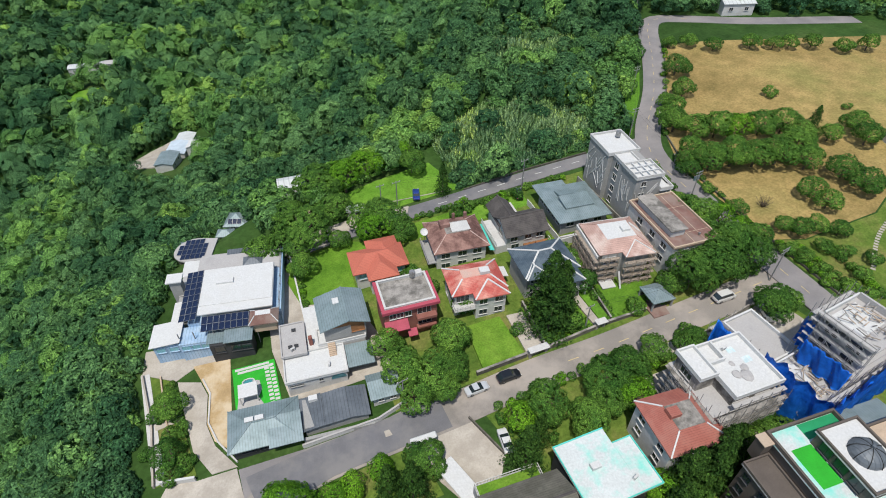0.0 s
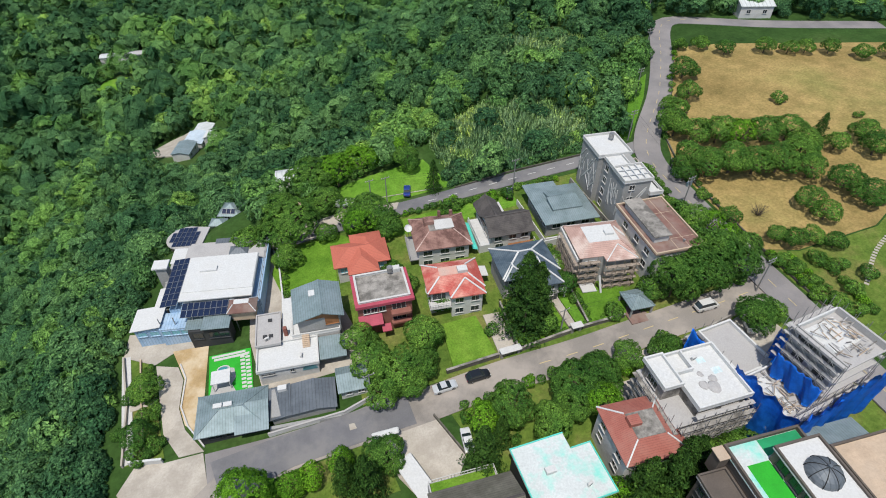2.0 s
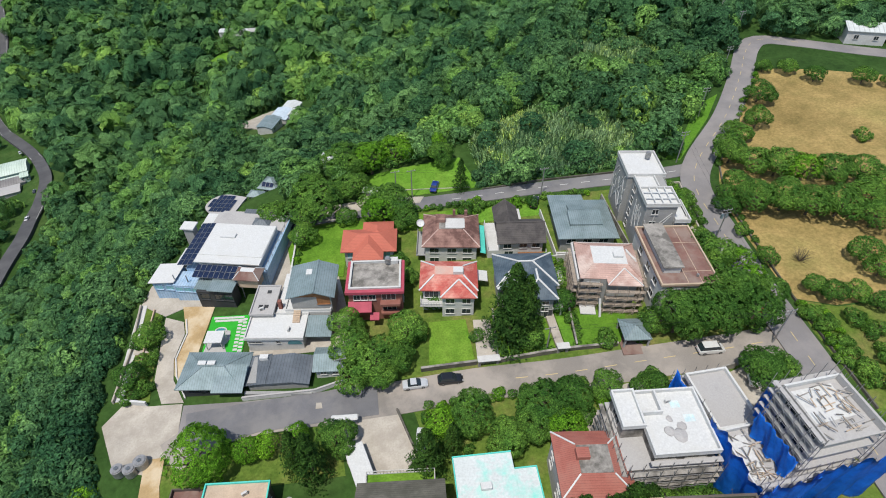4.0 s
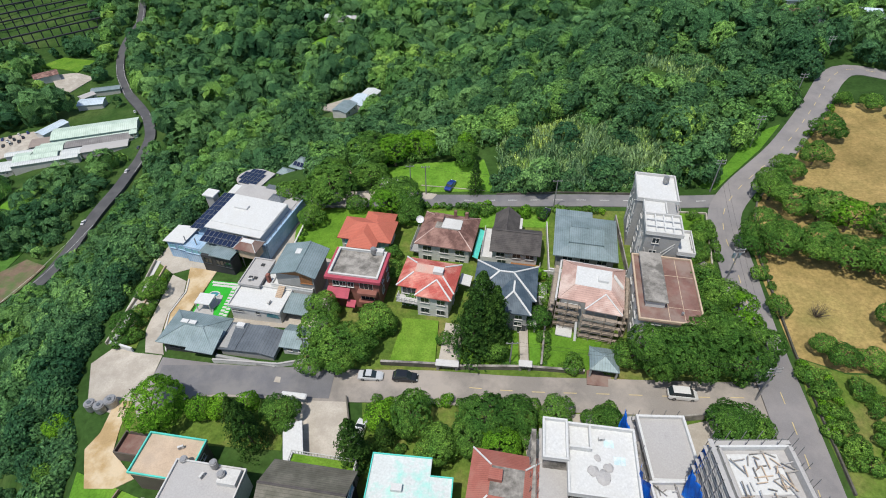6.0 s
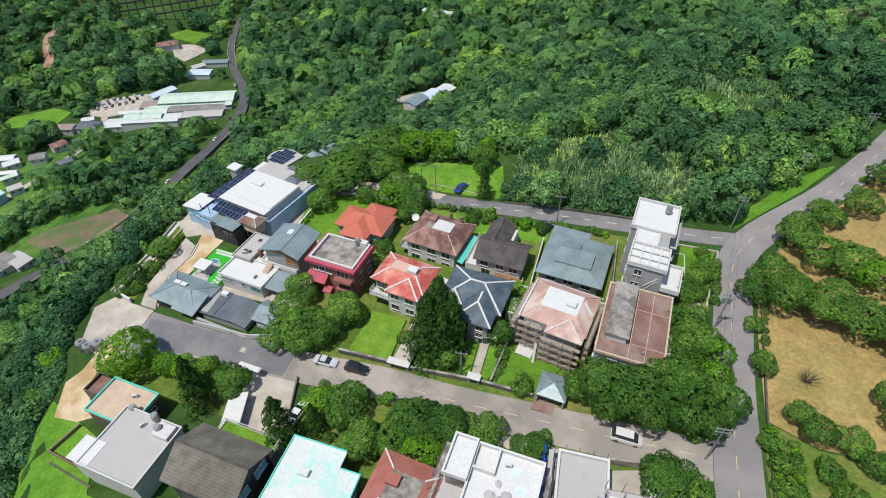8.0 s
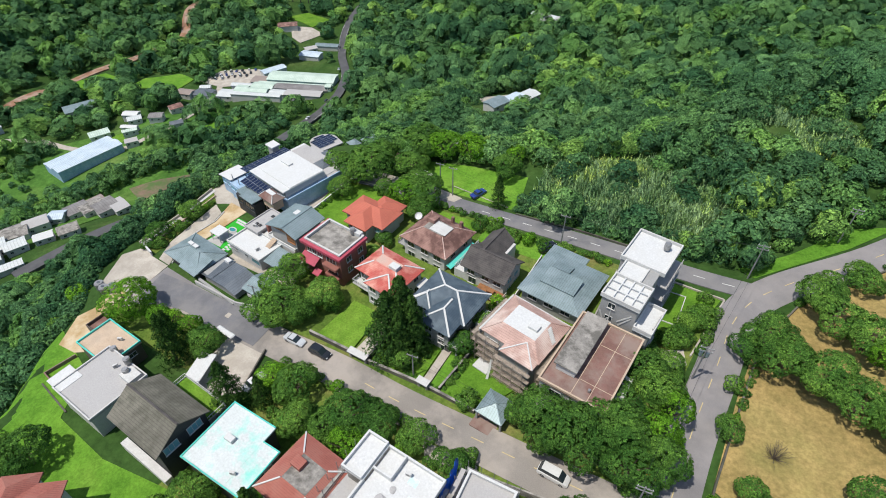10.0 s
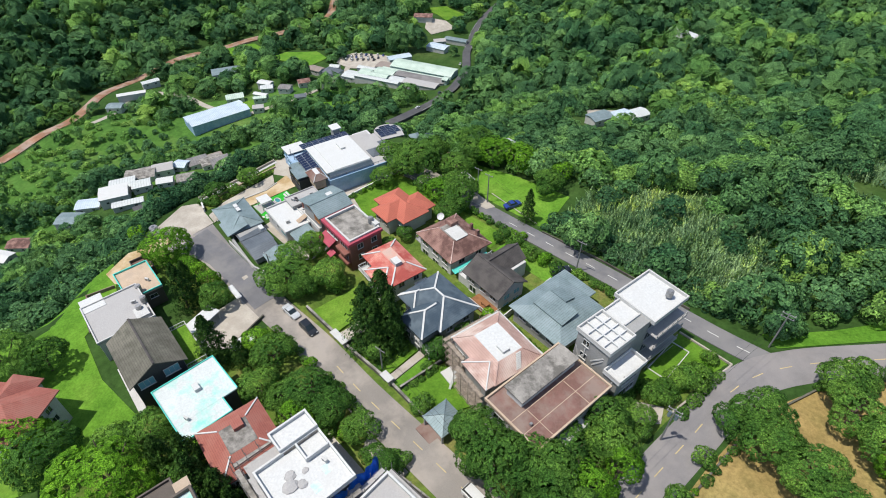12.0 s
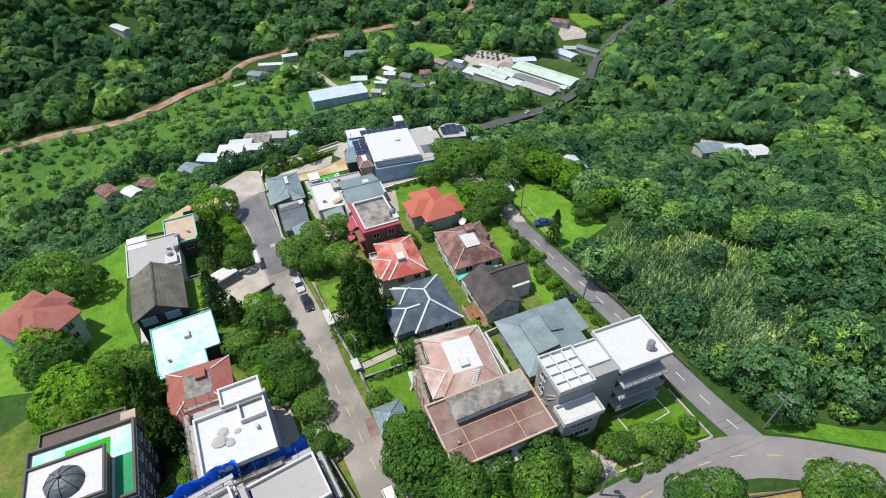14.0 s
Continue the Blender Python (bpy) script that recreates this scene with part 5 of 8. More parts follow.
walls(h, -4.8, -3.2, 4.6, 3.4, 1.3 - g, "taupe")
flat_roof(h, -5.0, -3.4, 4.8, 3.6, 1.8 - g, "tan", "turq_trim", 0.4, 0.22)
windows(h, "r", (-4.8, -3.2, 4.6, 3.4), (-1.2,), (-0.2 - g,), 1.4, 0.9)
h = house(-4.6, 36.0, -11, "small brown roofless shed with grey walls", name="shed", category="shed")
g = h["g"]
for a in ((-2.6, -2.0, 2.6, -1.8), (-2.6, 1.8, 2.6, 2.0), (-2.6, -1.8, -2.4, 1.8), (2.4, -1.8, 2.6, 1.8)):
    pbox(h, "wall", "taupe", a[0], a[1], -1.2, a[2], a[3], 2.6)
pbox(h, "roof", "brown_tile", -2.4, -1.8, 1.7, 2.4, 1.8, 1.9)

# ---- turquoise-roofed house ----
h = house(41.2, 22.6, -8, "house with white and turquoise painted flat roof")
Z = 5.8 - h["g"]
walls(h, -5.4, -5.0, 3.0, 5.2, Z - 0.3, "dark_wall")
walls(h, 3.0, -5.0, 6.2, 2.6, Z - 0.3, "dark_wall")
flat_roof(h, -5.8, -5.4, 3.2, 5.6, Z, "turquoise", "turq_trim", 0.2, 0.18, skip="r")
flat_roof(h, 3.2, -5.4, 6.6, 2.9, Z - 0.01, "turquoise", "turq_trim", 0.19, 0.18, skip="l")
pbox(h, "roof_hatch", "white", -2.2, 0.0, Z - 0.2, -0.6, 1.0, Z + 0.5)
windows(h, "r", (3.0, -5.0, 6.2, 2.6), (-1.5, 1.5), (Z - 1.9,), 1.5, 1.2)

# ---- faded red hip house ----
h = house(55.2, 21.6, -13, "house with faded red-brown hip roof and cracked concrete deck")
Z = 8.4 - h["g"]
R = (-4.9, -4.6, 4.9, 4.6)
walls(h, *R, Z - 0.1, "white_wall")
hip_roof(h, -5.3, -5.1, 5.3, 5.1, Z, 1.5, "rust_tile", 2.2, "white", skip=(4, 5, 6, 7), cw=0.22, top="old_concrete")
pbox(h, "roof_hatch", "rust_tile", -2.6, -0.2, Z + 1.2, -0.7, 1.4, Z + 2.3)
windows(h, "f", R, (-2.5, 2.5), (Z - 1.7, Z - 4.6), 1.5, 1.2)
windows(h, "l", R, (-2.5, 2.5), (Z - 1.7, Z - 4.6), 1.5, 1.2)
windows(h, "r", R, (-2.5, 2.5), (Z - 1.7,), 1.5, 1.2)

# ---- red-roofed white house on the south lawn ----
h = house(19.0, 1.2, 30, "white house with red-brown cross-hip roof on the lawn")
Z = 5.6 - h["g"]
R = (-6.0, -4.4, 5.8, 4.4)
walls(h, *R, Z - 0.1, "white_wall")
hip_roof(h, -6.8, -5.1, 6.6, 5.1, Z, 2.4, "rust_tile")
hip_roof(h, -3.2, -4.8, 2.6, 6.8, Z + 0.02, 2.0, "rust_tile")
walls(h, -2.5, 4.4, 2.0, 6.2, Z - 0.15, "white_wall")
windows(h, "r", R, (-2.2, 2.0), (Z - 1.8, Z - 4.4), 1.1, 1.3)
windows(h, "b", R, (-4.2, 4.2), (Z - 1.8, Z - 4.4), 1.2, 1.3)

# ---- white concrete shell under construction ----
h = house(67.6, 23.4, -10, "white concrete house shell under construction with stained roof", name="unfinished_house")
g = h["g"]
Z = 12.2 - g
walls(h, -3.6, -4.6, 5.2, 4.8, Z - 0.9, "old_concrete")
flat_roof(h, -4.0, -5.2, 5.6, 5.2, Z, "white", "white", 0.7, 0.3)
walls(h, -7.0, -0.6, -3.6, 4.8, Z - 0.2, "old_concrete")
flat_roof(h, -7.4, -1.0, -3.9, 5.2, Z + 0.6, "white", "white", 0.6, 0.3)
for k in range(3):
    zz = Z - 3.6 - k * 3.1
    pbox(h, "floor_slab", "grey_roof", -7.5, -5.6, zz, 5.9, 5.5, zz + 0.3)
    windows(h, "f", (-3.6, -4.6, 5.2, 4.8), (-2.6, 1.8), (zz + 1.7,), 3.0, 1.5, "grey_roof", bars=2)
    windows(h, "l", (-7.0, -0.6, -3.6, 4.8), (0.0,), (zz + 1.7,), 2.4, 1.5, "grey_roof", bars=2)
for x, y, r in ((-0.5, -1.5, 0.8), (0.8, -2.2, 1.1), (1.6, -0.8, 0.7), (0.2, 0.4, 0.5)):
    bm = bmesh.new()
    bmesh.ops.create_icosphere(bm, subdivisions=2, radius=r)
    for v in bm.verts:
        v.co = v.co * (1 + 0.35 * noise.noise(v.co * 2 + Vector((x, y, 0))))
        v.co.z = max(v.co.z * 0.35, 0.0)
    bmesh.ops.translate(bm, vec=(x, y, Z - 0.68), verts=bm.verts)
    part("mortar_mound", bm, M["grey_roof"], h)
pbox(h, "roof_kerb", "white", -3.7, 1.2, Z - 0.7, -0.6, 1.5, Z + 0.25)
pbox(h, "roof_kerb", "white", -0.9, 1.5, Z - 0.7, -0.6, 4.9, Z + 0.25)
pbox(h, "plaster_patch", "cyan_stain", 1.2, 2.2, Z - 0.7, 2.6, 3.4, Z - 0.69, bev=0.0)
pbox(h, "plaster_patch", "cyan_stain", 2.4, -0.2, Z - 0.7, 4.0, 1.0, Z - 0.69, bev=0.0)
pbox(h, "ledge", "grey_roof", -4.4, -6.0, Z - 1.9, 5.9, -5.25, Z - 1.65)
s = thing("scaffolding", h.matrix_basis.copy(), "grey steel scaffolding round the white concrete shell", "scaffolding")
scaffold(s, -7.4, 5.8, -7.0, -1.0, Z - 1.5, mat=M["steel"], plank="old_concrete")
scaffold(s, -6.6, 5.0, -8.8, -1.0, Z - 1.5, along="y", mat=M["steel"], plank="old_concrete")
scaffold(s, -6.6, 5.0, 6.0, -1.0, Z - 1.5, along="y", mat=M["steel"], plank="old_concrete")

# ---- second shell, low, beside the tarpaulins ----
h = house(79.2, 26.2, -4, "pale concrete house shell with screeded flat roof", name="unfinished_house")
g = h["g"]
Z = 9.6 - g
walls(h, -3.2, -4.8, 3.2, 4.6, Z - 0.75, "grey_roof")
flat_roof(h, -3.6, -5.2, 3.6, 5.0, Z, "grey_roof", "white", 0.6, 0.35)
for k in range(2):
    pbox(h, "floor_slab", "grey_roof", -3.7, -5.3, Z - 3.6 - k * 3.0, 3.8, 5.2, Z - 3.3 - k * 3.0)
    windows(h, "b", (-3.2, -4.8, 3.2, 4.6), (-1.6, 1.6), (Z - 2.0 - k * 3.0,), 1.8, 1.5, "grey_roof")
    windows(h, "r", (-3.2, -4.8, 3.2, 4.6), (-2.2, 1.6), (Z - 2.0 - k * 3.0,), 1.8, 1.5, "grey_roof")
s = thing("scaffolding", h.matrix_basis.copy(), "steel scaffolding beside the low concrete shell", "scaffolding")
scaffold(s, -5.0, 5.0, -5.0, -1.0, Z - 0.4, along="y", mat=M["steel"], plank="grey_roof")
scaffold(s, -4.4, 3.6, 5.4, -1.0, Z - 1.6, mat=M["steel"], plank="grey_roof")


def tarp(cx, cy, yaw, w, hgt, z, label, seed=0, fold=0.35):
    """A hanging tarpaulin: a pleated sheet with a ragged top edge."""
    rn = random.Random(seed)
    bm = bmesh.new()
    nx, nz = 28, 10
    ph = [rn.uniform(0, 6.28) for _ in range(4)]
    grid = []
    for i in range(nx + 1):
        u = i / nx
        topz = hgt * (1 - 0.16 * abs(math.sin(u * 9 + ph[0])) * rn.uniform(0.5, 1.0))
        grid.append([bm.verts.new((u * w - w / 2, fold * math.sin(u * 17 + ph[1] + 1.5 * j / nz) * (0.4 + 0.6 * j / nz) + 0.15 * math.sin(u * 41 + j), topz * (1 - j / nz))) for j in range(nz + 1)])
    for i in range(nx):
        for j in range(nz):
            bm.faces.new((grid[i][j], grid[i + 1][j], grid[i + 1][j + 1], grid[i][j + 1]))
    bmesh.ops.solidify(bm, geom=bm.faces[:], thickness=0.03)
    ob = new("tarpaulin", mesh_from(bm, "tarpaulin", M["tarp"], True))
    ob.matrix_basis = pose(cx, cy, z, 0, 0, yaw)
    return tagged(ob, label, "tarpaulin", "blue tarpaulins")


tarp(73.7, 26.6, 86, 9.8, 10.0, 1.6, "blue tarpaulin strip along the scaffold", 1, 0.15)
tarp(72.7, 16.2, 88, 11.4, 12.4, 2.0, "large blue tarpaulin sheet hanging on the scaffold", 2, 0.5)
tarp(77.0, 10.1, -2, 8.8, 13.0, 2.2, "large blue tarpaulin sheet hanging on the scaffold", 3, 0.5)
tarp(87.0, 10.0, -2, 12.4, 13.6, 3.0, "large blue tarpaulin sheet hanging on the scaffold", 4, 0.5)
tarp(78.5, 16.0, 90, 7.6, 5.0, 10.8, "torn blue tarpaulin hung against the raw shell", 5, 0.4)
tarp(80.2, 21.0, 60, 2.6, 6.0, 12.0, "torn blue tarpaulin flapping at a corner", 6, 0.4)

# ---- third shell: open floors to the west, a taller raw block to the east ----
h = house(84.4, 16.0, -2, "raw grey concrete shell with formwork, rubble and open floors", name="unfinished_house")
g = h["g"]
Z = 20.4 - g
walls(h, -3.8, -3.6, 3.8, 3.7, Z - 2.8, "grey_roof")
for k in range(5):
    zz = Z - 0.6 - k * 3.1
    pbox(h, "floor_slab", "grey_roof", -4.4, -4.4, zz - 0.3, 4.6, 4.4, zz)
    if k:
        windows(h, "b", (-3.8, -3.6, 3.8, 3.7), (-2.0, 2.0), (zz + 1.4,), 2.2, 1.7, "grey_roof")
        windows(h, "l", (-3.8, -3.6, 3.8, 3.7), (-1.8, 1.8), (zz + 1.4,), 2.0, 1.7, "grey_roof")
        windows(h, "r", (-3.8, -3.6, 3.8, 3.7), (-1.8, 1.8), (zz + 1.4,), 2.0, 1.7, "grey_roof")
pbox(h, "parapet", "white", -4.2, 3.9, Z - 0.6, 4.4, 4.2, Z + 0.3)
pbox(h, "parapet", "grey_roof", 4.0, -4.2, Z - 0.6, 4.4, 3.9, Z + 0.6)
pbox(h, "parapet", "grey_roof", -4.3, -4.2, Z - 0.6, -4.0, 3.9, Z + 0.2)
pbox(h, "screed", "white", -3.4, -1.6, Z - 0.6, 2.8, 3.4, Z - 0.5)
for k in range(4):
    zz = 10.4 - g - k * 3.1
    pbox(h, "floor_slab", "grey_roof", -10.4, -4.2, zz - 0.3, -4.45, 4.2, zz)
    for x in (-10.1, -7.3):
        for y in (-3.9, 3.7):
            pbox(h, "column", "grey_roof", x, y, zz - 3.1, x + 0.4, y + 0.4, zz - 0.3, bev=0.0)
pbox(h, "parapet", "white", -10.4, 3.9, 10.4 - g, -4.5, 4.2, 11.2 - g)
pbox(h, "parapet", "white", -10.4, -4.2, 10.4 - g, -10.1, 3.9, 11.2 - g)
pbox(h, "screed", "white", -9.6, -3.4, 10.4 - g, -7.0, 3.2, 10.5 - g)
rnd = random.Random(8)
for i in range(100):
    up = i % 2
    x, y = (rnd.uniform(-3.6, 3.8), rnd.uniform(-3.6, 3.6)) if up else (rnd.uniform(-9.6, -5.4), rnd.uniform(-3.4, 3.2))
    a = rnd.choice((0.1, 1.6, rnd.uniform(0, 3.14)))
    l = rnd.uniform(0.3, 1.2)
    zt = (Z - 0.35 if up else 10.65 - g) + rnd.uniform(0, 0.4)
    part("timber", flat_bar(bmesh.new(), (x - l * math.cos(a), y - l * math.sin(a), zt), (x + l * math.cos(a), y + l * math.sin(a), zt + rnd.uniform(-0.1, 0.3)), 0.13, 0.09), M[rnd.choice(("rust", "grey_roof", "old_concrete", "tan", "old_concrete"))], h)
s = thing("scaffolding", h.matrix_basis.copy(), "steel scaffolding round the raw concrete shell", "scaffolding")
scaffold(s, -4.4, 5.6, 4.7, -1.0, Z + 0.3, mat=M["steel"], plank="grey_roof")
scaffold(s, -4.4, 5.0, -5.5, 9.0, Z + 0.3, along="y", mat=M["steel"], plank="grey_roof", out=0.9)
scaffold(s, -4.4, 5.0, 4.8, -1.0, Z + 0.3, along="y", mat=M["steel"], plank="grey_roof")
scaffold(s, -10.4, 5.6, -5.4, -1.0, Z - 6.5, mat=M["steel"], plank="grey_roof", out=0.8)
scaffold(s, -4.4, 4.4, -11.3, -1.0, 10.0 - g, along="y", mat=M["steel"], plank="grey_roof", out=0.8)

# ---- taupe building with the dome ----
h = house(64.2, 6.0, -12, "taupe tiled building with green roof terrace and dark glazed dome", name="building", category="building")
g = h["g"]
Z = 15.0 - g
R = (-5.8, -7.6, 5.4, 5.2)
walls(h, *R, Z - 0.85, "taupe")
walls(h, -10.2, -7.6, -5.8, 3.4, Z - 3.0, "taupe")
walls(h, 5.4, -2.0, 8.6, 5.0, Z - 4.6, "taupe")
flat_roof(h, 5.72, -2.2, 8.9, 5.3, Z - 4.2, "tan", "taupe", 0.5, 0.25)
flat_roof(h, -6.1, -8.0, 5.7, 5.5, Z, "turquoise", "taupe", 0.7, 0.35)
flat_roof(h, -10.5, -7.9, -6.13, 3.6, Z - 2.6, "grey_roof", "taupe", 0.5, 0.25)
pbox(h, "corner_turret", "taupe", -7.6, 3.7, Z - 4.5, -6.13, 5.4, Z - 0.6)
pbox(h, "turret_cap", "tan", -7.8, 3.63, Z - 0.6, -6.12, 5.6, Z - 0.4)
pbox(h, "turf", "green_turf", -4.6, -3.4, Z - 0.69, -1.3, 2.2, Z - 0.64, bev=0.0, label="bright green artificial turf")
pbox(h, "turf", "green_paint", -1.0, 2.8, Z - 0.69, 5.3, 5.1, Z - 0.64, bev=0.0, label="green painted terrace")
pbox(h, "stair_house", "taupe", -1.2, -6.4, Z - 0.7, 5.2, 2.4, Z + 2.0)
flat_roof(h, -1.5, -6.7, 5.5, 2.7, Z + 2.5, "white", "taupe", 0.4, 0.3)
windows(h, "l", (-1.2, -6.4, 5.2, 2.4), (-2.4, 0, 2.4), (Z + 0.7,), 1.8, 1.9, "dark_wall")
bm = bmesh.new()
bmesh.ops.create_uvsphere(bm, u_segments=20, v_segments=10, radius=2.3)
bmesh.ops.delete(bm, geom=[v for v in bm.verts if v.co.z < -0.05], context="VERTS")
bmesh.ops.transform(bm, matrix=Matrix.Translation((2.2, -2.0, Z + 2.1)) @ Matrix.Diagonal((1, 1, 0.75, 1)), verts=bm.verts)
d_ = part("dome", bm, M["dark_metal"], h, "dark glazed dome")
for i in range(8):
    bm = bmesh.new()
    a = radians(45 * i)
    for k in range(6):
        e0, e1 = radians(90 * k / 6), radians(90 * (k + 1) / 6)
        q = lambda e: (2.2 + 2.33 * math.cos(e) * math.cos(a), -2.0 + 2.33 * math.cos(e) * math.sin(a), Z + 2.1 + 2.33 * 0.75 * math.sin(e))
        bar(bm, q(e0), q(e1), 0.05, 4)
    part("rib", bm, M["rubber"], d_)
pbox(d_, "finial", "dark_metal", 2.0, -2.2, Z + 3.8, 2.4, -1.8, Z + 4.2)
windows(h, "l", (-10.2, -7.6, -5.8, 3.4), (-4.2, -1.4, 1.4, 4.2), (Z - 5.0, Z - 8.0, Z - 11.0), 1.2, 1.4, "dark_wall", bars=1)
windows(h, "b", R, (-4.5, -1.2, 2.2, 4.8), (Z - 2.6, Z - 5.8, Z - 9.0), 1.3, 1.6, "white_wall")
h = house(80.0, 2.6, -12, "taupe house with tan flat roof and grey metal lean-to", name="building", category="building")
g = h["g"]
walls(h, -6.0, -6.0, 5.5, 2.4, 12.0 - g, "taupe")
flat_roof(h, -6.3, -6.3, 5.8, 2.7, 12.6 - g, "tan", "taupe", 0.5, 0.3)
part("roof", solid(bmesh.new(), [(-7.5, 2.8, 9.5 - g), (3.5, 2.8, 9.5 - g), (3.5, 7.0, 8.8 - g), (-7.5, 7.0, 8.8 - g)], 0.2), M["slate_metal"], h)
walls(h, -7.0, 2.8, 3.0, 6.6, 8.8 - g, "taupe")


# ---- roof clutter: condensers and steel water tanks ----
def condenser(m, label="white air-conditioning condenser unit on a roof"):
    c = thing("air_conditioner", m, label, "air conditioner", "air conditioners")
    part("case", bx(-0.45, -0.18, 0.08, 0.45, 0.18, 0.75, 0.03), M["white_wall"], c)
    part("fan_grille", bar(bmesh.new(), (-0.1, -0.17, 0.42), (-0.1, -0.2, 0.42), 0.26, 12), M["steel"], c)
    for sx in (-0.35, 0.3):
        part("foot", bx(sx, -0.15, 0.0, sx + 0.06, 0.15, 0.08), M["steel"], c)


def roof_tank(m):
    c = thing("water_tank", m, "stainless steel water tank standing on a roof", "water tank", "roof tanks")
    bm = bmesh.new()
    bmesh.ops.create_cone(bm, cap_ends=True, segments=16, radius1=0.6, radius2=0.6, depth=1.5)
    bmesh.ops.bevel(bm, geom=[e for e in bm.edges if abs(e.verts[0].co.z - e.verts[1].co.z) < 0.01], offset=0.14, segments=2, affect="EDGES")
    bmesh.ops.translate(bm, vec=(0, 0, 1.05), verts=bm.verts)
    part("tank", bm, M["steel"], c)
    for i in range(3):
        a = radians(120 * i)
        part("leg", bar(bmesh.new(), (0.45 * math.cos(a), 0.45 * math.sin(a), 0), (0.45 * math.cos(a), 0.45 * math.sin(a), 0.4), 0.04, 5), M["steel"], c)


for x, y, z, yaw in ((8.2, 70.0, 1.7, 10), (13.0, 64.2, 0.82, 70), (6.6, 84.2, 1.47, 20), (10.4, 27.6, 2.66, 60), (5.2, 33.0, 1.42, 20), (43.8, 19.0, 5.62, 10), (69.0, 26.4, 11.52, 0)):
    condenser(pose(x, y, z, 0, 0, yaw))
for x, y, z in ((13.6, 27.2, 2.66), (12.0, 29.0, 2.66), (6.8, 30.4, 1.42), (34.2, 71.2, 7.1), (95.2, 80.6, 16.32)):
    roof_tank(pose(x, y, z))
# ---- ground cover round the houses ----
patch("yard", [(20, 51), (60, 44.5), (98, 39.5), (107.5, 84), (60, 92.5), (30, 97), (15, 100), (22, 60)], 0.03, M["yard"], "patchy grass and soil between the houses", "ground")
patch("yard", [(33, 42), (62, 38), (72, 36.5), (96, 33), (98, 8), (90, -20), (40, -20), (30, 14), (34, 31)], 0.03, M["yard"], "patchy grass and soil of the south gardens", "ground")
patch("yard", [(-12, 44), (0, 45.5), (20, 44), (20, 34), (0, 37), (-9, 38)], 0.03, M["yard"], "rough grass verge below the street", "ground")
patch("lawn", [(37.5, 49.4), (46, 48.2), (47, 58.5), (40, 60)], 0.5, M["lawn"], "trimmed green front lawn", "lawn", 0.9)
patch("lawn", [(50.6, 47.4), (61, 46.2), (62, 56), (52, 58)], 0.4, M["lawn"], "shaded green front lawn", "lawn", 0.8)
patch("lawn", [(63, 46.0), (64.8, 45.7), (66.5, 56), (64.2, 56.4)], 0.4, M["meadow"], "narrow green lawn strip", "lawn", 0.8)
patch("lawn", [(65.2, 45.7), (73.0, 44.4), (77, 50.4), (68, 54.6)], 0.4, M["lawn"], "sunny green front lawn", "lawn", 0.8)
patch("garden_path", [(61.25, 46.0), (62.75, 45.9), (64.0, 56), (62.4, 56.2)], 0.42, M["concrete"], "worn concrete garden path", "path", 0.8)
patch("driveway", [(46.4, 47.9), (49.9, 47.3), (51.6, 57), (48.4, 58)], 0.36, M["concrete"], "stained concrete driveway", "driveway", 0.8)
patch("meadow", [(30, 113.5), (45, 114.5), (61, 113.5), (62.5, 99.0), (47, 101.2), (36, 104.0)], 0.12, M["meadow"], "bright green mown meadow", "meadow")
patch("lawn", [(57, 86), (73, 83.6), (74, 88.6), (58, 91.6)], 0.1, M["meadow"], "green back lawn behind the hedge", "lawn")
patch("lawn", [(40, 89), (56, 86.5), (56.5, 92), (41, 94.5)], 0.1, M["lawn"], "green back lawn by the road", "lawn")
patch("lawn", [(96.2, 70), (101.5, 67.4), (107.8, 83.2), (98.6, 85.4)], 0.14, M["lawn"], "green corner lawn of the apartment block", "lawn")
patch("verge", [(110.5, 93.4), (113.6, 91.6), (131, 106.5), (141, 117), (132, 113.5), (120, 101)], 0.14, M["meadow"], "bright grass verge at the junction", "verge")
patch("dry_field", [(108.6, 44), (111.4, 62), (114.5, 76), (121.5, 87), (138, 102.5), (161, 126), (190, 112), (250, 84), (250, 36), (165, 45), (135, 37), (115, 40)], 0.06, M["dry"], "dry straw-coloured grass field", "field")
patch("garden_field", [(105.0, 18), (106.8, 36), (108.8, 43.6), (115, 39.6), (135, 36.6), (165, 44.6), (250, 35), (200, -10), (120, -10)], 0.05, M["yard"], "terraced nursery garden with patchy grass", "garden")
for pts in ([(118, 27), (128, 32), (140, 35)], [(112, 18), (124, 24), (138, 28)]):
    ln = smooth_line(pts, 0.9)
    for q in ln:
        st = part("stepping_stone", bx(-0.3, -0.45, 0, 0.3, 0.45, 0.08, 0.02), M["concrete"], bpy.data.objects["garden_field"])
        st.matrix_basis = pose(q[0], q[1], gz(*q) + 0.06, 0, 0, 25)
patch("south_meadow", [(-14, 33), (-13.5, 24), (-12.5, 12), (-12, 1), (0, -14), (24, -14), (36, 8), (34, 15), (18, 15), (4, 18), (-1, 27.5)], 0.1, M["meadow"], "bright green lawn south of the houses", "lawn")
patch("bare_earth", [(-14.5, 37), (-11.5, 30), (-6.5, 29.6), (-3.6, 31), (-9.2, 36.2), (-9.8, 41), (-9.5, 46), (-12.8, 46.5), (-13, 40)], 0.16, M["sand"], "bare sandy earth", "ground")
patch("parking", [(21, 44.9), (30, 43.6), (31.8, 34), (28, 30.5), (22, 31.5), (20.5, 36)], 0.15, M["concrete"], "pale concrete parking yard", "parking")
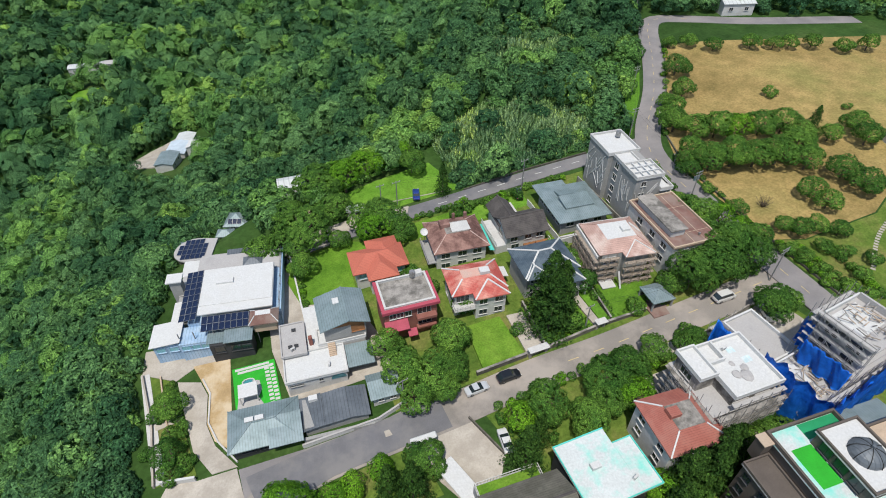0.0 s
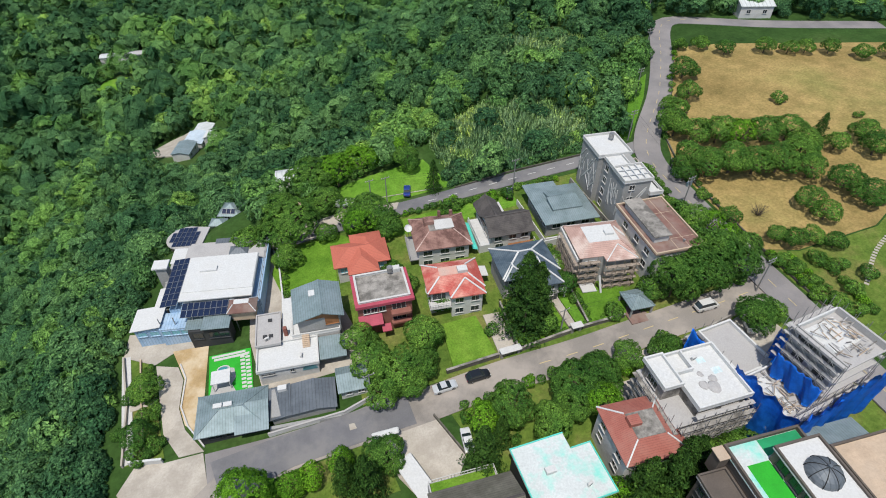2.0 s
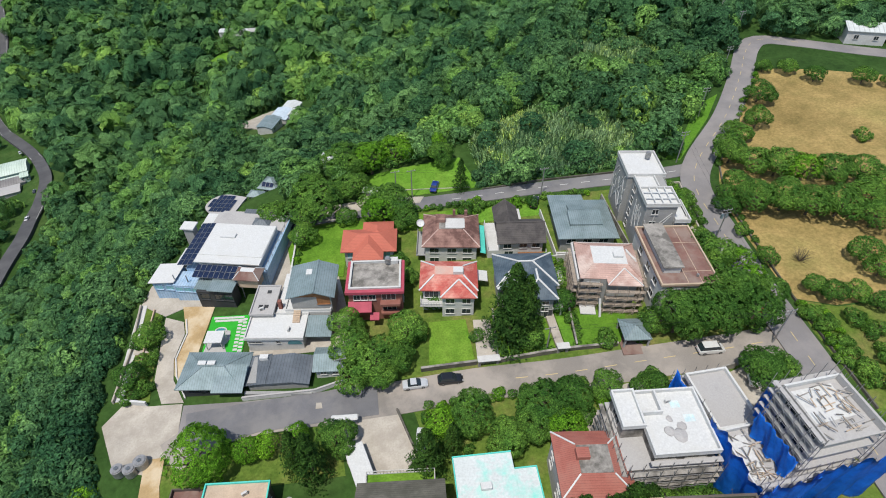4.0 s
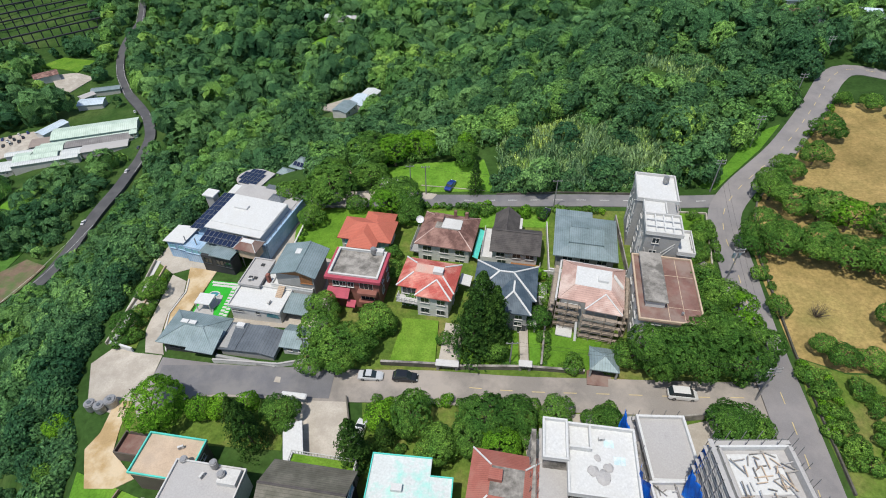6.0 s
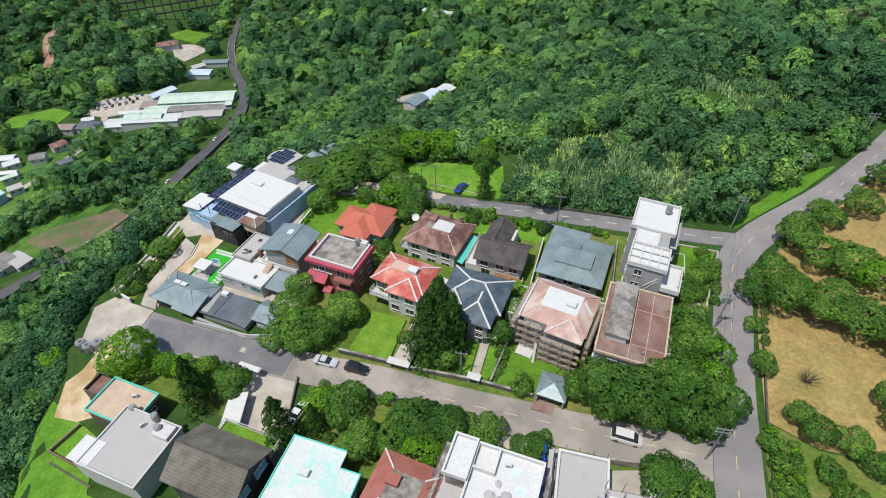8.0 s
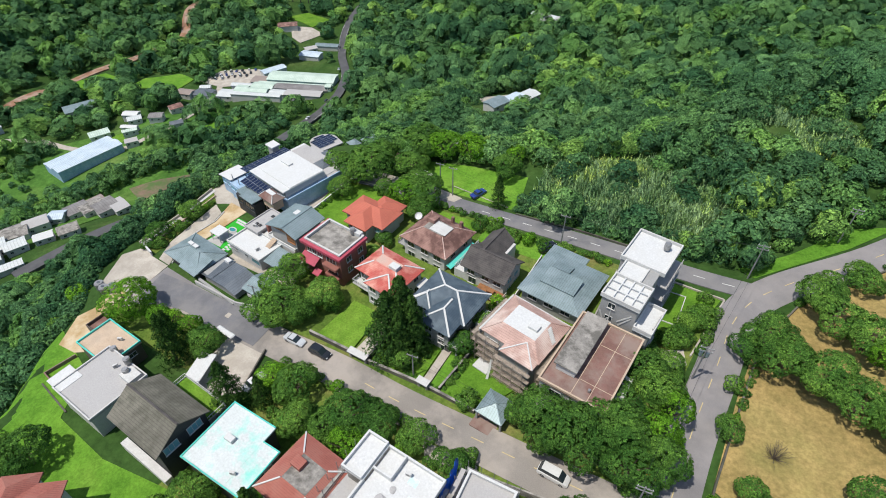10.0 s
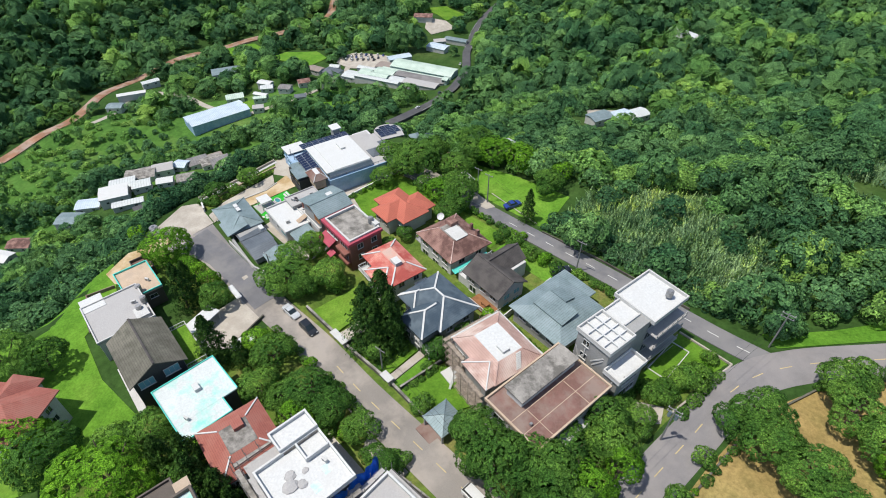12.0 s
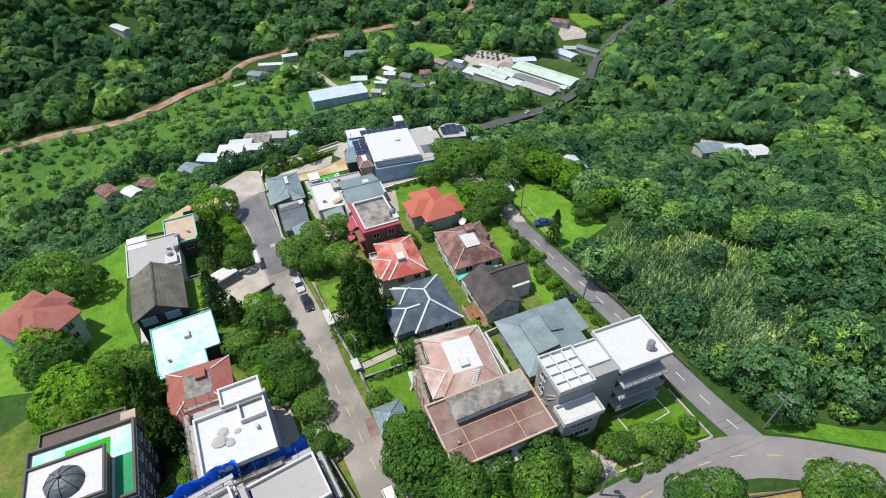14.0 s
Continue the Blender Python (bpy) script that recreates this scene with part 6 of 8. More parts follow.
patch("forecourt", [(-21.5, 55.5), (-18, 59.5), (-13.6, 57.4), (-7.4, 56), (-7.8, 47), (-12, 43.5), (-18, 46)], 0.1, M["concrete"], "cracked pale concrete forecourt", "pavement")
patch("drive", [(-12.8, 79), (-8.9, 76.5), (-8.4, 73), (-10.0, 67), (-9.6, 62), (-7.2, 56.2), (-11.3, 57.2), (-13.2, 63), (-13.0, 72)], 0.16, M["concrete"], "curving pale concrete driveway", "driveway")
patch("sand_yard", [(-9.4, 81), (-2.6, 79), (-5.8, 65.4), (-7.6, 60), (-9.5, 63), (-9.9, 67), (-8.2, 73), (-8.7, 76.6)], 0.12, M["sand"], "bare sandy building plot", "ground")
patch("drive_head", [(-18.5, 84.5), (-13, 79.4), (-9, 80.6), (-3, 79.0), (-4.5, 84), (-12, 88), (-17, 90)], 0.11, M["concrete"], "pale dusty concrete before the blue house", "pavement")
patch("street_patch", [(-6, 45.6), (6, 46.0), (16, 44.7), (27, 43.1), (27.6, 49.0), (16, 51.0), (4, 52.6), (-6.6, 53.6)], 0.2, M["asphalt_dark"], "darker resurfaced asphalt at the street's end", "road", 0.1)
patch("garden_lawn", [(-3, 76), (4.8, 74), (3.2, 64.4), (-4.8, 66.2)], 0.18, M["green_turf"], "bright green garden turf", "lawn")
patch("garden_paving", [(-3.4, 69.6), (-0.8, 71.8), (0.9, 70.8), (0.8, 68.6), (-0.2, 67.4), (0.2, 65.2), (-4.6, 66.2)], 0.26, M["grey_roof"], "grey paved sitting area", "paving")
gl = bpy.data.objects["garden_lawn"]
rnd = random.Random(3)
for i in range(36):
    k = i // 2
    if k < 8:          # two staggered rows along the top of the garden
        x, y = -2.2 + k * 0.78 + 0.3 * (i % 2), 75.2 - k * 0.2 - 0.85 * (i % 2)
    else:              # and down its east side
        x, y = 3.9 - (k - 8) * 0.13 - 1.05 * (i % 2), 73.0 - (k - 8) * 0.88 - 0.35 * (i % 2)
    st = part("stepping_stone", bx(-0.42, -0.27, 0, 0.42, 0.27, 0.1, 0.02), M["white_wall"], gl)
    st.matrix_basis = pose(x, y, gz(x, y) + 0.18, 0, 0, -12 + rnd.uniform(-5, 5))
pool = thing("garden_pool", pose(-1.0, 71.4, gz(-1.0, 71.4) + 0.2, 0, 0, -12), "small oval garden pool with pale kerb", "pool")
bm = bmesh.new()
solid(bm, [(1.0 * math.cos(radians(a)), 0.6 * math.sin(radians(a)), 0.12) for a in range(0, 360, 24)], 0.2)
part("water", bm, M["water"], pool)
for a in range(0, 360, 24):
    p, q = [(1.12 * math.cos(radians(v)), 0.72 * math.sin(radians(v)), 0.12) for v in (a, a + 24)]
    part("kerb", flat_bar(bmesh.new(), p, q, 0.22, 0.28), M["white_wall"], pool)
patch("courtyard", [(4.6, 62.5), (24.5, 59), (25, 64), (24, 80), (13, 98), (10, 98), (5, 76)], 0.1, M["concrete"], "pale concrete courtyard between the houses", "pavement")
patch("lawn", [(14, 84), (25, 78.6), (27, 88), (36, 92), (30, 97), (17, 98), (13.5, 92)], 0.18, M["lawn"], "overgrown garden lawn by the coral-roofed house", "lawn")
patch("back_lot", [(15.5, 100), (18, 105), (37, 103.6), (48, 100), (46, 97), (30, 98)], 0.2, M["concrete"], "pale gravel and concrete turning place", "pavement")
patch("site_ground", [(60, 33), (73, 31), (95, 34), (96, 12), (74, 12), (60, 16)], 0.1, M["concrete"], "rubble-strewn grey building site", "ground")
patch("terrace_bed", [(-20, 60), (-13.6, 58.5), (-13.8, 80), (-18, 84)], 0.1, M["yard"], "planted terrace beds beside the drive", "ground")


patch("terrace_path", [(-20.4, 60.2), (-18.4, 60), (-17.2, 84), (-18.8, 84.4)], 0.22, M["white_wall"], "pale concrete terrace path", "path", 1.2)
patch("terrace_path", [(-18.2, 70.6), (-13.4, 70.2), (-13.4, 71.4), (-18.2, 71.8)], 0.24, M["concrete"], "pale concrete terrace steps", "path", 1.0)
patch("street_apron", [(66, 36.6), (76, 35.4), (76, 33), (68, 33.4)], 0.16, M["concrete"], "pale rubble apron of the building site", "pavement")

patch("street_apron", [(-8, 46.4), (-7.2, 55.6), (4, 53.0), (16, 50.8), (24.5, 50.4), (24.5, 47.0), (6, 48.6), (-3, 47.6)], 0.09, M["asphalt"], "grey asphalt apron before the sheds", "pavement")
patch("pole_apron", [(98.6, 62.6), (103.2, 65.4), (102.4, 68.6), (97.6, 66.8)], 0.2, M["concrete"], "pale concrete apron beside the avenue", "pavement")
patch("valley_pasture", [(-350, -60), (-352, 20), (-352, 90), (-372, 150), (-345, 172), (-300, 250), (-262, 300), (-205, 300), (-175, 250), (-190, 165), (-215, 60), (-195, -60)], 0.35, M["rough"], "rough green scrub pasture in the valley", "pasture", 1.5, 8.0)


# ---- road markings, kerbs, walls ----
def dashes(line_pts, length, pitch, off, mat, label, start=0.0, end=1e9, dz=0.19):
    ln = smooth_line(line_pts, 1.0)
    s = np.concatenate([[0], np.cumsum(np.linalg.norm(np.diff(ln, axis=0), axis=1))])
    nrm = offsets(ln)
    t = start
    while t + length < min(s[-1], end):
        q = [np.array([np.interp(v, s, ln[:, k]) + off * np.interp(v, s, nrm[:, k]) for k in range(2)]) for v in (t, t + length)]
        a, b = ((*p, gz(*p) + dz) for p in q)
        ob = new("road_dash", mesh_from(flat_bar(bmesh.new(), a, b, 0.14, 0.02), "road_dash", mat))
        tagged(ob, label, "road marking", "road markings", "structure")
        t += pitch


dashes(AVENUE, 2.2, 5.4, 0.2, M["yellow"], "faded yellow centre dash", 8, 190, 0.2)
dashes(STREET, 2.2, 5.4, 0.3, M["yellow"], "faded yellow centre dash", 62, 118, 0.16)
dashes(BACK, 2.2, 5.4, 0.0, M["whitepaint"], "faded white centre dash", 3, 62, 0.22)
for vo in (-3.2, 3.2):
    dashes(VROAD, 24, 25, vo, M["whitepaint"], "white valley road edge line", 10, 700, 2.0)


def wall_line(pts, h, th, mat, label, name="garden_wall", category="wall", cap=None, base=-0.8, lift=0.0):
    """A wall along the plan in straight lengths, each with its own coping."""
    w = thing(name, pose(0, 0, 0), label, category)
    for (a, b) in zip(pts[:-1], pts[1:]):
        a, b = Vector((*a, 0)), Vector((*b, 0))
        n = max(1, int((b - a).length / 6))
        for i in range(n):
            p, q = a.lerp(b, i / n), a.lerp(b, (i + 1) / n)
            z0 = min(gz(p.x, p.y), gz(q.x, q.y))
            za, zb = gz(p.x, p.y) + h / 2 + base / 2 + lift, gz(q.x, q.y) + h / 2 + base / 2 + lift
            part("wall_section", flat_bar(bmesh.new(), (p.x, p.y, za), (q.x, q.y, zb), th, h - base), M[mat], w)
            if cap:
                part("coping", flat_bar(bmesh.new(), (p.x, p.y, gz(p.x, p.y) + h + lift + 0.05), (q.x, q.y, gz(q.x, q.y) + h + lift + 0.05), th + 0.1, 0.1), M[cap], w)
    return w


wall_line([(36, 49.6), (46.2, 48.0)], 1.1, 0.35, "stone", "dark stone retaining wall with pale coping", cap="old_concrete")
wall_line([(50.2, 47.2), (61, 46.0)], 1.0, 0.35, "stone", "dark stone retaining wall with pale coping", cap="old_concrete")
wall_line([(63, 45.8), (72.2, 44.0)], 0.9, 0.35, "stone", "dark stone retaining wall with pale coping", cap="old_concrete")
wall_line([(50.0, 47.6), (52.6, 58.6)], 1.5, 0.25, "stone", "dark garden boundary wall", cap="old_concrete")
wall_line([(64.9, 46), (67.4, 56.0)], 1.0, 0.25, "stone", "low garden boundary wall", cap="old_concrete")
wall_line([(73, 33.8), (89, 33.6)], 1.6, 0.25, "old_concrete", "stained concrete site wall")
wall_line([(67.6, 68.6), (85.5, 64.8)], 1.9, 0.25, "white_wall", "white rendered boundary wall")
wall_line([(70.2, 68.0), (72.5, 84.0)], 1.6, 0.22, "white_wall", "white rendered boundary wall")
wall_line([(85.8, 66), (88, 84)], 1.8, 0.25, "old_concrete", "grey concrete boundary wall")
wall_line([(105.2, 20), (107.2, 34), (108.9, 45), (111.8, 60), (114.6, 74), (121, 86.2), (137, 101.6), (158, 123)], 0.55, 0.3, "stone", "low stone kerb wall along the avenue", cap=None, base=-0.4)
wall_line([(98.6, 85.6), (108.4, 83.4), (103.6, 67.6)], 0.4, 0.3, "concrete", "pale kerb round the corner lawn", base=-0.3)
wall_line([(97.2, 74.6), (98.3, 82.6), (101.6, 82.0), (100.6, 74.0), (97.2, 74.6)], 0.2, 0.16, "white_wall", "pale concrete kerb in the lawn", base=-0.1, lift=0.1)
wall_line([(3.5, 53.4), (16.6, 51.0), (22.6, 51.6)], 1.0, 0.25, "white_wall", "white street-side wall", cap="grey_roof")
wall_line([(-19, 59.8), (-13.8, 57.6)], 1.2, 0.3, "white_wall", "pale blue-white parapet wall", cap="white")
wall_line([(-8.4, 77), (-7.9, 73), (-9.6, 67), (-9.0, 62.4), (-7.0, 57)], 0.35, 0.25, "white_wall", "low pale kerb wall of the drive", base=-0.3)
wall_line([(-20.2, 60), (-18.6, 72), (-18.4, 84)], 0.9, 0.3, "concrete", "pale terrace wall", base=-1.5)
wall_line([(-16.6, 62), (-16.0, 74), (-15.4, 82)], 0.6, 0.25, "tan", "low tan terrace wall", base=-1.0)
wall_line([(13.0, 78.4), (16.6, 99)], 0.8, 0.25, "white_wall", "white boundary wall beside the blue house", cap="white")
wall_line([(62.6, 97.6), (78, 95.9), (98, 92.2)], 0.5, 0.25, "stone", "low mossy kerb of the back road", base=-0.4)
wall_line([(-5.1, 29.1), (-7.2, 23.7), (4.6, 20.6)], 0.9, 0.2, "brown_tile", "rusty brown garden fence on the lawn")
wall_line([(-6.0, 22.0), (4.0, 19.2)], 0.25, 0.3, "stone", "low dark kerb on the lawn", base=-0.2)
wall_line([(31.8, 34), (30.2, 43)], 0.8, 0.25, "stone", "low stone wall of the parking yard", base=-0.3)
wall_line([(44, 104.4), (60, 99.6)], 0.12, 0.2, "concrete", "flush kerb of the meadow", base=-0.2, lift=0.12)


def gate(x, y, yaw, w, label):
    g_ = thing("gate", pose(x, y, gz(x, y), 0, 0, yaw), label, "gate")
    for sx in (-w / 2, w / 2):
        part("gate_post", bx(sx - 0.25, -0.25, -0.5, sx + 0.25, 0.25, 1.8, 0.03), M["old_concrete"], g_)
    part("gate_roof", bx(-w / 2 - 0.4, -0.7, 1.8, w / 2 + 0.4, 0.7, 2.0, 0.04), M["white_wall"], g_)
    for i in range(int(w / 0.25) - 1):
        part("gate_bar", bx(-w / 2 + 0.3 + i * 0.25, -0.03, 0.1, -w / 2 + 0.35 + i * 0.25, 0.03, 1.6), M["steel"], g_)
    return g_


gate(48.2, 47.3, -8, 3.4, "white-roofed garden gate between concrete posts")
gate(62.0, 45.8, -9, 1.6, "small white-roofed garden gate")
c = thing("gate_shelter", pose(21.2, 42.9, gz(21.2, 42.9), 0, 0, -10), "long white canopy over a yard gate", "canopy")
part("roof", bx(-2.3, -0.6, 2.2, 2.3, 0.6, 2.6, 0.2), M["white"], c)
for sx in (-2.0, 0, 2.0):
    part("post", bx(sx - 0.08, -0.08, -0.3, sx + 0.08, 0.08, 2.4), M["steel"], c)
c = thing("carport", pose(22.6, 33.4, gz(22.6, 33.4), 0, 0, -80), "white corrugated carport roof in the yard", "carport")
part("roof", bx(-4.2, -1.6, 2.4, 4.2, 1.6, 2.6, 0.05), M["white"], c)
for sx in (-3.8, 3.8):
    for sy in (-1.4, 1.4):
        part("post", bx(sx - 0.07, sy - 0.07, -0.3, sx + 0.07, sy + 0.07, 2.4), M["steel"], c)
mh = tagged(new("manhole", mesh_from(bx(-0.6, -0.6, 0, 0.6, 0.6, 0.03, 0.01), "manhole", M["concrete"])), "pale square manhole cover in the street", "manhole", kind="structure")
mh.matrix_basis = pose(17, 48, gz(17, 48) + 0.21, 0, 0, -10)
c = house(24.4, 110.6, -15, "small pale concrete hut with flat roof by the turning place", name="shed", category="shed")
walls(c, -1.3, -1.2, 1.3, 1.2, 2.2, "grey_wall")
pbox(c, "roof", "tan", -1.5, -1.4, 2.2, 1.5, 1.4, 2.4)
window(c, "f", (-1.3, -1.2, 1.3, 1.2), 0.0, 1.3, 1.0, 0.8)
c = house(35.6, 104.6, -20, "white cabin with pale sheet roof beside the meadow", name="cabin", category="cabin")
walls(c, -2.0, -1.1, 2.0, 1.1, 2.1, "white_wall")
pbox(c, "roof", "white", -2.3, -1.4, 2.1, 2.3, 1.4, 2.3)
window(c, "f", (-2.0, -1.1, 2.0, 1.1), 0.6, 1.3, 1.2, 0.8)
pbox(c, "step", "concrete", -1.6, -1.9, -0.4, -0.4, -1.1, 0.2)
c = house(100.0, 42.4, 10, "yellow steel road barrier box under the trees", name="barrier", category="barrier")
pbox(c, "panel", "yellow_steel", -0.9, -0.15, 0.5, 0.9, 0.15, 1.7)
for sx in (-0.7, 0.7):
    pbox(c, "leg", "yellow_steel", sx - 0.08, -0.3, -0.2, sx + 0.08, 0.3, 0.5, bev=0.0)
# water tanks on the west corner
for i, (x, y, r) in enumerate(((-16.6, 45.2, 1.0), (-14.6, 44.6, 1.0), (-13.0, 45.6, 1.1))):
    bm = bmesh.new()
    bmesh.ops.create_cone(bm, cap_ends=True, segments=18, radius1=r, radius2=r, depth=2.0)
    bmesh.ops.bevel(bm, geom=[e for e in bm.edges if abs(e.verts[0].co.z - e.verts[1].co.z) < 0.01], offset=0.18, segments=2, affect="EDGES")
    bmesh.ops.translate(bm, vec=(0, 0, 1.0), verts=bm.verts)
    tk = thing("water_tank", pose(x, y, gz(x, y)), "steel cylindrical water tank on the ground", "water tank", "water tanks")
    part("tank", bm, M["steel"], tk, smooth=False)
    part("lid", bar(bmesh.new(), (0, 0, 2.0), (0, 0, 2.12), 0.35, 12), M["dark_metal"], tk)


# ---- cars ----
PAINT = {}
def paint(name, col):
    if name not in PAINT:
        m, nt, b = nodes_of("car_paint_" + name)
        b.inputs["Base Color"].default_value = (*col, 1)
        b.inputs["Roughness"].default_value, b.inputs["Coat Weight"].default_value, b.inputs["Metallic"].default_value = 0.3, 0.6, 0.2
        n = noise_tex(nt, 3.0)
        link(nt, ramp(nt, n.outputs[0], [(0.3, tuple(c * 0.9 for c in col)), (0.7, col)]).outputs[0], b.inputs["Base Color"])
        PAINT[name] = m
    return PAINT[name]


def car(x, y, yaw, col, rgb, kind, label, lift=0.15):
    L, W, H, hood, boot = {"sedan": (4.6, 1.78, 1.45, 1.25, 0.95), "suv": (4.6, 1.85, 1.68, 1.15, 0.25), "van": (4.9, 1.85, 1.95, 0.75, 0.1)}[kind]
    c = thing("car", pose(x, y, gz(x, y) + lift, 0, 0, yaw), label, "car", "parked cars")
    pm = paint(col, rgb)
    belt = 0.9 if kind != "van" else 1.05
    def loft(sections, mat, name):
        bm = bmesh.new()
        rings = []
        for (xx, w, z0, z1) in sections:
            rings.append([bm.verts.new(p) for p in ((xx, -w / 2, z0), (xx, w / 2, z0), (xx, w / 2, (z0 + z1) / 2), (xx, w / 2 * 0.93, z1), (xx, -w / 2 * 0.93, z1), (xx, -w / 2, (z0 + z1) / 2))])
        for a, b in zip(rings[:-1], rings[1:]):
            for i in range(6):
                bm.faces.new((a[i], a[(i + 1) % 6], b[(i + 1) % 6], b[i]))
        bm.faces.new(rings[0][::-1]), bm.faces.new(rings[-1])
        bmesh.ops.bevel(bm, geom=bm.edges[:], offset=0.04, segments=1, affect="EDGES")
        return part(name, bm, mat, c)
    l2 = L / 2
    body = loft([(-l2, W * 0.86, 0.38, belt * 0.85), (-l2 + 0.25, W, 0.25, belt * 0.97), (-l2 + boot + 0.3, W, 0.22, belt), (l2 - hood, W, 0.22, belt), (l2 - 0.35, W * 0.97, 0.25, belt * 0.86), (l2, W * 0.82, 0.36, belt * 0.66)], pm, "body")
    cab = loft([(-l2 + boot, W * 0.84, belt - 0.02, belt + 0.03), (-l2 + boot + 0.45, W * 0.84, belt - 0.02, H - 0.1), (0.1, W * 0.84, belt - 0.02, H - 0.06), (l2 - hood - 0.75, W * 0.84, belt - 0.02, H - 0.1), (l2 - hood, W * 0.84, belt - 0.02, belt + 0.03)], M["glass"], "glazing")
    part("roof", bx(-l2 + boot + 0.5, -W * 0.39, H - 0.09, l2 - hood - 0.8, W * 0.39, H - 0.02, 0.03), pm, c)
    for sx in (-1, 1):
        for sy in (-1, 1):
            px, py = sx * L * 0.3, sy * (W / 2 - 0.08)
            wh = part("wheel", bar(bmesh.new(), (px, py - 0.1, 0.32), (px, py + 0.1, 0.32), 0.32, 14), M["rubber"], c)
            part("rim", bar(bmesh.new(), (px, py - 0.11, 0.32), (px, py + 0.11, 0.32), 0.19, 10), M["steel"], wh)
        part("headlight", bx(l2 - 0.22, sx * W * 0.32 - 0.15, 0.55, l2 - 0.02, sx * W * 0.32 + 0.15, 0.68, 0.03), M["white"], c)
        part("tail_light", bx(-l2 - 0.01, sx * W * 0.34 - 0.12, 0.6, -l2 + 0.1, sx * W * 0.34 + 0.12, 0.75, 0.02), M["pink_trim"], c)
    return c


car(34.3, 46.9, -6, "silver", (0.55, 0.57, 0.58), "sedan", "silver-white sedan parked beside the street wall")
car(40.6, 46.0, -8, "black", (0.015, 0.017, 0.02), "suv", "black sport utility car parked on the street")
car(87.0, 37.9, -9, "white", (0.7, 0.7, 0.68), "van", "white minivan parked under the trees", 0.2)
car(51.4, 102.4, 65, "blue", (0.02, 0.05, 0.25), "sedan", "dark blue car parked on the meadow edge", 0.25)
car(18.6, 100.8, 20, "grey", (0.4, 0.42, 0.42), "van", "grey van parked in the turning place", 0.25)
car(33.0, 36.0, 75, "white", (0.7, 0.7, 0.68), "sedan", "white car parked in the yard by the conifers", 0.2)
car(72.8, 87.8, 60, "navy", (0.02, 0.025, 0.04), "sedan", "dark car parked behind the grey-roofed house", 0.2)
car(90.4, 30.8, 60, "white", (0.7, 0.7, 0.68), "sedan", "white car parked at the building site", 0.2)
car(15.0, 98.0, -75, "black", (0.015, 0.017, 0.02), "sedan", "black car parked by the blue house", 0.25)


# ---- poles and cables ----
def pole(x, y, hgt=8.5, arms=1, transformer=False):
    p = thing("utility_pole", pose(x, y, gz(x, y)), "grey concrete utility pole with crossarms and insulators", "utility pole", "utility poles")
    bm = bmesh.new()
    bmesh.ops.create_cone(bm, cap_ends=True, segments=10, radius1=0.17, radius2=0.1, depth=hgt + 0.6)
    bmesh.ops.translate(bm, vec=(0, 0, hgt / 2 - 0.3), verts=bm.verts)
    part("shaft", bm, M["metal_pole"], p)
    for k in range(arms):
        a = part("crossarm", bx(-1.1, -0.06, hgt - 0.4 - k * 0.8, 1.1, 0.06, hgt - 0.28 - k * 0.8), M["metal_pole"], p)
        for sx in (-0.95, 0, 0.95):
            part("insulator", bar(bmesh.new(), (sx, 0, hgt - 0.28 - k * 0.8), (sx, 0, hgt - 0.02 - k * 0.8), 0.06, 6), M["white_wall"], a)
    if transformer:
        for sx in (-0.5, 0.5):
            part("transformer", bar(bmesh.new(), (sx, 0.3, hgt - 2.6), (sx, 0.3, hgt - 1.6), 0.3, 10), M["slate_metal"], p)
    return (x, y, gz(x, y) + hgt - 0.3)


def cable(a, b, sag=0.6, r=0.018):
    a, b = Vector(a), Vector(b)
    pts = [a.lerp(b, i / 10) - Vector((0, 0, sag * 4 * (i / 10) * (1 - i / 10))) for i in range(11)]
    bm = bmesh.new()
    side = (b - a).cross(Vector((0, 0, 1))).normalized() * r
    up = Vector((0, 0, r))
    rings = [[bm.verts.new(p + o) for o in (side, up, -side, -up)] for p in pts]
    for p, q in zip(rings[:-1], rings[1:]):
        for i in range(4):
            bm.faces.new((p[i], p[(i + 1) % 4], q[(i + 1) % 4], q[i]))
    ob = new("cable", mesh_from(bm, "cable", M["rubber"]))
    tagged(ob, "thin black overhead cable between poles", "cable", "overhead cables")


PO = [pole(98.4, 36.2, 9, 2), pole(104.2, 62.6, 9, 2, True), pole(112.3, 91.2, 9, 2), pole(75.2, 90.0), pole(45.2, 100.6), pole(41.4, 101.6), pole(59.5, 47.2, 6.5), pole(129, 108, 9, 2), pole(149, 127, 9, 2), pole(22.0, 51.8, 7), pole(113.5, 76.0, 3.0), pole(168, 148, 9, 2)]
for i, j in ((0, 1), (1, 2), (2, 7), (7, 8), (8, 11), (2, 3), (3, 4), (4, 5), (0, 6)):
    for off in (-0.9, 0.9):
        a, b = PO[i], PO[j]
        cable((a[0] + off * 0.7, a[1] + off * 0.3, a[2]), (b[0] + off * 0.7, b[1] + off * 0.3, b[2]))


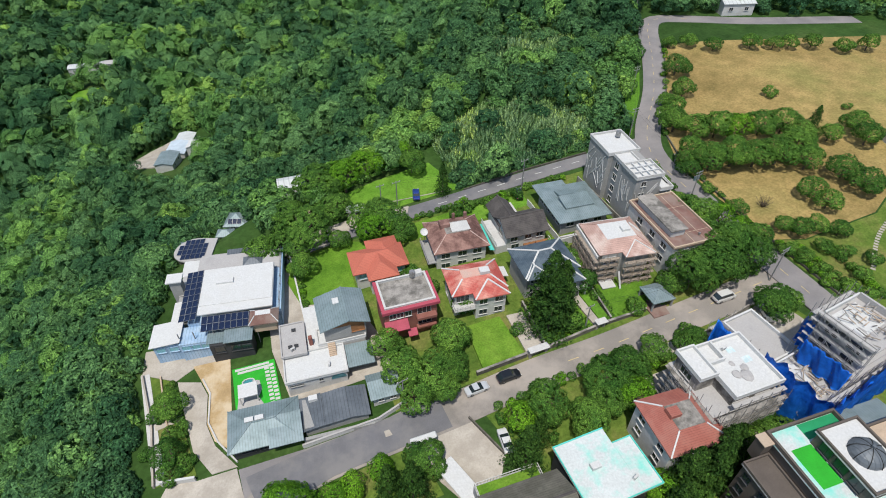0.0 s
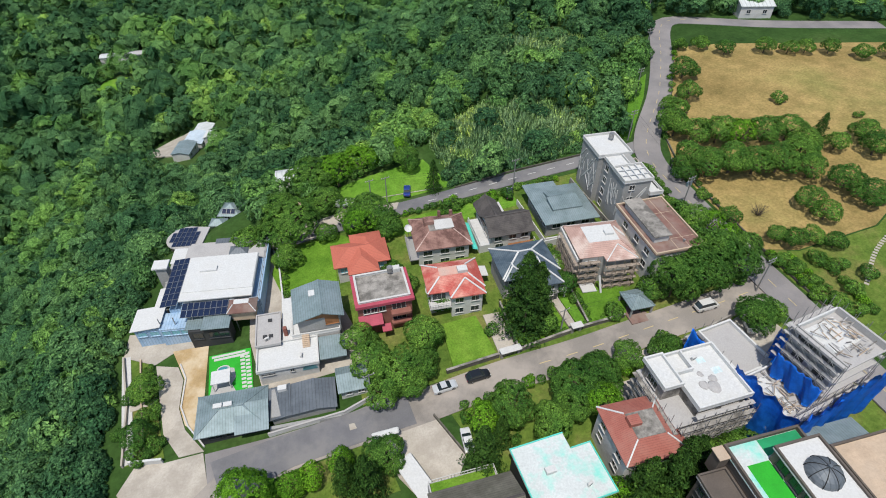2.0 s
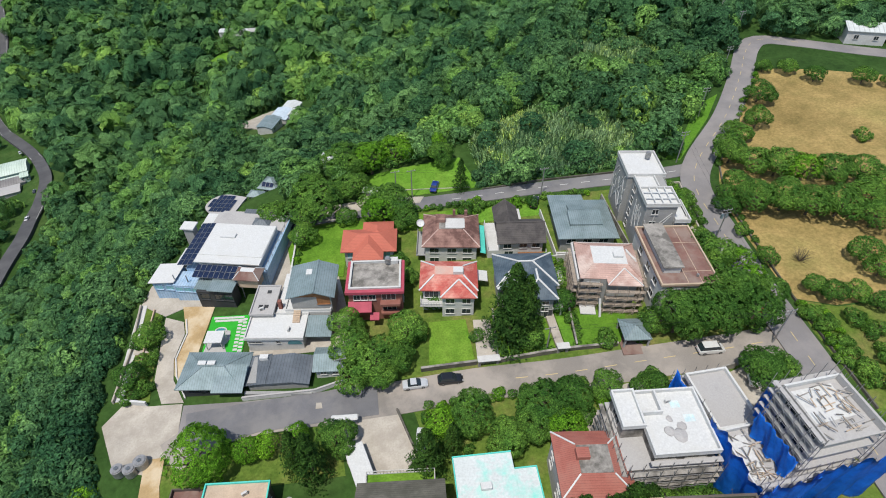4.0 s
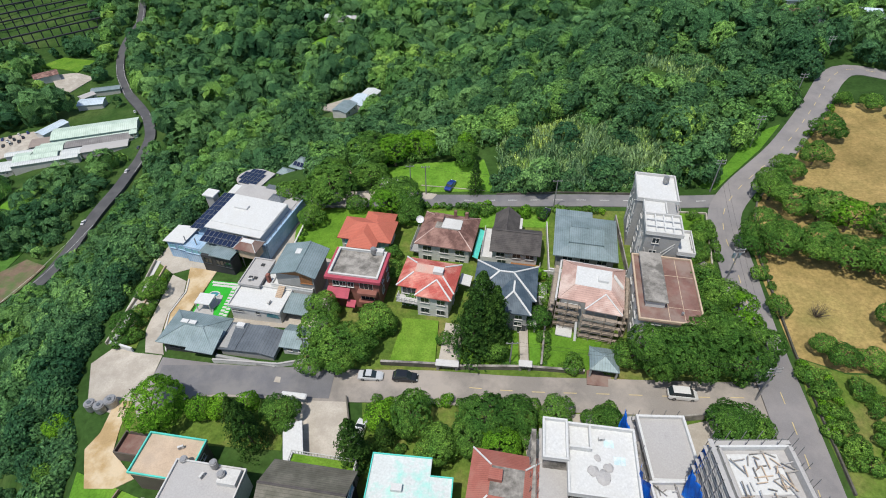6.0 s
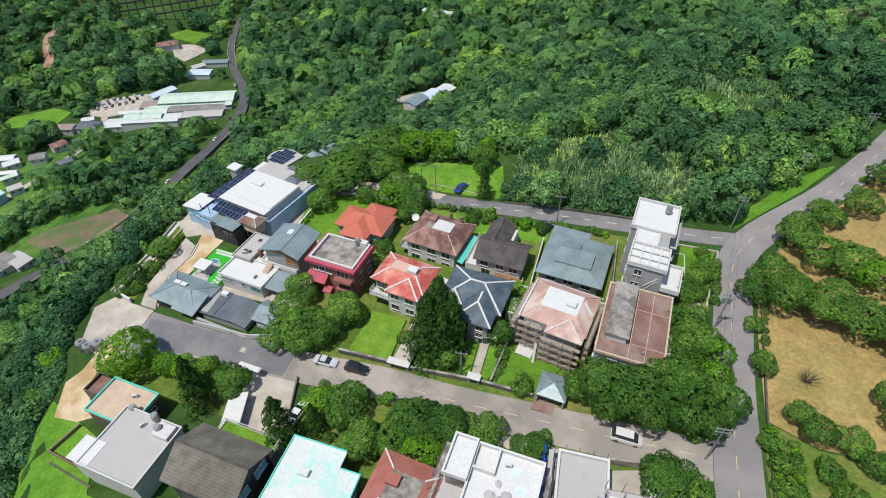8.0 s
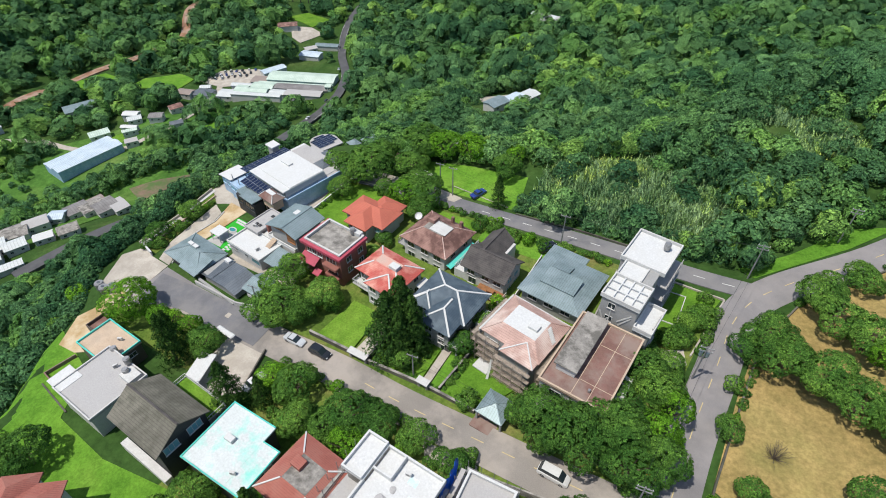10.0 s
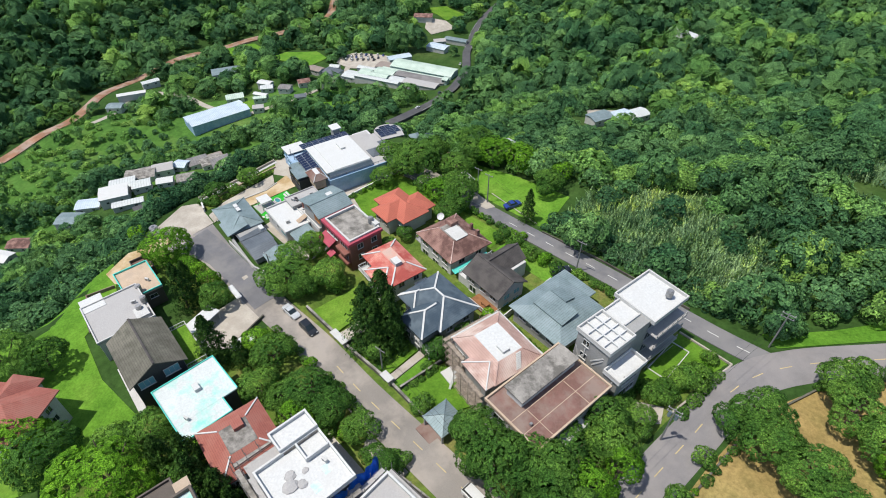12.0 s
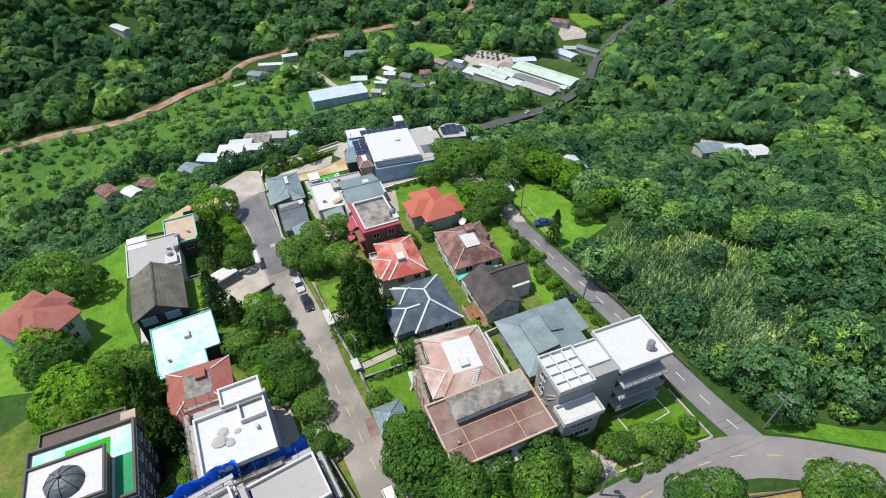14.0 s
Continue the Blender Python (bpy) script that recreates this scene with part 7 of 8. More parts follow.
# ---- vegetation ----
def leaf_cloud(n, size, seed, lobes=8, squash=0.8, low=-0.35):
    """Leaf clumps over a crown of several lobes, radius about 1: arrays of quads (n, 4, 3)."""
    r = np.random.default_rng(seed)
    th = r.uniform(0, 2 * np.pi, lobes)
    el = r.uniform(-0.15, 1.0, lobes)
    rad = r.uniform(0.42, 0.62, lobes)
    ce = np.stack([np.cos(th) * np.sqrt(1 - np.clip(el, -1, 1) ** 2), np.sin(th) * np.sqrt(1 - np.clip(el, -1, 1) ** 2), el], -1) * (1 - rad)[:, None] * 1.15
    ce[0], rad[0] = (0, 0, 0.25), 0.7
    k = r.integers(0, lobes, n * 3)
    v = r.normal(size=(n * 3, 3))
    v /= np.linalg.norm(v, axis=1, keepdims=True)
    p = ce[k] + v * rad[k][:, None] * r.uniform(0.85, 1.05, (n * 3, 1))
    dd = np.linalg.norm(p[:, None] - ce[None], axis=2) / rad[None]
    keep = (dd.min(1) > 0.8) & (p[:, 2] > low) & ((v[:, 2] > -0.45) | (r.random(n * 3) < 0.25))
    p, v = p[keep][:n], v[keep][:n]
    nn = v + r.normal(scale=0.24, size=v.shape) + np.array([0, 0, 0.25])
    nn /= np.linalg.norm(nn, axis=1, keepdims=True)
    t = np.cross(nn, r.normal(size=nn.shape))
    t /= np.linalg.norm(t, axis=1, keepdims=True)
    b = np.cross(nn, t)
    s = size * r.uniform(0.6, 1.35, (len(p), 1))
    a = r.uniform(0.55, 1.0, (len(p), 1))
    q = np.stack([p + t * s, p + b * s * a + nn * s * 0.2, p - t * s, p - b * s * a - nn * s * 0.15], 1)
    q[:, :, 2] *= squash
    out = p - np.array([0, 0, -0.15])
    out /= np.linalg.norm(out, axis=1, keepdims=True)
    m = v * 0.7 + out * 0.3 + nn * 0.75
    return q, m / np.linalg.norm(m, axis=1, keepdims=True)


def quads_mesh(name, q, mat, tint=None, normals=None):
    """One mesh from an array of quads (n, 4, 3); normals: the crown's own rounding, one for each quad."""
    n = len(q)
    me = bpy.data.meshes.new(name)
    me.vertices.add(n * 4)
    me.vertices.foreach_set("co", q.reshape(-1).astype(np.float32))
    me.loops.add(n * 4)
    me.loops.foreach_set("vertex_index", np.arange(n * 4, dtype=np.int32))
    me.polygons.add(n)
    me.polygons.foreach_set("loop_start", np.arange(0, n * 4, 4, dtype=np.int32))
    if tint is not None:
        at = me.attributes.new("tint", "FLOAT", "POINT")
        at.data.foreach_set("value", np.repeat(tint, 4).astype(np.float32))
    me.update(calc_edges=True)
    if normals is not None:
        me.polygons.foreach_set("use_smooth", np.ones(n, bool))
        me.normals_split_custom_set_from_vertices(np.repeat(normals, 4, axis=0).astype(np.float32))
    me.materials.append(mat)
    return me


def trunk_bm(h, r, seed, limbs=5):
    """A tapered trunk with limbs spreading into the crown."""
    rn = random.Random(seed)
    bm = bmesh.new()
    def taper(a, b, r0, r1):
        a, b = Vector(a), Vector(b)
        d = b - a
        res = bmesh.ops.create_cone(bm, cap_ends=True, segments=7, radius1=r0, radius2=r1, depth=d.length)
        bmesh.ops.transform(bm, matrix=Matrix.Translation((a + b) / 2) @ Vector((0, 0, 1)).rotation_difference(d.normalized()).to_matrix().to_4x4(), verts=res["verts"])
    mid = (rn.uniform(-0.05, 0.05), rn.uniform(-0.05, 0.05), h)
    taper((0, 0, -0.15), mid, r, r * 0.65)
    for i in range(limbs):
        a = 6.28 * i / limbs + rn.uniform(-0.4, 0.4)
        e = (0.55 * math.cos(a), 0.55 * math.sin(a), h + rn.uniform(0.35, 0.75))
        taper((mid[0], mid[1], h * 0.92), e, r * 0.5, r * 0.12)
    return bm


# broadleaf prototypes: radius 1, standing on z = 0
PROTO = []
for i in range(6):
    q, nv = leaf_cloud(1700 if i < 4 else 1200, 0.078 if i < 4 else 0.09, 40 + i, 9 + i)
    q[:, :, 2] += 0.75
    cm = quads_mesh("crown", q, M["leaf_bright" if i == 5 else "leaf"], normals=nv)
    tm = mesh_from(trunk_bm(0.62, 0.07, i), "trunk", M["bark"])
    PROTO.append((tm, cm))
SHRUB = []
for i in range(3):
    q, nv = leaf_cloud(420, 0.14, 70 + i, 6, 0.85, -0.6)
    q[:, :, 2] += 0.5
    SHRUB.append((mesh_from(trunk_bm(0.35, 0.06, 20 + i, 4), "trunk", M["bark"]), quads_mesh("crown", q, M["leaf_bright" if i == 2 else "leaf"], normals=nv)))


def plant(x, y, r, proto, label, category, group, name, rn, lift=0.0, tall=1.0):
    z = gz(x, y) if lift == 0 else gz(x, y) + lift
    m = pose(x, y, z, 0, 0, rn.uniform(0, 360)) @ Matrix.Diagonal((r * rn.uniform(0.92, 1.08), r * rn.uniform(0.92, 1.08), r * tall * rn.uniform(0.85, 1.1), 1))
    ob = new(name)
    ob.matrix_basis = m
    tagged(ob, label, category, group)
    for nm, me in (("trunk", proto[0]), ("crown", proto[1])):
        c = new(nm, me)
        c.parent = ob
    return ob


WEST_TREES_0 = [(-12.4, 72.9, 4.2), (-14.8, 63.6, 3.8), (-13.6, 67.6, 2.7), (-15, 60.5, 2.9), (-12.5, 61.4, 2.7), (-11.1, 104.1, 2.3), (-21.2, 43.9, 4.2), (-21.3, 37.9, 4.6), (-11.6, 67.8, 2.4), (-15.4, 73, 2.5), (-18, 66.4, 2)]
NORTH_TREES_0 = [(28.4, 48.7, 6.1), (23.9, 62.7, 3.7), (34.9, 57.2, 4.2), (32.3, 48.9, 4), (24.3, 53.1, 4.9), (23.7, 47.4, 4.1), (35.6, 99.4, 4), (41.1, 90.9, 4), (21.5, 101.5, 6.9), (28.1, 96.6, 2.8), (17.7, 92.2, 3.5), (17.2, 99.8, 5.1), (98.7, 47.2, 4.2), (88.3, 48.4, 4.1), (94.2, 50.5, 4.2), (98.7, 55.5, 4.1), (99.9, 62.8, 3.1), (101.5, 70.4, 2.5), (101.4, 52.6, 3.4), (67.9, 68.4, 2.1), (67.7, 62.1, 2.9), (65.9, 55.2, 2.8), (56.9, 48.6, 2.7), (48, 53.7, 1.7), (59.8, 52.7, 1.3), (59.7, 90.4, 2.1), (64.8, 88.9, 2), (68.4, 88.9, 1.9)]
NORTH_TREES_1 = [(71.8, 87.4, 2), (56.4, 90.3, 2.1), (66.3, 52.2, 1.5), (36.7, 54.3, 2.6), (42, 64.2, 2.5), (37.9, 72.5, 2.7), (37.3, 78.3, 2.3), (10.8, 102.1, 3.9), (96.1, 58.4, 4), (96.4, 63, 2.8), (99.8, 69.3, 2.3), (102.2, 74.1, 2.3), (39.4, 96, 5.5), (36.8, 92.9, 4.7), (30.3, 115.2, 6.2), (37.2, 114.7, 6), (43.9, 116.3, 5), (31, 106.9, 4.5), (55.3, 112.2, 4.2), (55.9, 117.5, 3.7), (20.7, 109.7, 4.1)]
SOUTH_TREES_0 = [(19.4, 39.3, 3.4), (42, 37, 4.8), (48, 35.8, 5.6), (53.9, 35.3, 5.2), (46, 30.6, 4.6), (58.9, 35.4, 4), (65.6, 35.8, 3.6), (41.3, 33.1, 3.8), (55.5, 30.1, 4.1), (36.2, 37.6, 3.5), (51.2, 32.1, 4.2), (83.1, 43.8, 5.1), (87.7, 42.3, 5.3), (94.4, 44.9, 5.1), (79.8, 45.5, 2.9), (100.8, 43.8, 3.8), (91.1, 30.3, 4.1), (73.8, 35.4, 2.2), (60.1, 32.7, 2.5), (57.5, 32.8, 2.5), (63.8, 33.9, 1.9), (43.3, 6.2, 7.9), (25.3, -0.4, 5.8), (30.1, 1.8, 5.6), (36.5, 9.5, 4.2), (38.9, 14.8, 4.1), (49, 12.4, 3.9), (2.5, 5.7, 6.2)]
SOUTH_TREES_1 = [(-3.4, -0.4, 4.6), (7.6, 10.3, 4.6), (48.7, 15.7, 3.9), (55.9, 15, 3.2), (58.6, 18.7, 2.9), (71.7, 33.4, 2.7), (90.6, 45, 4.8), (75.3, 44.8, 1.9), (70.4, 45.5, 2), (96.8, 41, 4.5)]
EAST_TREES_0 = [(104.2, 75.8, 2.9), (148.1, 109.1, 4.5), (110.4, 63.1, 2), (109.9, 53.9, 2.4), (131.5, 94.5, 3.4), (139.3, 98, 3.6), (104.5, 78, 2.2), (104.8, 82, 1.8), (160.3, 123.7, 2.6), (166.1, 120.6, 2.9), (169.6, 113.2, 3.1), (181.3, 107.7, 3.2), (187.5, 103.7, 3), (192.9, 101.6, 3), (199.4, 97.8, 3.1), (206.1, 90.4, 3.4), (213.9, 87.5, 3.4), (159.5, 83.7, 2.2), (170, 66.8, 1.4), (131.1, 96.7, 2.9), (125.6, 91.3, 2.8), (123.5, 86.5, 3.8), (125.8, 82, 4.1), (130, 78.1, 4.1), (133.4, 73.8, 4.1), (140, 72.2, 4.2), (145.1, 69.3, 4.3), (144.9, 64.1, 3.9)]
EAST_TREES_1 = [(114.9, 72.9, 4.1), (117.3, 68.8, 4.1), (123, 66.9, 4.2), (127.2, 63.8, 4.3), (132.4, 61.4, 4.3), (138, 60.8, 4.1), (136.2, 56, 3.4), (111.6, 70.3, 2.8), (160.9, 59.3, 3.8), (157.1, 53.9, 3.7), (151.6, 60.2, 2.6), (140.2, 49, 4.1), (139.8, 43.4, 4.3), (127.8, 48.5, 3.2), (127.2, 43.9, 3.1), (113, 44.4, 2.3), (114.7, 41.7, 2.6), (119.1, 40.8, 2.7), (121.2, 37.1, 2.7), (108.2, 39.5, 2), (108.8, 36.1, 2), (108.3, 32.5, 1.9), (107.3, 29.5, 1.9), (108.7, 26.4, 2.2), (113.6, 27, 2), (119.7, 28.5, 2.1), (116.7, 32.6, 2.1), (114.6, 36.1, 2)]
EAST_TREES_2 = [(109.3, 23.4, 2.2)]
TREES = [*WEST_TREES_0, *NORTH_TREES_0, *NORTH_TREES_1, *SOUTH_TREES_0, *SOUTH_TREES_1, *EAST_TREES_0, *EAST_TREES_1, *EAST_TREES_2]
rn = random.Random(11)
for x, y, r in TREES + [(63.5, 15.2, 3.0), (67.5, 13.6, 3.2), (71.0, 13.4, 2.6), (70.2, 16.2, 2.4), (73.6, 33.6, 2.4), (92.5, 31.6, 3.4), (95.4, 30.0, 2.8)]:
    if x < -9:
        x, r = x - 2.2, r * 0.72
    elif 30 < x < 70 and 28 < y < 42:
        r *= 0.86
        if x < 49 and rn.random() < 0.5:
            continue
    elif 20 < x < 37 and 46 < y < 56:
        y, r = y + 3.2, r * 0.84
    elif 111 < x < 152 and 54 < y < 93:
        r *= 1.15
    if r < 2.3:
        plant(x, y, r, SHRUB[0 if rn.random() < 0.55 else 1 if rn.random() < 0.6 else 2], "rounded green garden shrub with dense small leaves", "shrub", "garden shrubs", "shrub", rn)
    else:
        k = rn.choice((0, 1, 2, 3, 4, 4, 0, 1, 5))
        plant(x, y, r, PROTO[k], "broadleaf tree with dense uneven green crown", "tree", "broadleaf trees", "tree", rn, 0.0, 1.3 if 78 < x < 103 and 40 < y < 60 else 1.0)
# the bright feathery trees at the west end of the street
for x, y, r in ((-3.5, 41.5, 5.6), (4.5, 42.6, 2.9), (8.5, 42.0, 2.4), (12.5, 42.3, 2.6)):
    plant(x, y, r, PROTO[5], "bright yellow-green feathery broadleaf tree", "tree", "bright trees", "tree", rn)
# clipped hedges and border shrubs in rows
for a, b, n, r in (((52, 48.0), (60.5, 47.0), 8, 0.8), ((64, 46.6), (72, 45.2), 9, 0.6), ((106.8, 24), (108.6, 42), 16, 1.0), ((109.5, 26), (111.5, 40), 13, 1.0), ((112.5, 22), (116, 36), 11, 1.1),
                   ((57, 91.8), (73, 89.0), 13, 1.0), ((76, 89.2), (86, 87.2), 7, 1.1), ((105, 68.5), (107.6, 80), 8, 1.2), ((60, 93.0), (40, 96), 12, 1.1), ((68.6, 69.6), (84, 66.2), 12, 0.8),
                   ((67.6, 56.6), (70.4, 67), 9, 1.2), ((66.2, 48), (68, 54), 5, 0.8), ((113.6, 67), (111, 56), 8, 0.8), ((14.5, 82), (17.2, 96), 9, 0.9), ((-14.6, 62), (-14, 78), 9, 1.1), ((36, 41.6), (62, 38.2), 14, 1.3), ((95.4, 66), (97, 70), 4, 1.6), ((121, 87), (160, 125), 14, 1.1), ((97.4, 40.5), (99.2, 47), 5, 1.5)):
    for i in range(n):
        u = (i + rn.uniform(-0.25, 0.25)) / max(1, n - 1)
        plant(a[0] + (b[0] - a[0]) * u, a[1] + (b[1] - a[1]) * u + rn.uniform(-0.4, 0.4), r * rn.uniform(0.75, 1.2), SHRUB[rn.choice((0, 1, 1, 2))], "small clipped green border shrub", "shrub", "border shrubs", "shrub", rn)


def conifer_proto(seed, droop=0.25):
    """A tall conifer, 1 high: whorls of branches carrying needle clumps."""
    r = np.random.default_rng(seed)
    Q = []
    n = 3600
    h = r.uniform(0.06, 1.0, n) ** 0.9
    az = r.uniform(0, 2 * np.pi, n)
    bulge = 0.22 * (1 - h) ** 0.7 + 0.014
    bulge *= 1 + 0.3 * np.sin(az * 3 + h * 23 + seed) + 0.22 * np.sin(az * 5 - h * 37)
    rr = bulge * r.uniform(0.45, 1.0, n) ** 0.5
    p = np.stack([np.cos(az) * rr, np.sin(az) * rr, h - droop * rr * 0.6], -1)
    nn = np.stack([np.cos(az), np.sin(az), r.uniform(0.0, 0.9, n)], -1) + r.normal(scale=0.4, size=(n, 3))
    nn /= np.linalg.norm(nn, axis=1, keepdims=True)
    t = np.cross(nn, r.normal(size=nn.shape))
    t /= np.linalg.norm(t, axis=1, keepdims=True)
    b = np.cross(nn, t)
    s = r.uniform(0.012, 0.028, (n, 1))
    return np.stack([p + t * s, p + b * s * 0.6, p - t * s, p - b * s * 0.6], 1)


CONIF = []
for i in range(3):
    bm = bmesh.new()
    bmesh.ops.create_cone(bm, cap_ends=True, segments=8, radius1=0.022, radius2=0.003, depth=1.0)
    bmesh.ops.translate(bm, vec=(0, 0, 0.47), verts=bm.verts)
    CONIF.append((mesh_from(bm, "trunk", M["bark"]), quads_mesh("crown", conifer_proto(i + 3), M["needle"])))
for i, (x, y, hgt) in enumerate(((53.2, 50.6, 17), (54.6, 53.4, 19.5), (57.0, 52.6, 15), (55.6, 50.2, 13), (32.8, 30.6, 14.0), (15.2, 35.2, 13.0), (57.5, 99.4, 9.0), (58.4, 15.4, 13.5), (46.6, 13.0, 13.0), (50.6, 15.4, 13.5), (54.4, 14.2, 14.0), (150, 64.5, 9.5), (12.5, 38.0, 10.0), (37.6, 33.0, 8.0), (61, 15.5, 11))):
    ob = plant(x, y, hgt, CONIF[i % 3], "tall dark green conifer with drooping branches", "conifer", "conifers", "conifer", rn)
    ob.scale[0], ob.scale[1] = ob.scale[0] * 1.02, ob.scale[1] * 1.02
# a bare shrub in the dry field
b_ = thing("bare_tree", pose(116.4, 52.0, gz(116.4, 52)), "leafless grey-brown bushy tree in dry grass", "tree")
bm = bmesh.new()
for i in range(46):
    a, e = rn.uniform(0, 6.28), rn.uniform(0.5, 1.3)
    l = rn.uniform(1.6, 3.4)
    p = Vector((0, 0, 0.1))
    d = Vector((math.cos(a) * math.cos(e), math.sin(a) * math.cos(e), math.sin(e)))
    q = p + d * l * 0.5
    bar(bm, p, q, 0.035, 4)
    for k in range(2):
        bar(bm, q, q + (d + Vector((rn.uniform(-0.5, 0.5), rn.uniform(-0.5, 0.5), rn.uniform(0, 0.4)))) * l * 0.4, 0.02, 3)
part("branchwork", bm, M["bark"], b_)

# ---- valley buildings ----
CLEAR = []
def shed(x, y, yaw, w, d, h, roof, wall, label, ridge=1.2, axis="x", clear=True, name="warehouse", category="warehouse", dz=1.0):
    z = float(terrain_z(x, y))
    ob = thing(name, pose(x, y, z, 0, 0, yaw), label, category)
    part("wall", bx(-w / 2, -d / 2, -8, w / 2, d / 2, h + dz, 0.05), M[wall], ob)
    gable_roof(ob, -w / 2 - 0.4, -d / 2 - 0.4, w / 2 + 0.4, d / 2 + 0.4, h + dz, ridge, roof, axis, wall=wall)
    if w < 20:
        windows(ob, "f", (-w / 2, -d / 2, w / 2, d / 2), (-w / 4, w / 4), (h * 0.6 + dz,), 1.4, 1.2)
        windows(ob, "r", (-w / 2, -d / 2, w / 2, d / 2), (0,), (h * 0.6 + dz,), 1.4, 1.2)
    if clear:
        CLEAR.append((x, y, max(w, d) * 0.62 + 9))
    return ob


M["pale_green"] = surface("pale_green_metal_roof", (0.5, 0.62, 0.52), 0.5, 0.1, 0.1, 1.0, (0.62, 0.68, 0.62), 0.5, 0.05, 0.3, courses=1.5, axis=0)
M["pale_metal"] = surface("pale_metal_roof", (0.6, 0.63, 0.62), 0.5, 0.1, 0.1, 1.0, (0.45, 0.48, 0.46), 0.4, 0.08, 0.3, courses=1.5, axis=0)
M["mint_wall"] = surface("pale_mint_sheet_wall", (0.42, 0.55, 0.48), 0.7, 0.1, 0.2, 1.0)
M["dark_valley_roof"] = surface("grey_brown_sheet_roof", (0.2, 0.19, 0.185), 0.7, 0.15, 0.1, 1.0, (0.3, 0.29, 0.28), 0.5, 0.08, 0.3, courses=1.5, axis=0)
M["brown_yard_roof"] = surface("brown_stained_sheet_roof", (0.3, 0.25, 0.22), 0.8, 0.15, 0.1, 1.0, (0.22, 0.18, 0.16), 0.5, 0.08, 0.2)
M["bare_slope"] = surface("dull_brown_earth", (0.2, 0.145, 0.1), 0.95, 0.3, 0.06, 0.8, (0.07, 0.13, 0.035), 0.9, 0.09, 0.4)
M["sky_roof"] = surface("pale_blue_metal_roof", (0.5, 0.6, 0.68), 0.5, 0.08, 0.1, 1.0, (0.58, 0.64, 0.68), 0.5, 0.08, 0.3, courses=1.2, axis=0)
# the factory: long sheds side by side, its axes turned 15.5 degrees
FA = radians(15.5)
for u0, v0, u1, v1, h, ridge, rf, wl in ((36, 32, 96, 50, 8.5, 1.6, "pale_green", "mint_wall"), (30, 27.5, 96, 31.5, 6.5, 0.4, "pale_green", "mint_wall"), (48, 17, 95, 27, 6.0, 0.8, "dark_valley_roof", "grey_roof"), (28, 15, 47.5, 27, 5.5, 1.0, "pale_green", "mint_wall"),
                                         (2, 3, 16, 17, 4.5, 1.2, "pale_metal", "white_wall"), (16.5, 6, 27.5, 20, 5.0, 1.4, "pale_green", "white_wall"), (8, 20.5, 27.5, 27, 4.5, 1.0, "pale_metal", "white_wall"), (28, 6, 46, 14.5, 4.8, 1.0, "pale_green", "mint_wall"),
                                         (46.5, 7, 60, 16.5, 4.6, 0.8, "pale_metal", "mint_wall"), (60.5, 6, 92, 16.5, 4.2, 0.6, "grey_roof", "grey_roof"), (17, 0, 60, 5.5, 3.8, 0.5, "pale_metal", "white_wall"), (20, 33, 34, 46, 3.6, 0.5, "brown_yard_roof", "grey_roof"), (92.5, 18, 98, 25, 4.0, 0.6, "pale_green", "mint_wall")):
    uc, vc = (u0 + u1) / 2, (v0 + v1) / 2
    shed(-258 + uc * math.cos(FA) - vc * math.sin(FA), 314 + uc * math.sin(FA) + vc * math.cos(FA), 15.5, u1 - u0 - 0.9, v1 - v0 - 0.9, h, rf, wl, "long factory shed with pale metal roof in the valley", ridge)
for k, rf in enumerate(("sky_roof", "sky_roof")):
    a = radians(76)
    shed(-267 - (k * 11 - 5.5) * math.sin(a), 199 + (k * 11 - 5.5) * math.cos(a), 76, 44, 10.4, 7, rf, "blue_wall", "long blue-walled warehouse with pale metal roof", 1.2)
for x, y, w, d, h, yaw, rf in ((-214, 67, 13, 10, 4, 40, "slate_metal"), (-217, 80, 13, 9, 4.5, 50, "sky_roof"), (-206, 92, 15, 13, 7, 62, "white"), (-215, 101, 14, 11, 6, 62, "pale_metal"), (-203, 107, 10, 8, 5, 62, "pale_metal"), (-219, 114, 17, 11, 6, 55, "old_concrete"), (-216, 127, 12, 9, 6, 60, "grey_roof"), (-224, 121, 11, 8, 5, 60, "dark_valley_roof"),
                               (-214, 138, 8, 8, 5, 30, "sky_roof"), (-211, 148, 12, 10, 5, 70, "dark_valley_roof"), (-204, 153, 13, 11, 5.5, 72, "old_concrete"), (-197, 156, 12, 13, 5.5, 72, "dark_valley_roof"), (-191, 160, 8, 13, 5, 72, "grey_roof"), (-208, 158, 10, 8, 5, 72, "brown_yard_roof"), (-190, 128, 10, 8, 4, 60, "old_concrete"), (-190, 92, 16, 5, 3.5, 62, "pale_metal"), (-196, 118, 9, 6, 4, 55, "white"),
                               (-219, 41, 12, 8, 4, 40, "maroon_tile"), (-214, 30, 10, 8, 4, 25, "white"), (-222, 18, 12, 9, 5, 20, "maroon_tile")):
    shed(x, y, yaw, w, d, h, rf, "white_wall", "small weathered valley house with sheet roof", 0.7 if w > 12 else 1.2, name="house", category="house", dz=0.0)
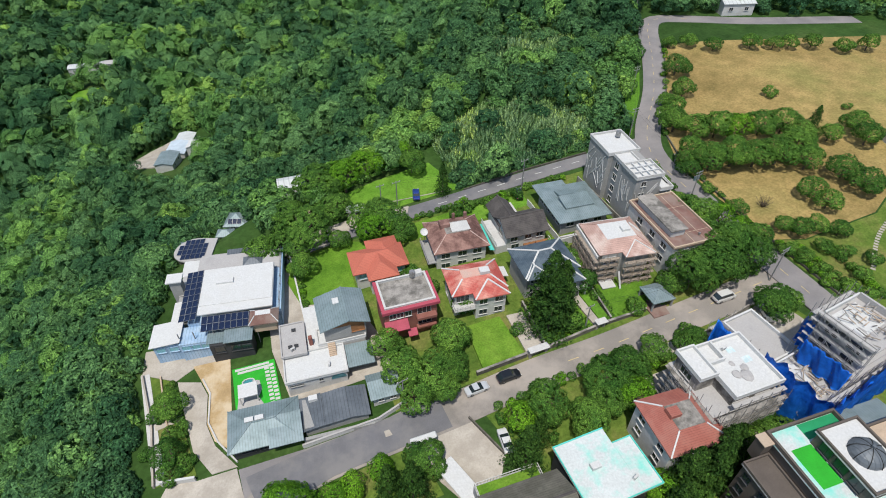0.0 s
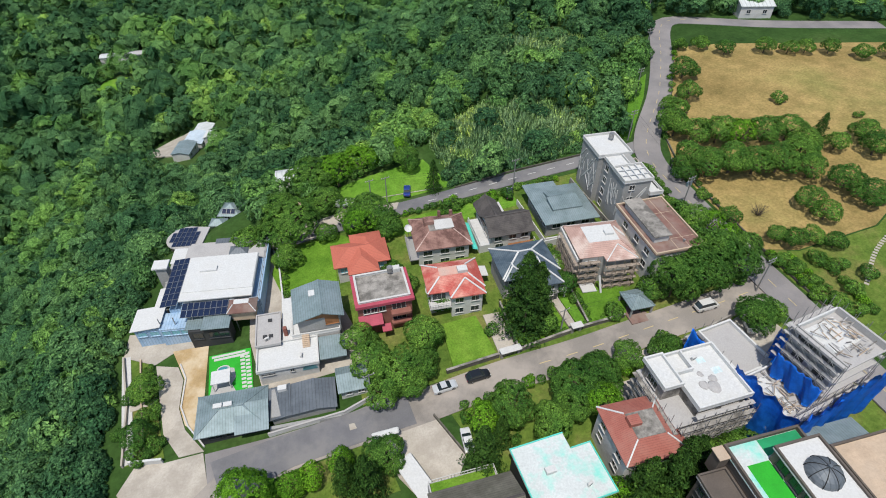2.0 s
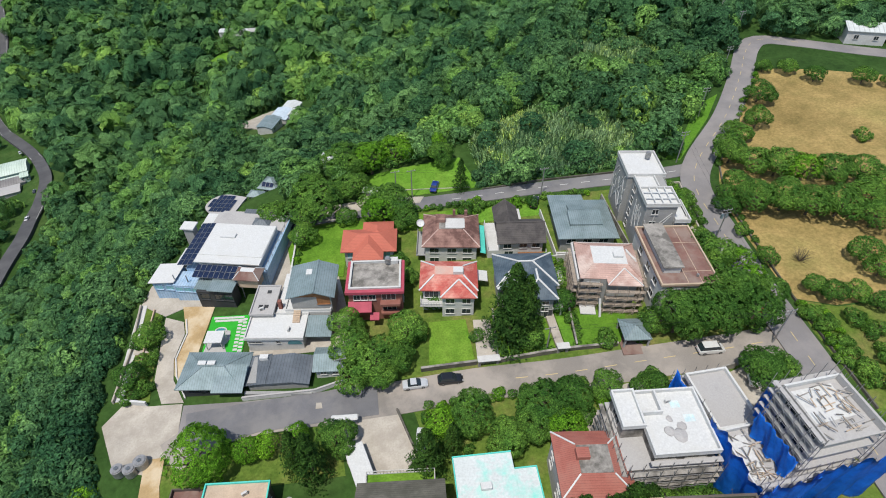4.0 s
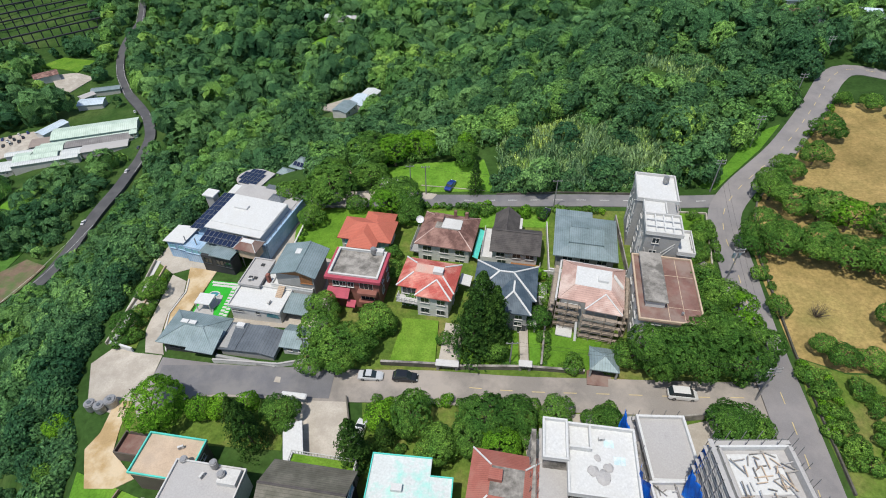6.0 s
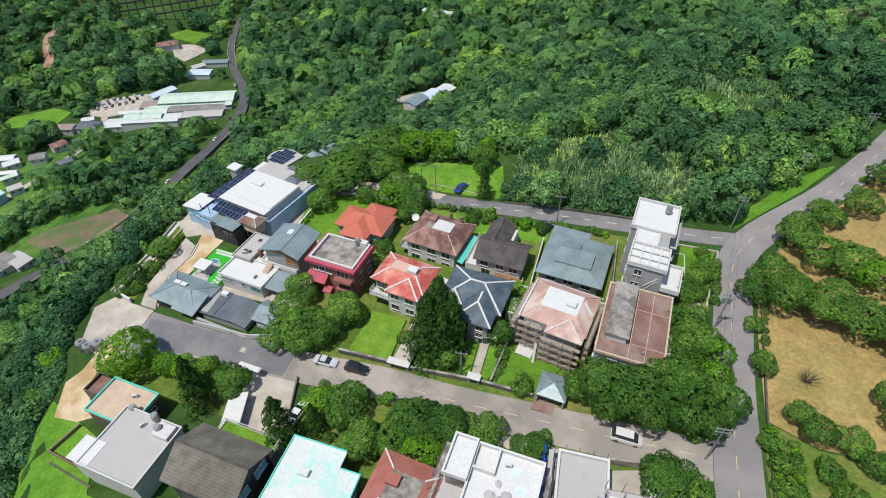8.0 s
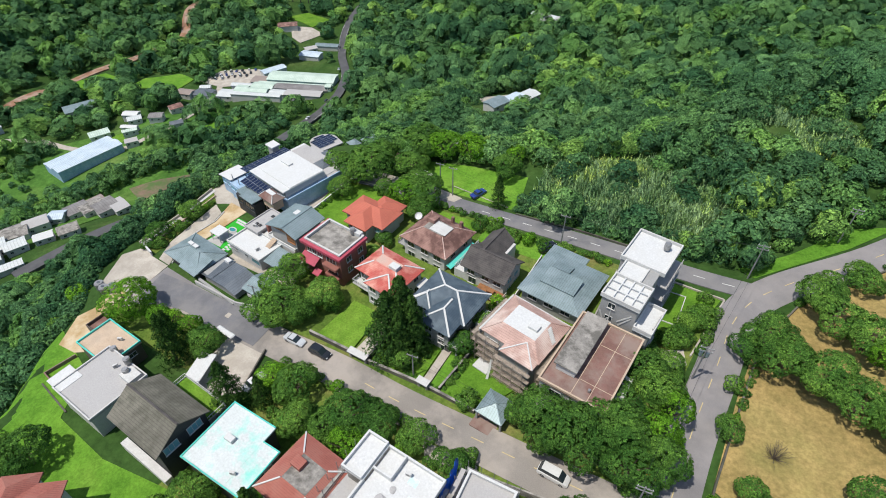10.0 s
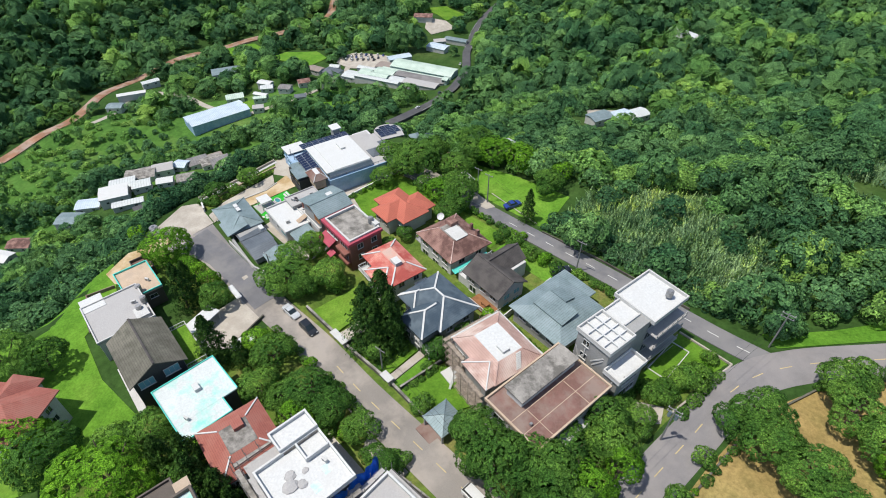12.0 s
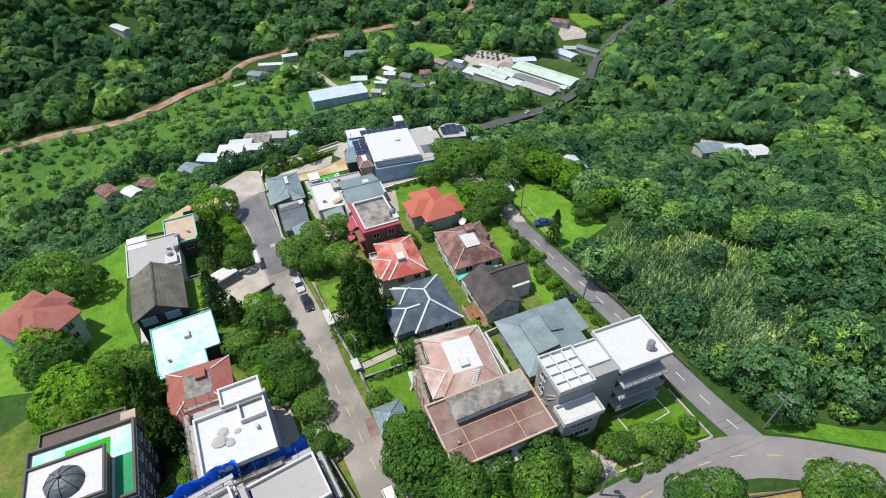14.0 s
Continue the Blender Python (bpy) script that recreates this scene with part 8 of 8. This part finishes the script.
for x, y, w, d, yaw, rf in ((-505, 88, 22, 8, 20, "pale_metal"), (-246, 383, 22, 9, 62, "sky_roof"), (-238, 432, 20, 12, 10, "sky_roof"), (-252, 452, 12, 8, 50, "grey_roof"), (-244, 470, 24, 8, 15, "slate_metal"), (-303, 487, 20, 12, 35, "maroon_tile"), (-276, 325, 16, 12, 10, "dark_metal"), (-291, 318, 14, 9, 10, "brown_yard_roof"), (-284, 335, 9, 6, 30, "pale_metal"),
                            (-377, 205, 14, 6, 75, "pale_metal"), (-368, 183, 22, 5, 60, "white"), (-362, 165, 12, 9, 40, "slate_metal"), (-300, 268, 12, 7, 20, "white"), (-272, 268, 10, 8, 30, "dark_valley_roof"), (-281, 249, 12, 4, 20, "white"), (-274, 243, 10, 4, 50, "pale_green"), (-252, 226, 8, 6, 50, "grey_roof"), (-355, 266, 26, 14, 60, "slate_metal"),
                            (-262, 300, 12, 9, 60, "dark_metal"), (-272, 288, 10, 8, 60, "maroon_tile"), (-1, 284, 15, 9, 64, "slate_metal"), (6, 298, 15, 10, 64, "sky_roof"), (12, 311, 11, 9, 64, "pale_metal"), (14, 292, 9, 6, 64, "white"), (-34, 531, 26, 9, -15, "pale_metal"), (-14, 524, 14, 8, -15, "grey_roof"), (-300, 236, 14, 9, 60, "pale_green"),
                            (-245, 262, 9, 6, 50, "dark_metal"), (-640, 30, 30, 12, 10, "pale_metal"), (29.5, 138, 9, 5, -12, "pale_metal"), (-290, 262, 10, 7, 50, "pale_metal")):
    shed(x, y, yaw, w * (0.85 if 255 < y < 315 and x > -50 else 1), d, 4.5 if y != 138 else 2.6, rf, "white_wall", "small valley building with metal roof among trees", 1.0, name="building", category="building")
for x, y, yaw in ((184, 188, 20), (196, 178, -15), (172, 205, 30), (206, 135, -25), (166, 46, -30), (176, 178, 10)):
    shed(x, y, yaw, 12, 9, 5, "sky_roof" if x > 180 and y > 150 else "pale_metal" if y == 135 else "maroon_tile", "white_wall", "white house among trees on the ridge", 1.6, name="house", category="house", dz=-0.6 if y > 100 else 0, clear=y < 100)
for name, poly, mt, lb in (("valley_yard", [(-26, 322), (-17, 305), (-8, 293), (-2, 296), (4, 312), (9, 320), (8, 328), (-8, 329)], "concrete", "pale concrete yard in the valley"),
                           ("car_park", [(-306, 350), (-276, 346), (-254, 352), (-246, 374), (-262, 384), (-298, 372)], "concrete", "valley car park of pale gravel"),
                           ("field", [(-352, 308), (-362, 340), (-336, 358), (-312, 350), (-308, 322)], "meadow", "green valley field"),
                           ("field", [(-236, 270), (-214, 268), (-206, 282), (-226, 290)], "meadow", "green valley field"),
                           ("field", [(-330, 522), (-318, 548), (-280, 536), (-284, 504)], "lawn", "mown green sports field"),
                           ("field", [(-304, 494), (-284, 503), (-266, 498), (-276, 468), (-290, 474)], "concrete", "grey paved court"),
                           ("field", [(-420, 300), (-400, 330), (-375, 330), (-385, 300)], "meadow", "green valley field"),
                           ("field", [(-300, 226), (-290, 246), (-276, 250), (-272, 232)], "lawn", "pale green valley plot"),
                           ("field", [(-60, 470), (-45, 490), (-28, 480), (-40, 462)], "meadow", "green hillside clearing"),
                           ("field", [(-206, 180), (-196, 196), (-174, 216), (-160, 209), (-166, 188), (-178, 168)], "bare_slope", "bare brown terraced earth on the slope")):
    ob = patch(name, poly, 0.6, M[mt], lb, "field", 1.5, 8.0)
    xs, ys = [p[0] for p in poly], [p[1] for p in poly]
    CLEAR.append((sum(xs) / len(xs), sum(ys) / len(ys), 0.36 * (max(xs) - min(xs) + max(ys) - min(ys)) / 1.2))
# cars in the valley car park and on the valley road
seed_car = [o for o in bpy.data.objects if o.name.startswith("car") and o.get("category") == "car"]
tn = random.Random(31)
spots = [(-292 + 5.2 * (i % 6) + tn.uniform(-0.6, 0.6), 358 + 2.2 * (i % 6) + 6 * (i // 6) + tn.uniform(-0.6, 0.6), 120 + tn.uniform(-8, 8), 0.75) for i in range(18)]
spots += [(-151.5, 240, 90, 2.05), (-152, 300, 92, 2.05), (-158.5, 335, 100, 2.05), (-190, 405, 118, 2.05), (-253, 590, 100, 2.05)]
for x, y, yaw, dz in spots:
    c_ = copy_thing(tn.choice(seed_car), pose(x, y, float(terrain_z(x, y)) + dz, 0, 0, yaw))
    tagged(c_, "small car far down in the valley", group="valley cars")
CREEK = [(-352, -80), (-352, -37), (-357, 15), (-360, 90), (-388, 150), (-402, 180), (-420, 235), (-424, 290), (-405, 350), (-400, 410), (-404, 437), (-432, 486), (-443, 566), (-440, 700)]
road_strip("creek", CREEK, 9, M["earth"], "red-brown stony creek bed", 0.5, 2.0, category="creek")
LANE = [(-352, 140), (-360, 160), (-368, 190), (-340, 212), (-300, 214), (-262, 216), (-252, 247), (-256, 277), (-262, 305), (-268, 329), (-280, 348)]
road_strip("road", LANE, 5, M["concrete"], "narrow pale concrete valley lane", 0.7, 1.5)

for k in range(7):
    tr_ = thing("trellis", pose(-342 - k * 11, 566 + k * 15, float(terrain_z(-342 - k * 11, 566 + k * 15)), 0, 0, 38), "dark weathered timber trellis row in the valley", "trellis", "trellis rows")
    for i in range(14):
        part("trellis_post", bx(-62 + i * 9.0, -0.5, -8, -61 + i * 9.0, 0.5, 9), M["dark_wall"], tr_)
    part("trellis_beam", bx(-64, -0.7, 8.2, 60, 0.7, 9.6), M["dark_wall"], tr_)
    for u in (-45, -15, 15, 45):
        CLEAR.append((-342 - k * 11 + u * 0.79, 566 + k * 15 + u * 0.62, 17))


# ---- woods ----
def inside(poly, x, y):
    c = np.zeros(x.shape, bool)
    n = len(poly)
    for i in range(n):
        (ax, ay), (bx_, by) = poly[i], poly[(i + 1) % n]
        if ay != by:
            c ^= ((ay > y) != (by > y)) & (x < (bx_ - ax) * (y - ay) / (by - ay) + ax)
    return c


VILLAGE = [(-23, 38), (-26, 60), (-25, 86), (-24, 103), (-12, 116), (-2, 123), (10, 129), (16, 122), (16, 106), (28, 106), (31, 115), (62, 115.5), (64.5, 99), (100, 92.8), (111, 94), (134, 115), (142, 117), (174, 148.5), (188, 140), (208, 126), (250, 104), (260, -120), (-4, -120), (-12, 0), (-13, 15), (-15, 30)]
ROUGH = [(-350, -60), (-352, 20), (-352, 90), (-372, 150), (-300, 175), (-262, 165), (-258, 60), (-215, -60)]
HILL_REEDS = [(104, 152), (118, 166), (136, 158), (138, 145), (122, 140)]
REEDS = [(64, 99.5), (90, 96), (104, 96), (110, 108), (104, 124), (84, 128), (66, 120)]


def near_line(pts, x, y, w):
    ln = smooth_line(pts, 12.0)
    d = np.full(x.shape, 1e9)
    for p, q in zip(ln[:-1], ln[1:]):
        v = q - p
        t = np.clip(((x - p[0]) * v[0] + (y - p[1]) * v[1]) / (v @ v), 0, 1)
        d = np.minimum(d, np.hypot(x - p[0] - t * v[0], y - p[1] - t * v[1]))
    return d < w


def scatter(x0, y0, x1, y1, step, seed):
    r = np.random.default_rng(seed)
    gx, gy = np.meshgrid(np.arange(x0, x1, step), np.arange(y0, y1, step))
    x, y = gx.ravel() + r.uniform(-0.48, 0.48, gx.size) * step, gy.ravel() + r.uniform(-0.48, 0.48, gx.size) * step
    ok = ~inside(VILLAGE, x, y)
    for cx, cy, cr in CLEAR:
        ok &= np.hypot(x - cx, y - cy) > cr * r.uniform(0.85, 1.1, x.shape)
    for ln, w in ((VROAD, 10.5), (CREEK, 11), (LANE, 9), (AVENUE, 6.5)):
        ok &= ~near_line(ln, x, y, w)
    return x[ok], y[ok], r


def wood(name, x, y, r, radius, protos, label, mat="forest", lowering=0.1, tall=1.0):
    """All the crowns of a wood, joined."""
    z = terrain_z(x, y)
    Q, T, N = [], [], []
    patchy = np.array([noise.noise(Vector((a * 0.02, b * 0.02, 3.0))) for a, b in zip(x, y)])
    tint = np.clip(0.45 + 0.5 * patchy + r.normal(scale=0.24, size=len(x)), 0, 1)
    k = r.integers(0, len(protos), len(x))
    ang = r.uniform(0, 2 * np.pi, len(x))
    rad = radius * np.clip(np.exp(r.normal(0.0, 0.27, len(x))), 0.55, 1.75)
    rough = inside(ROUGH, x, y)
    rad = np.where(rough, rad * 0.42, rad)
    tint = np.where(rough, np.clip(tint + 0.3, 0, 1), tint)
    ht = r.uniform(0.75, 1.6, len(x)) * tall
    for p, (proto, pn) in enumerate(protos):
        idx = np.nonzero(k == p)[0]
        if not len(idx):
            continue
        c, s = np.cos(ang[idx])[:, None, None], np.sin(ang[idx])[:, None, None]
        R = rad[idx][:, None, None]
        vx, vy, vz = proto[None, :, :, 0], proto[None, :, :, 1], proto[None, :, :, 2]
        q = np.stack([(vx * c - vy * s) * R + x[idx][:, None, None], (vx * s + vy * c) * R + y[idx][:, None, None], (vz + 0.5) * R * ht[idx][:, None, None] + z[idx][:, None, None] - lowering], -1)
        Q.append(q.reshape(-1, 4, 3))
        T.append(np.repeat(tint[idx], proto.shape[0]))
        c, s = c[:, :, 0], s[:, :, 0]
        N.append(np.stack([pn[None, :, 0] * c - pn[None, :, 1] * s, pn[None, :, 0] * s + pn[None, :, 1] * c, np.broadcast_to(pn[None, :, 2], (len(idx), len(pn)))], -1).reshape(-1, 3))
    ob = new(name, quads_mesh(name, np.concatenate(Q), M[mat], np.concatenate(T), np.concatenate(N)))
    return tagged(ob, label, "woodland", kind="stuff")


CLEAR += [(-246, 395, 14), (-258, 452, 20), (-240, 420, 16), (-272, 480, 20), (-276, 365, 26), (-365, 170, 16), (-380, 205, 14), (-300, 232, 20), (-262, 292, 14), (0, 268, 9), (2, 278, 11), (10, 290, 11), (-10, 288, 11), (-8, 310, 15), (-285, 255, 14), (-30, 520, 20), (-222, 306, 16), (-196, 316, 14), (-180, 324, 11), (-280, 180, 12), (-256, 178, 12), (-206, 134, 9), (31, 134, 8), (118, 152, 5)]
P0 = [leaf_cloud(250, 0.18, 100 + i, 8) for i in range(8)]
P1 = [leaf_cloud(96, 0.27, 120 + i, 7) for i in range(6)]
P2 = [leaf_cloud(44, 0.4, 140 + i, 5) for i in range(6)]
for tier, (P, step, lo, hi, bounds) in enumerate(((P0, 5.2, 0, 150, (-110, -60, 220, 200)), (P1, 6.6, 150, 330, (-300, -130, 330, 390)), (P2, 10.0, 330, 1050, (-760, -150, 480, 950)))):
    x, y, r = scatter(*bounds, step, 200 + tier)
    d = np.hypot(x - 55, y - 50)
    ok = (d >= lo) & (d < hi)
    if tier == 0:
        ok &= ~((inside(REEDS, x, y) | inside(HILL_REEDS, x, y)) & (r.random(x.shape) < 0.72))
    if tier == 2:
        ok &= (y > -180 + 0.0 * x) & (x < 560)
    wood("woods", x[ok], y[ok], r, step * (0.66, 0.68, 0.72)[tier], P, ("dense mixed broadleaf woods on the hillside", "dense broadleaf woods on the lower slopes", "far broadleaf woods across the valley")[tier])
# low undergrowth and reeds
def tuft(n, seed, h=1.0, spread=0.5, w=0.05):
    r = np.random.default_rng(seed)
    p = np.stack([r.uniform(-spread, spread, n), r.uniform(-spread, spread, n), np.zeros(n)], -1)
    a = r.uniform(0, 6.28, n)
    side = np.stack([np.cos(a), np.sin(a), np.zeros(n)], -1) * w
    lean = np.stack([r.normal(scale=0.3, size=n), r.normal(scale=0.3, size=n), r.uniform(0.7, 1.2, n)], -1) * h
    up = lean * 0.4 + np.cross(side / w, lean) * 0.5 + np.array([0, 0, 0.5])
    return np.stack([p - side, p + side, p + lean + side * 0.4, p + lean - side * 0.4], 1), up / np.linalg.norm(up, axis=1, keepdims=True)


x, y, r = scatter(60, 94, 142, 168, 0.8, 301)
ok = inside(REEDS, x, y) | inside(HILL_REEDS, x, y)
wood("reeds", x[ok], y[ok], r, 1.1, [tuft(20, 400 + i, 0.9, 0.75, 0.12) for i in range(4)], "tall pale reeds and grasses behind the back road", "reed", 0.5)
x, y, r = scatter(-330, -60, 120, 300, 9.0, 302)
sel = (np.hypot(x - 55, y - 50) > 100) & (edge_distance(x, y) > 2) & (np.hypot(x - 55, y - 50) < 420)
wood("undergrowth", x[sel], y[sel], r, 2.3, P2, "low shrubby undergrowth between the trees", "forest", 0.6, 0.7)
# shrubs along the rim of the village
er = np.random.default_rng(77)
ex, ey = er.uniform(-30, -10, 520), er.uniform(34, 122, 520)
ca, sa = math.cos(radians(19)), math.sin(radians(19))
lx, ly = (ex - 3.1) * ca - (ey - 89.9) * sa, (ex - 3.1) * sa + (ey - 89.9) * ca
m_ = (edge_distance(ex, ey) < 9) & ((lx < -17.5) | (ly > 18.5)) & ((ex < -20.6 + 1.2 * np.sin(ey * 0.3)) | (ey > 85)) & ~((ey > 43) & (ey < 62) & (ex > -23)) & (np.hypot(ex + 1.9, ey - 115) > 9)
wood("rim_shrubs", ex[m_], ey[m_], er, 2.0, P0, "shrubs and saplings along the rim of the terrace", "forest", 0.6)
bx_, by_ = np.interp(np.linspace(0, 1, 170), [0, 0.35, 0.6, 0.85, 1], [-24.5, -25.5, -21.5, -18.5, -17.5]) + er.uniform(-2.2, 1.2, 170), np.interp(np.linspace(0, 1, 170), [0, 0.35, 0.6, 0.85, 1], [64, 50, 42.5, 34, 24])
wood("slope_shrubs", bx_, by_, er, 1.7, P0, "dense low shrubs on the bank below the forecourt", "forest", 0.6)
px, t_ = er.uniform(62, 112, 190), er.uniform(0, 1, 190)
py = np.interp(px, [62, 64, 80, 98, 106, 112], [99.2, 99.0, 96.9, 94.0, 94.0, 96.4]) + t_ * 4.5
wood("roadside_shrubs", px, py, er, 1.25, P0, "low bushes and vines along the back road", "forest", 0.5)
sx, sy = er.uniform(33, 98, 80), er.uniform(12, 40, 80)
hb = [(27, 21, 9), (41, 22.5, 8.5), (55, 21.5, 8), (67.6, 23.4, 9.5), (78.3, 25.6, 8), (86.5, 19.4, 9), (63, 3.4, 12), (78, 5, 11), (10, 24, 9)]
m_ = np.ones(sx.shape, bool)
for cx, cy, cr in hb:
    m_ &= np.hypot(sx - cx, sy - cy) > cr
m_ &= ~near_line(STREET, sx, sy, 4.2)
wood("garden_undergrowth", sx[m_], sy[m_], er, 0.9, P0, "low garden plants and ground cover", "leaf", 0.3)
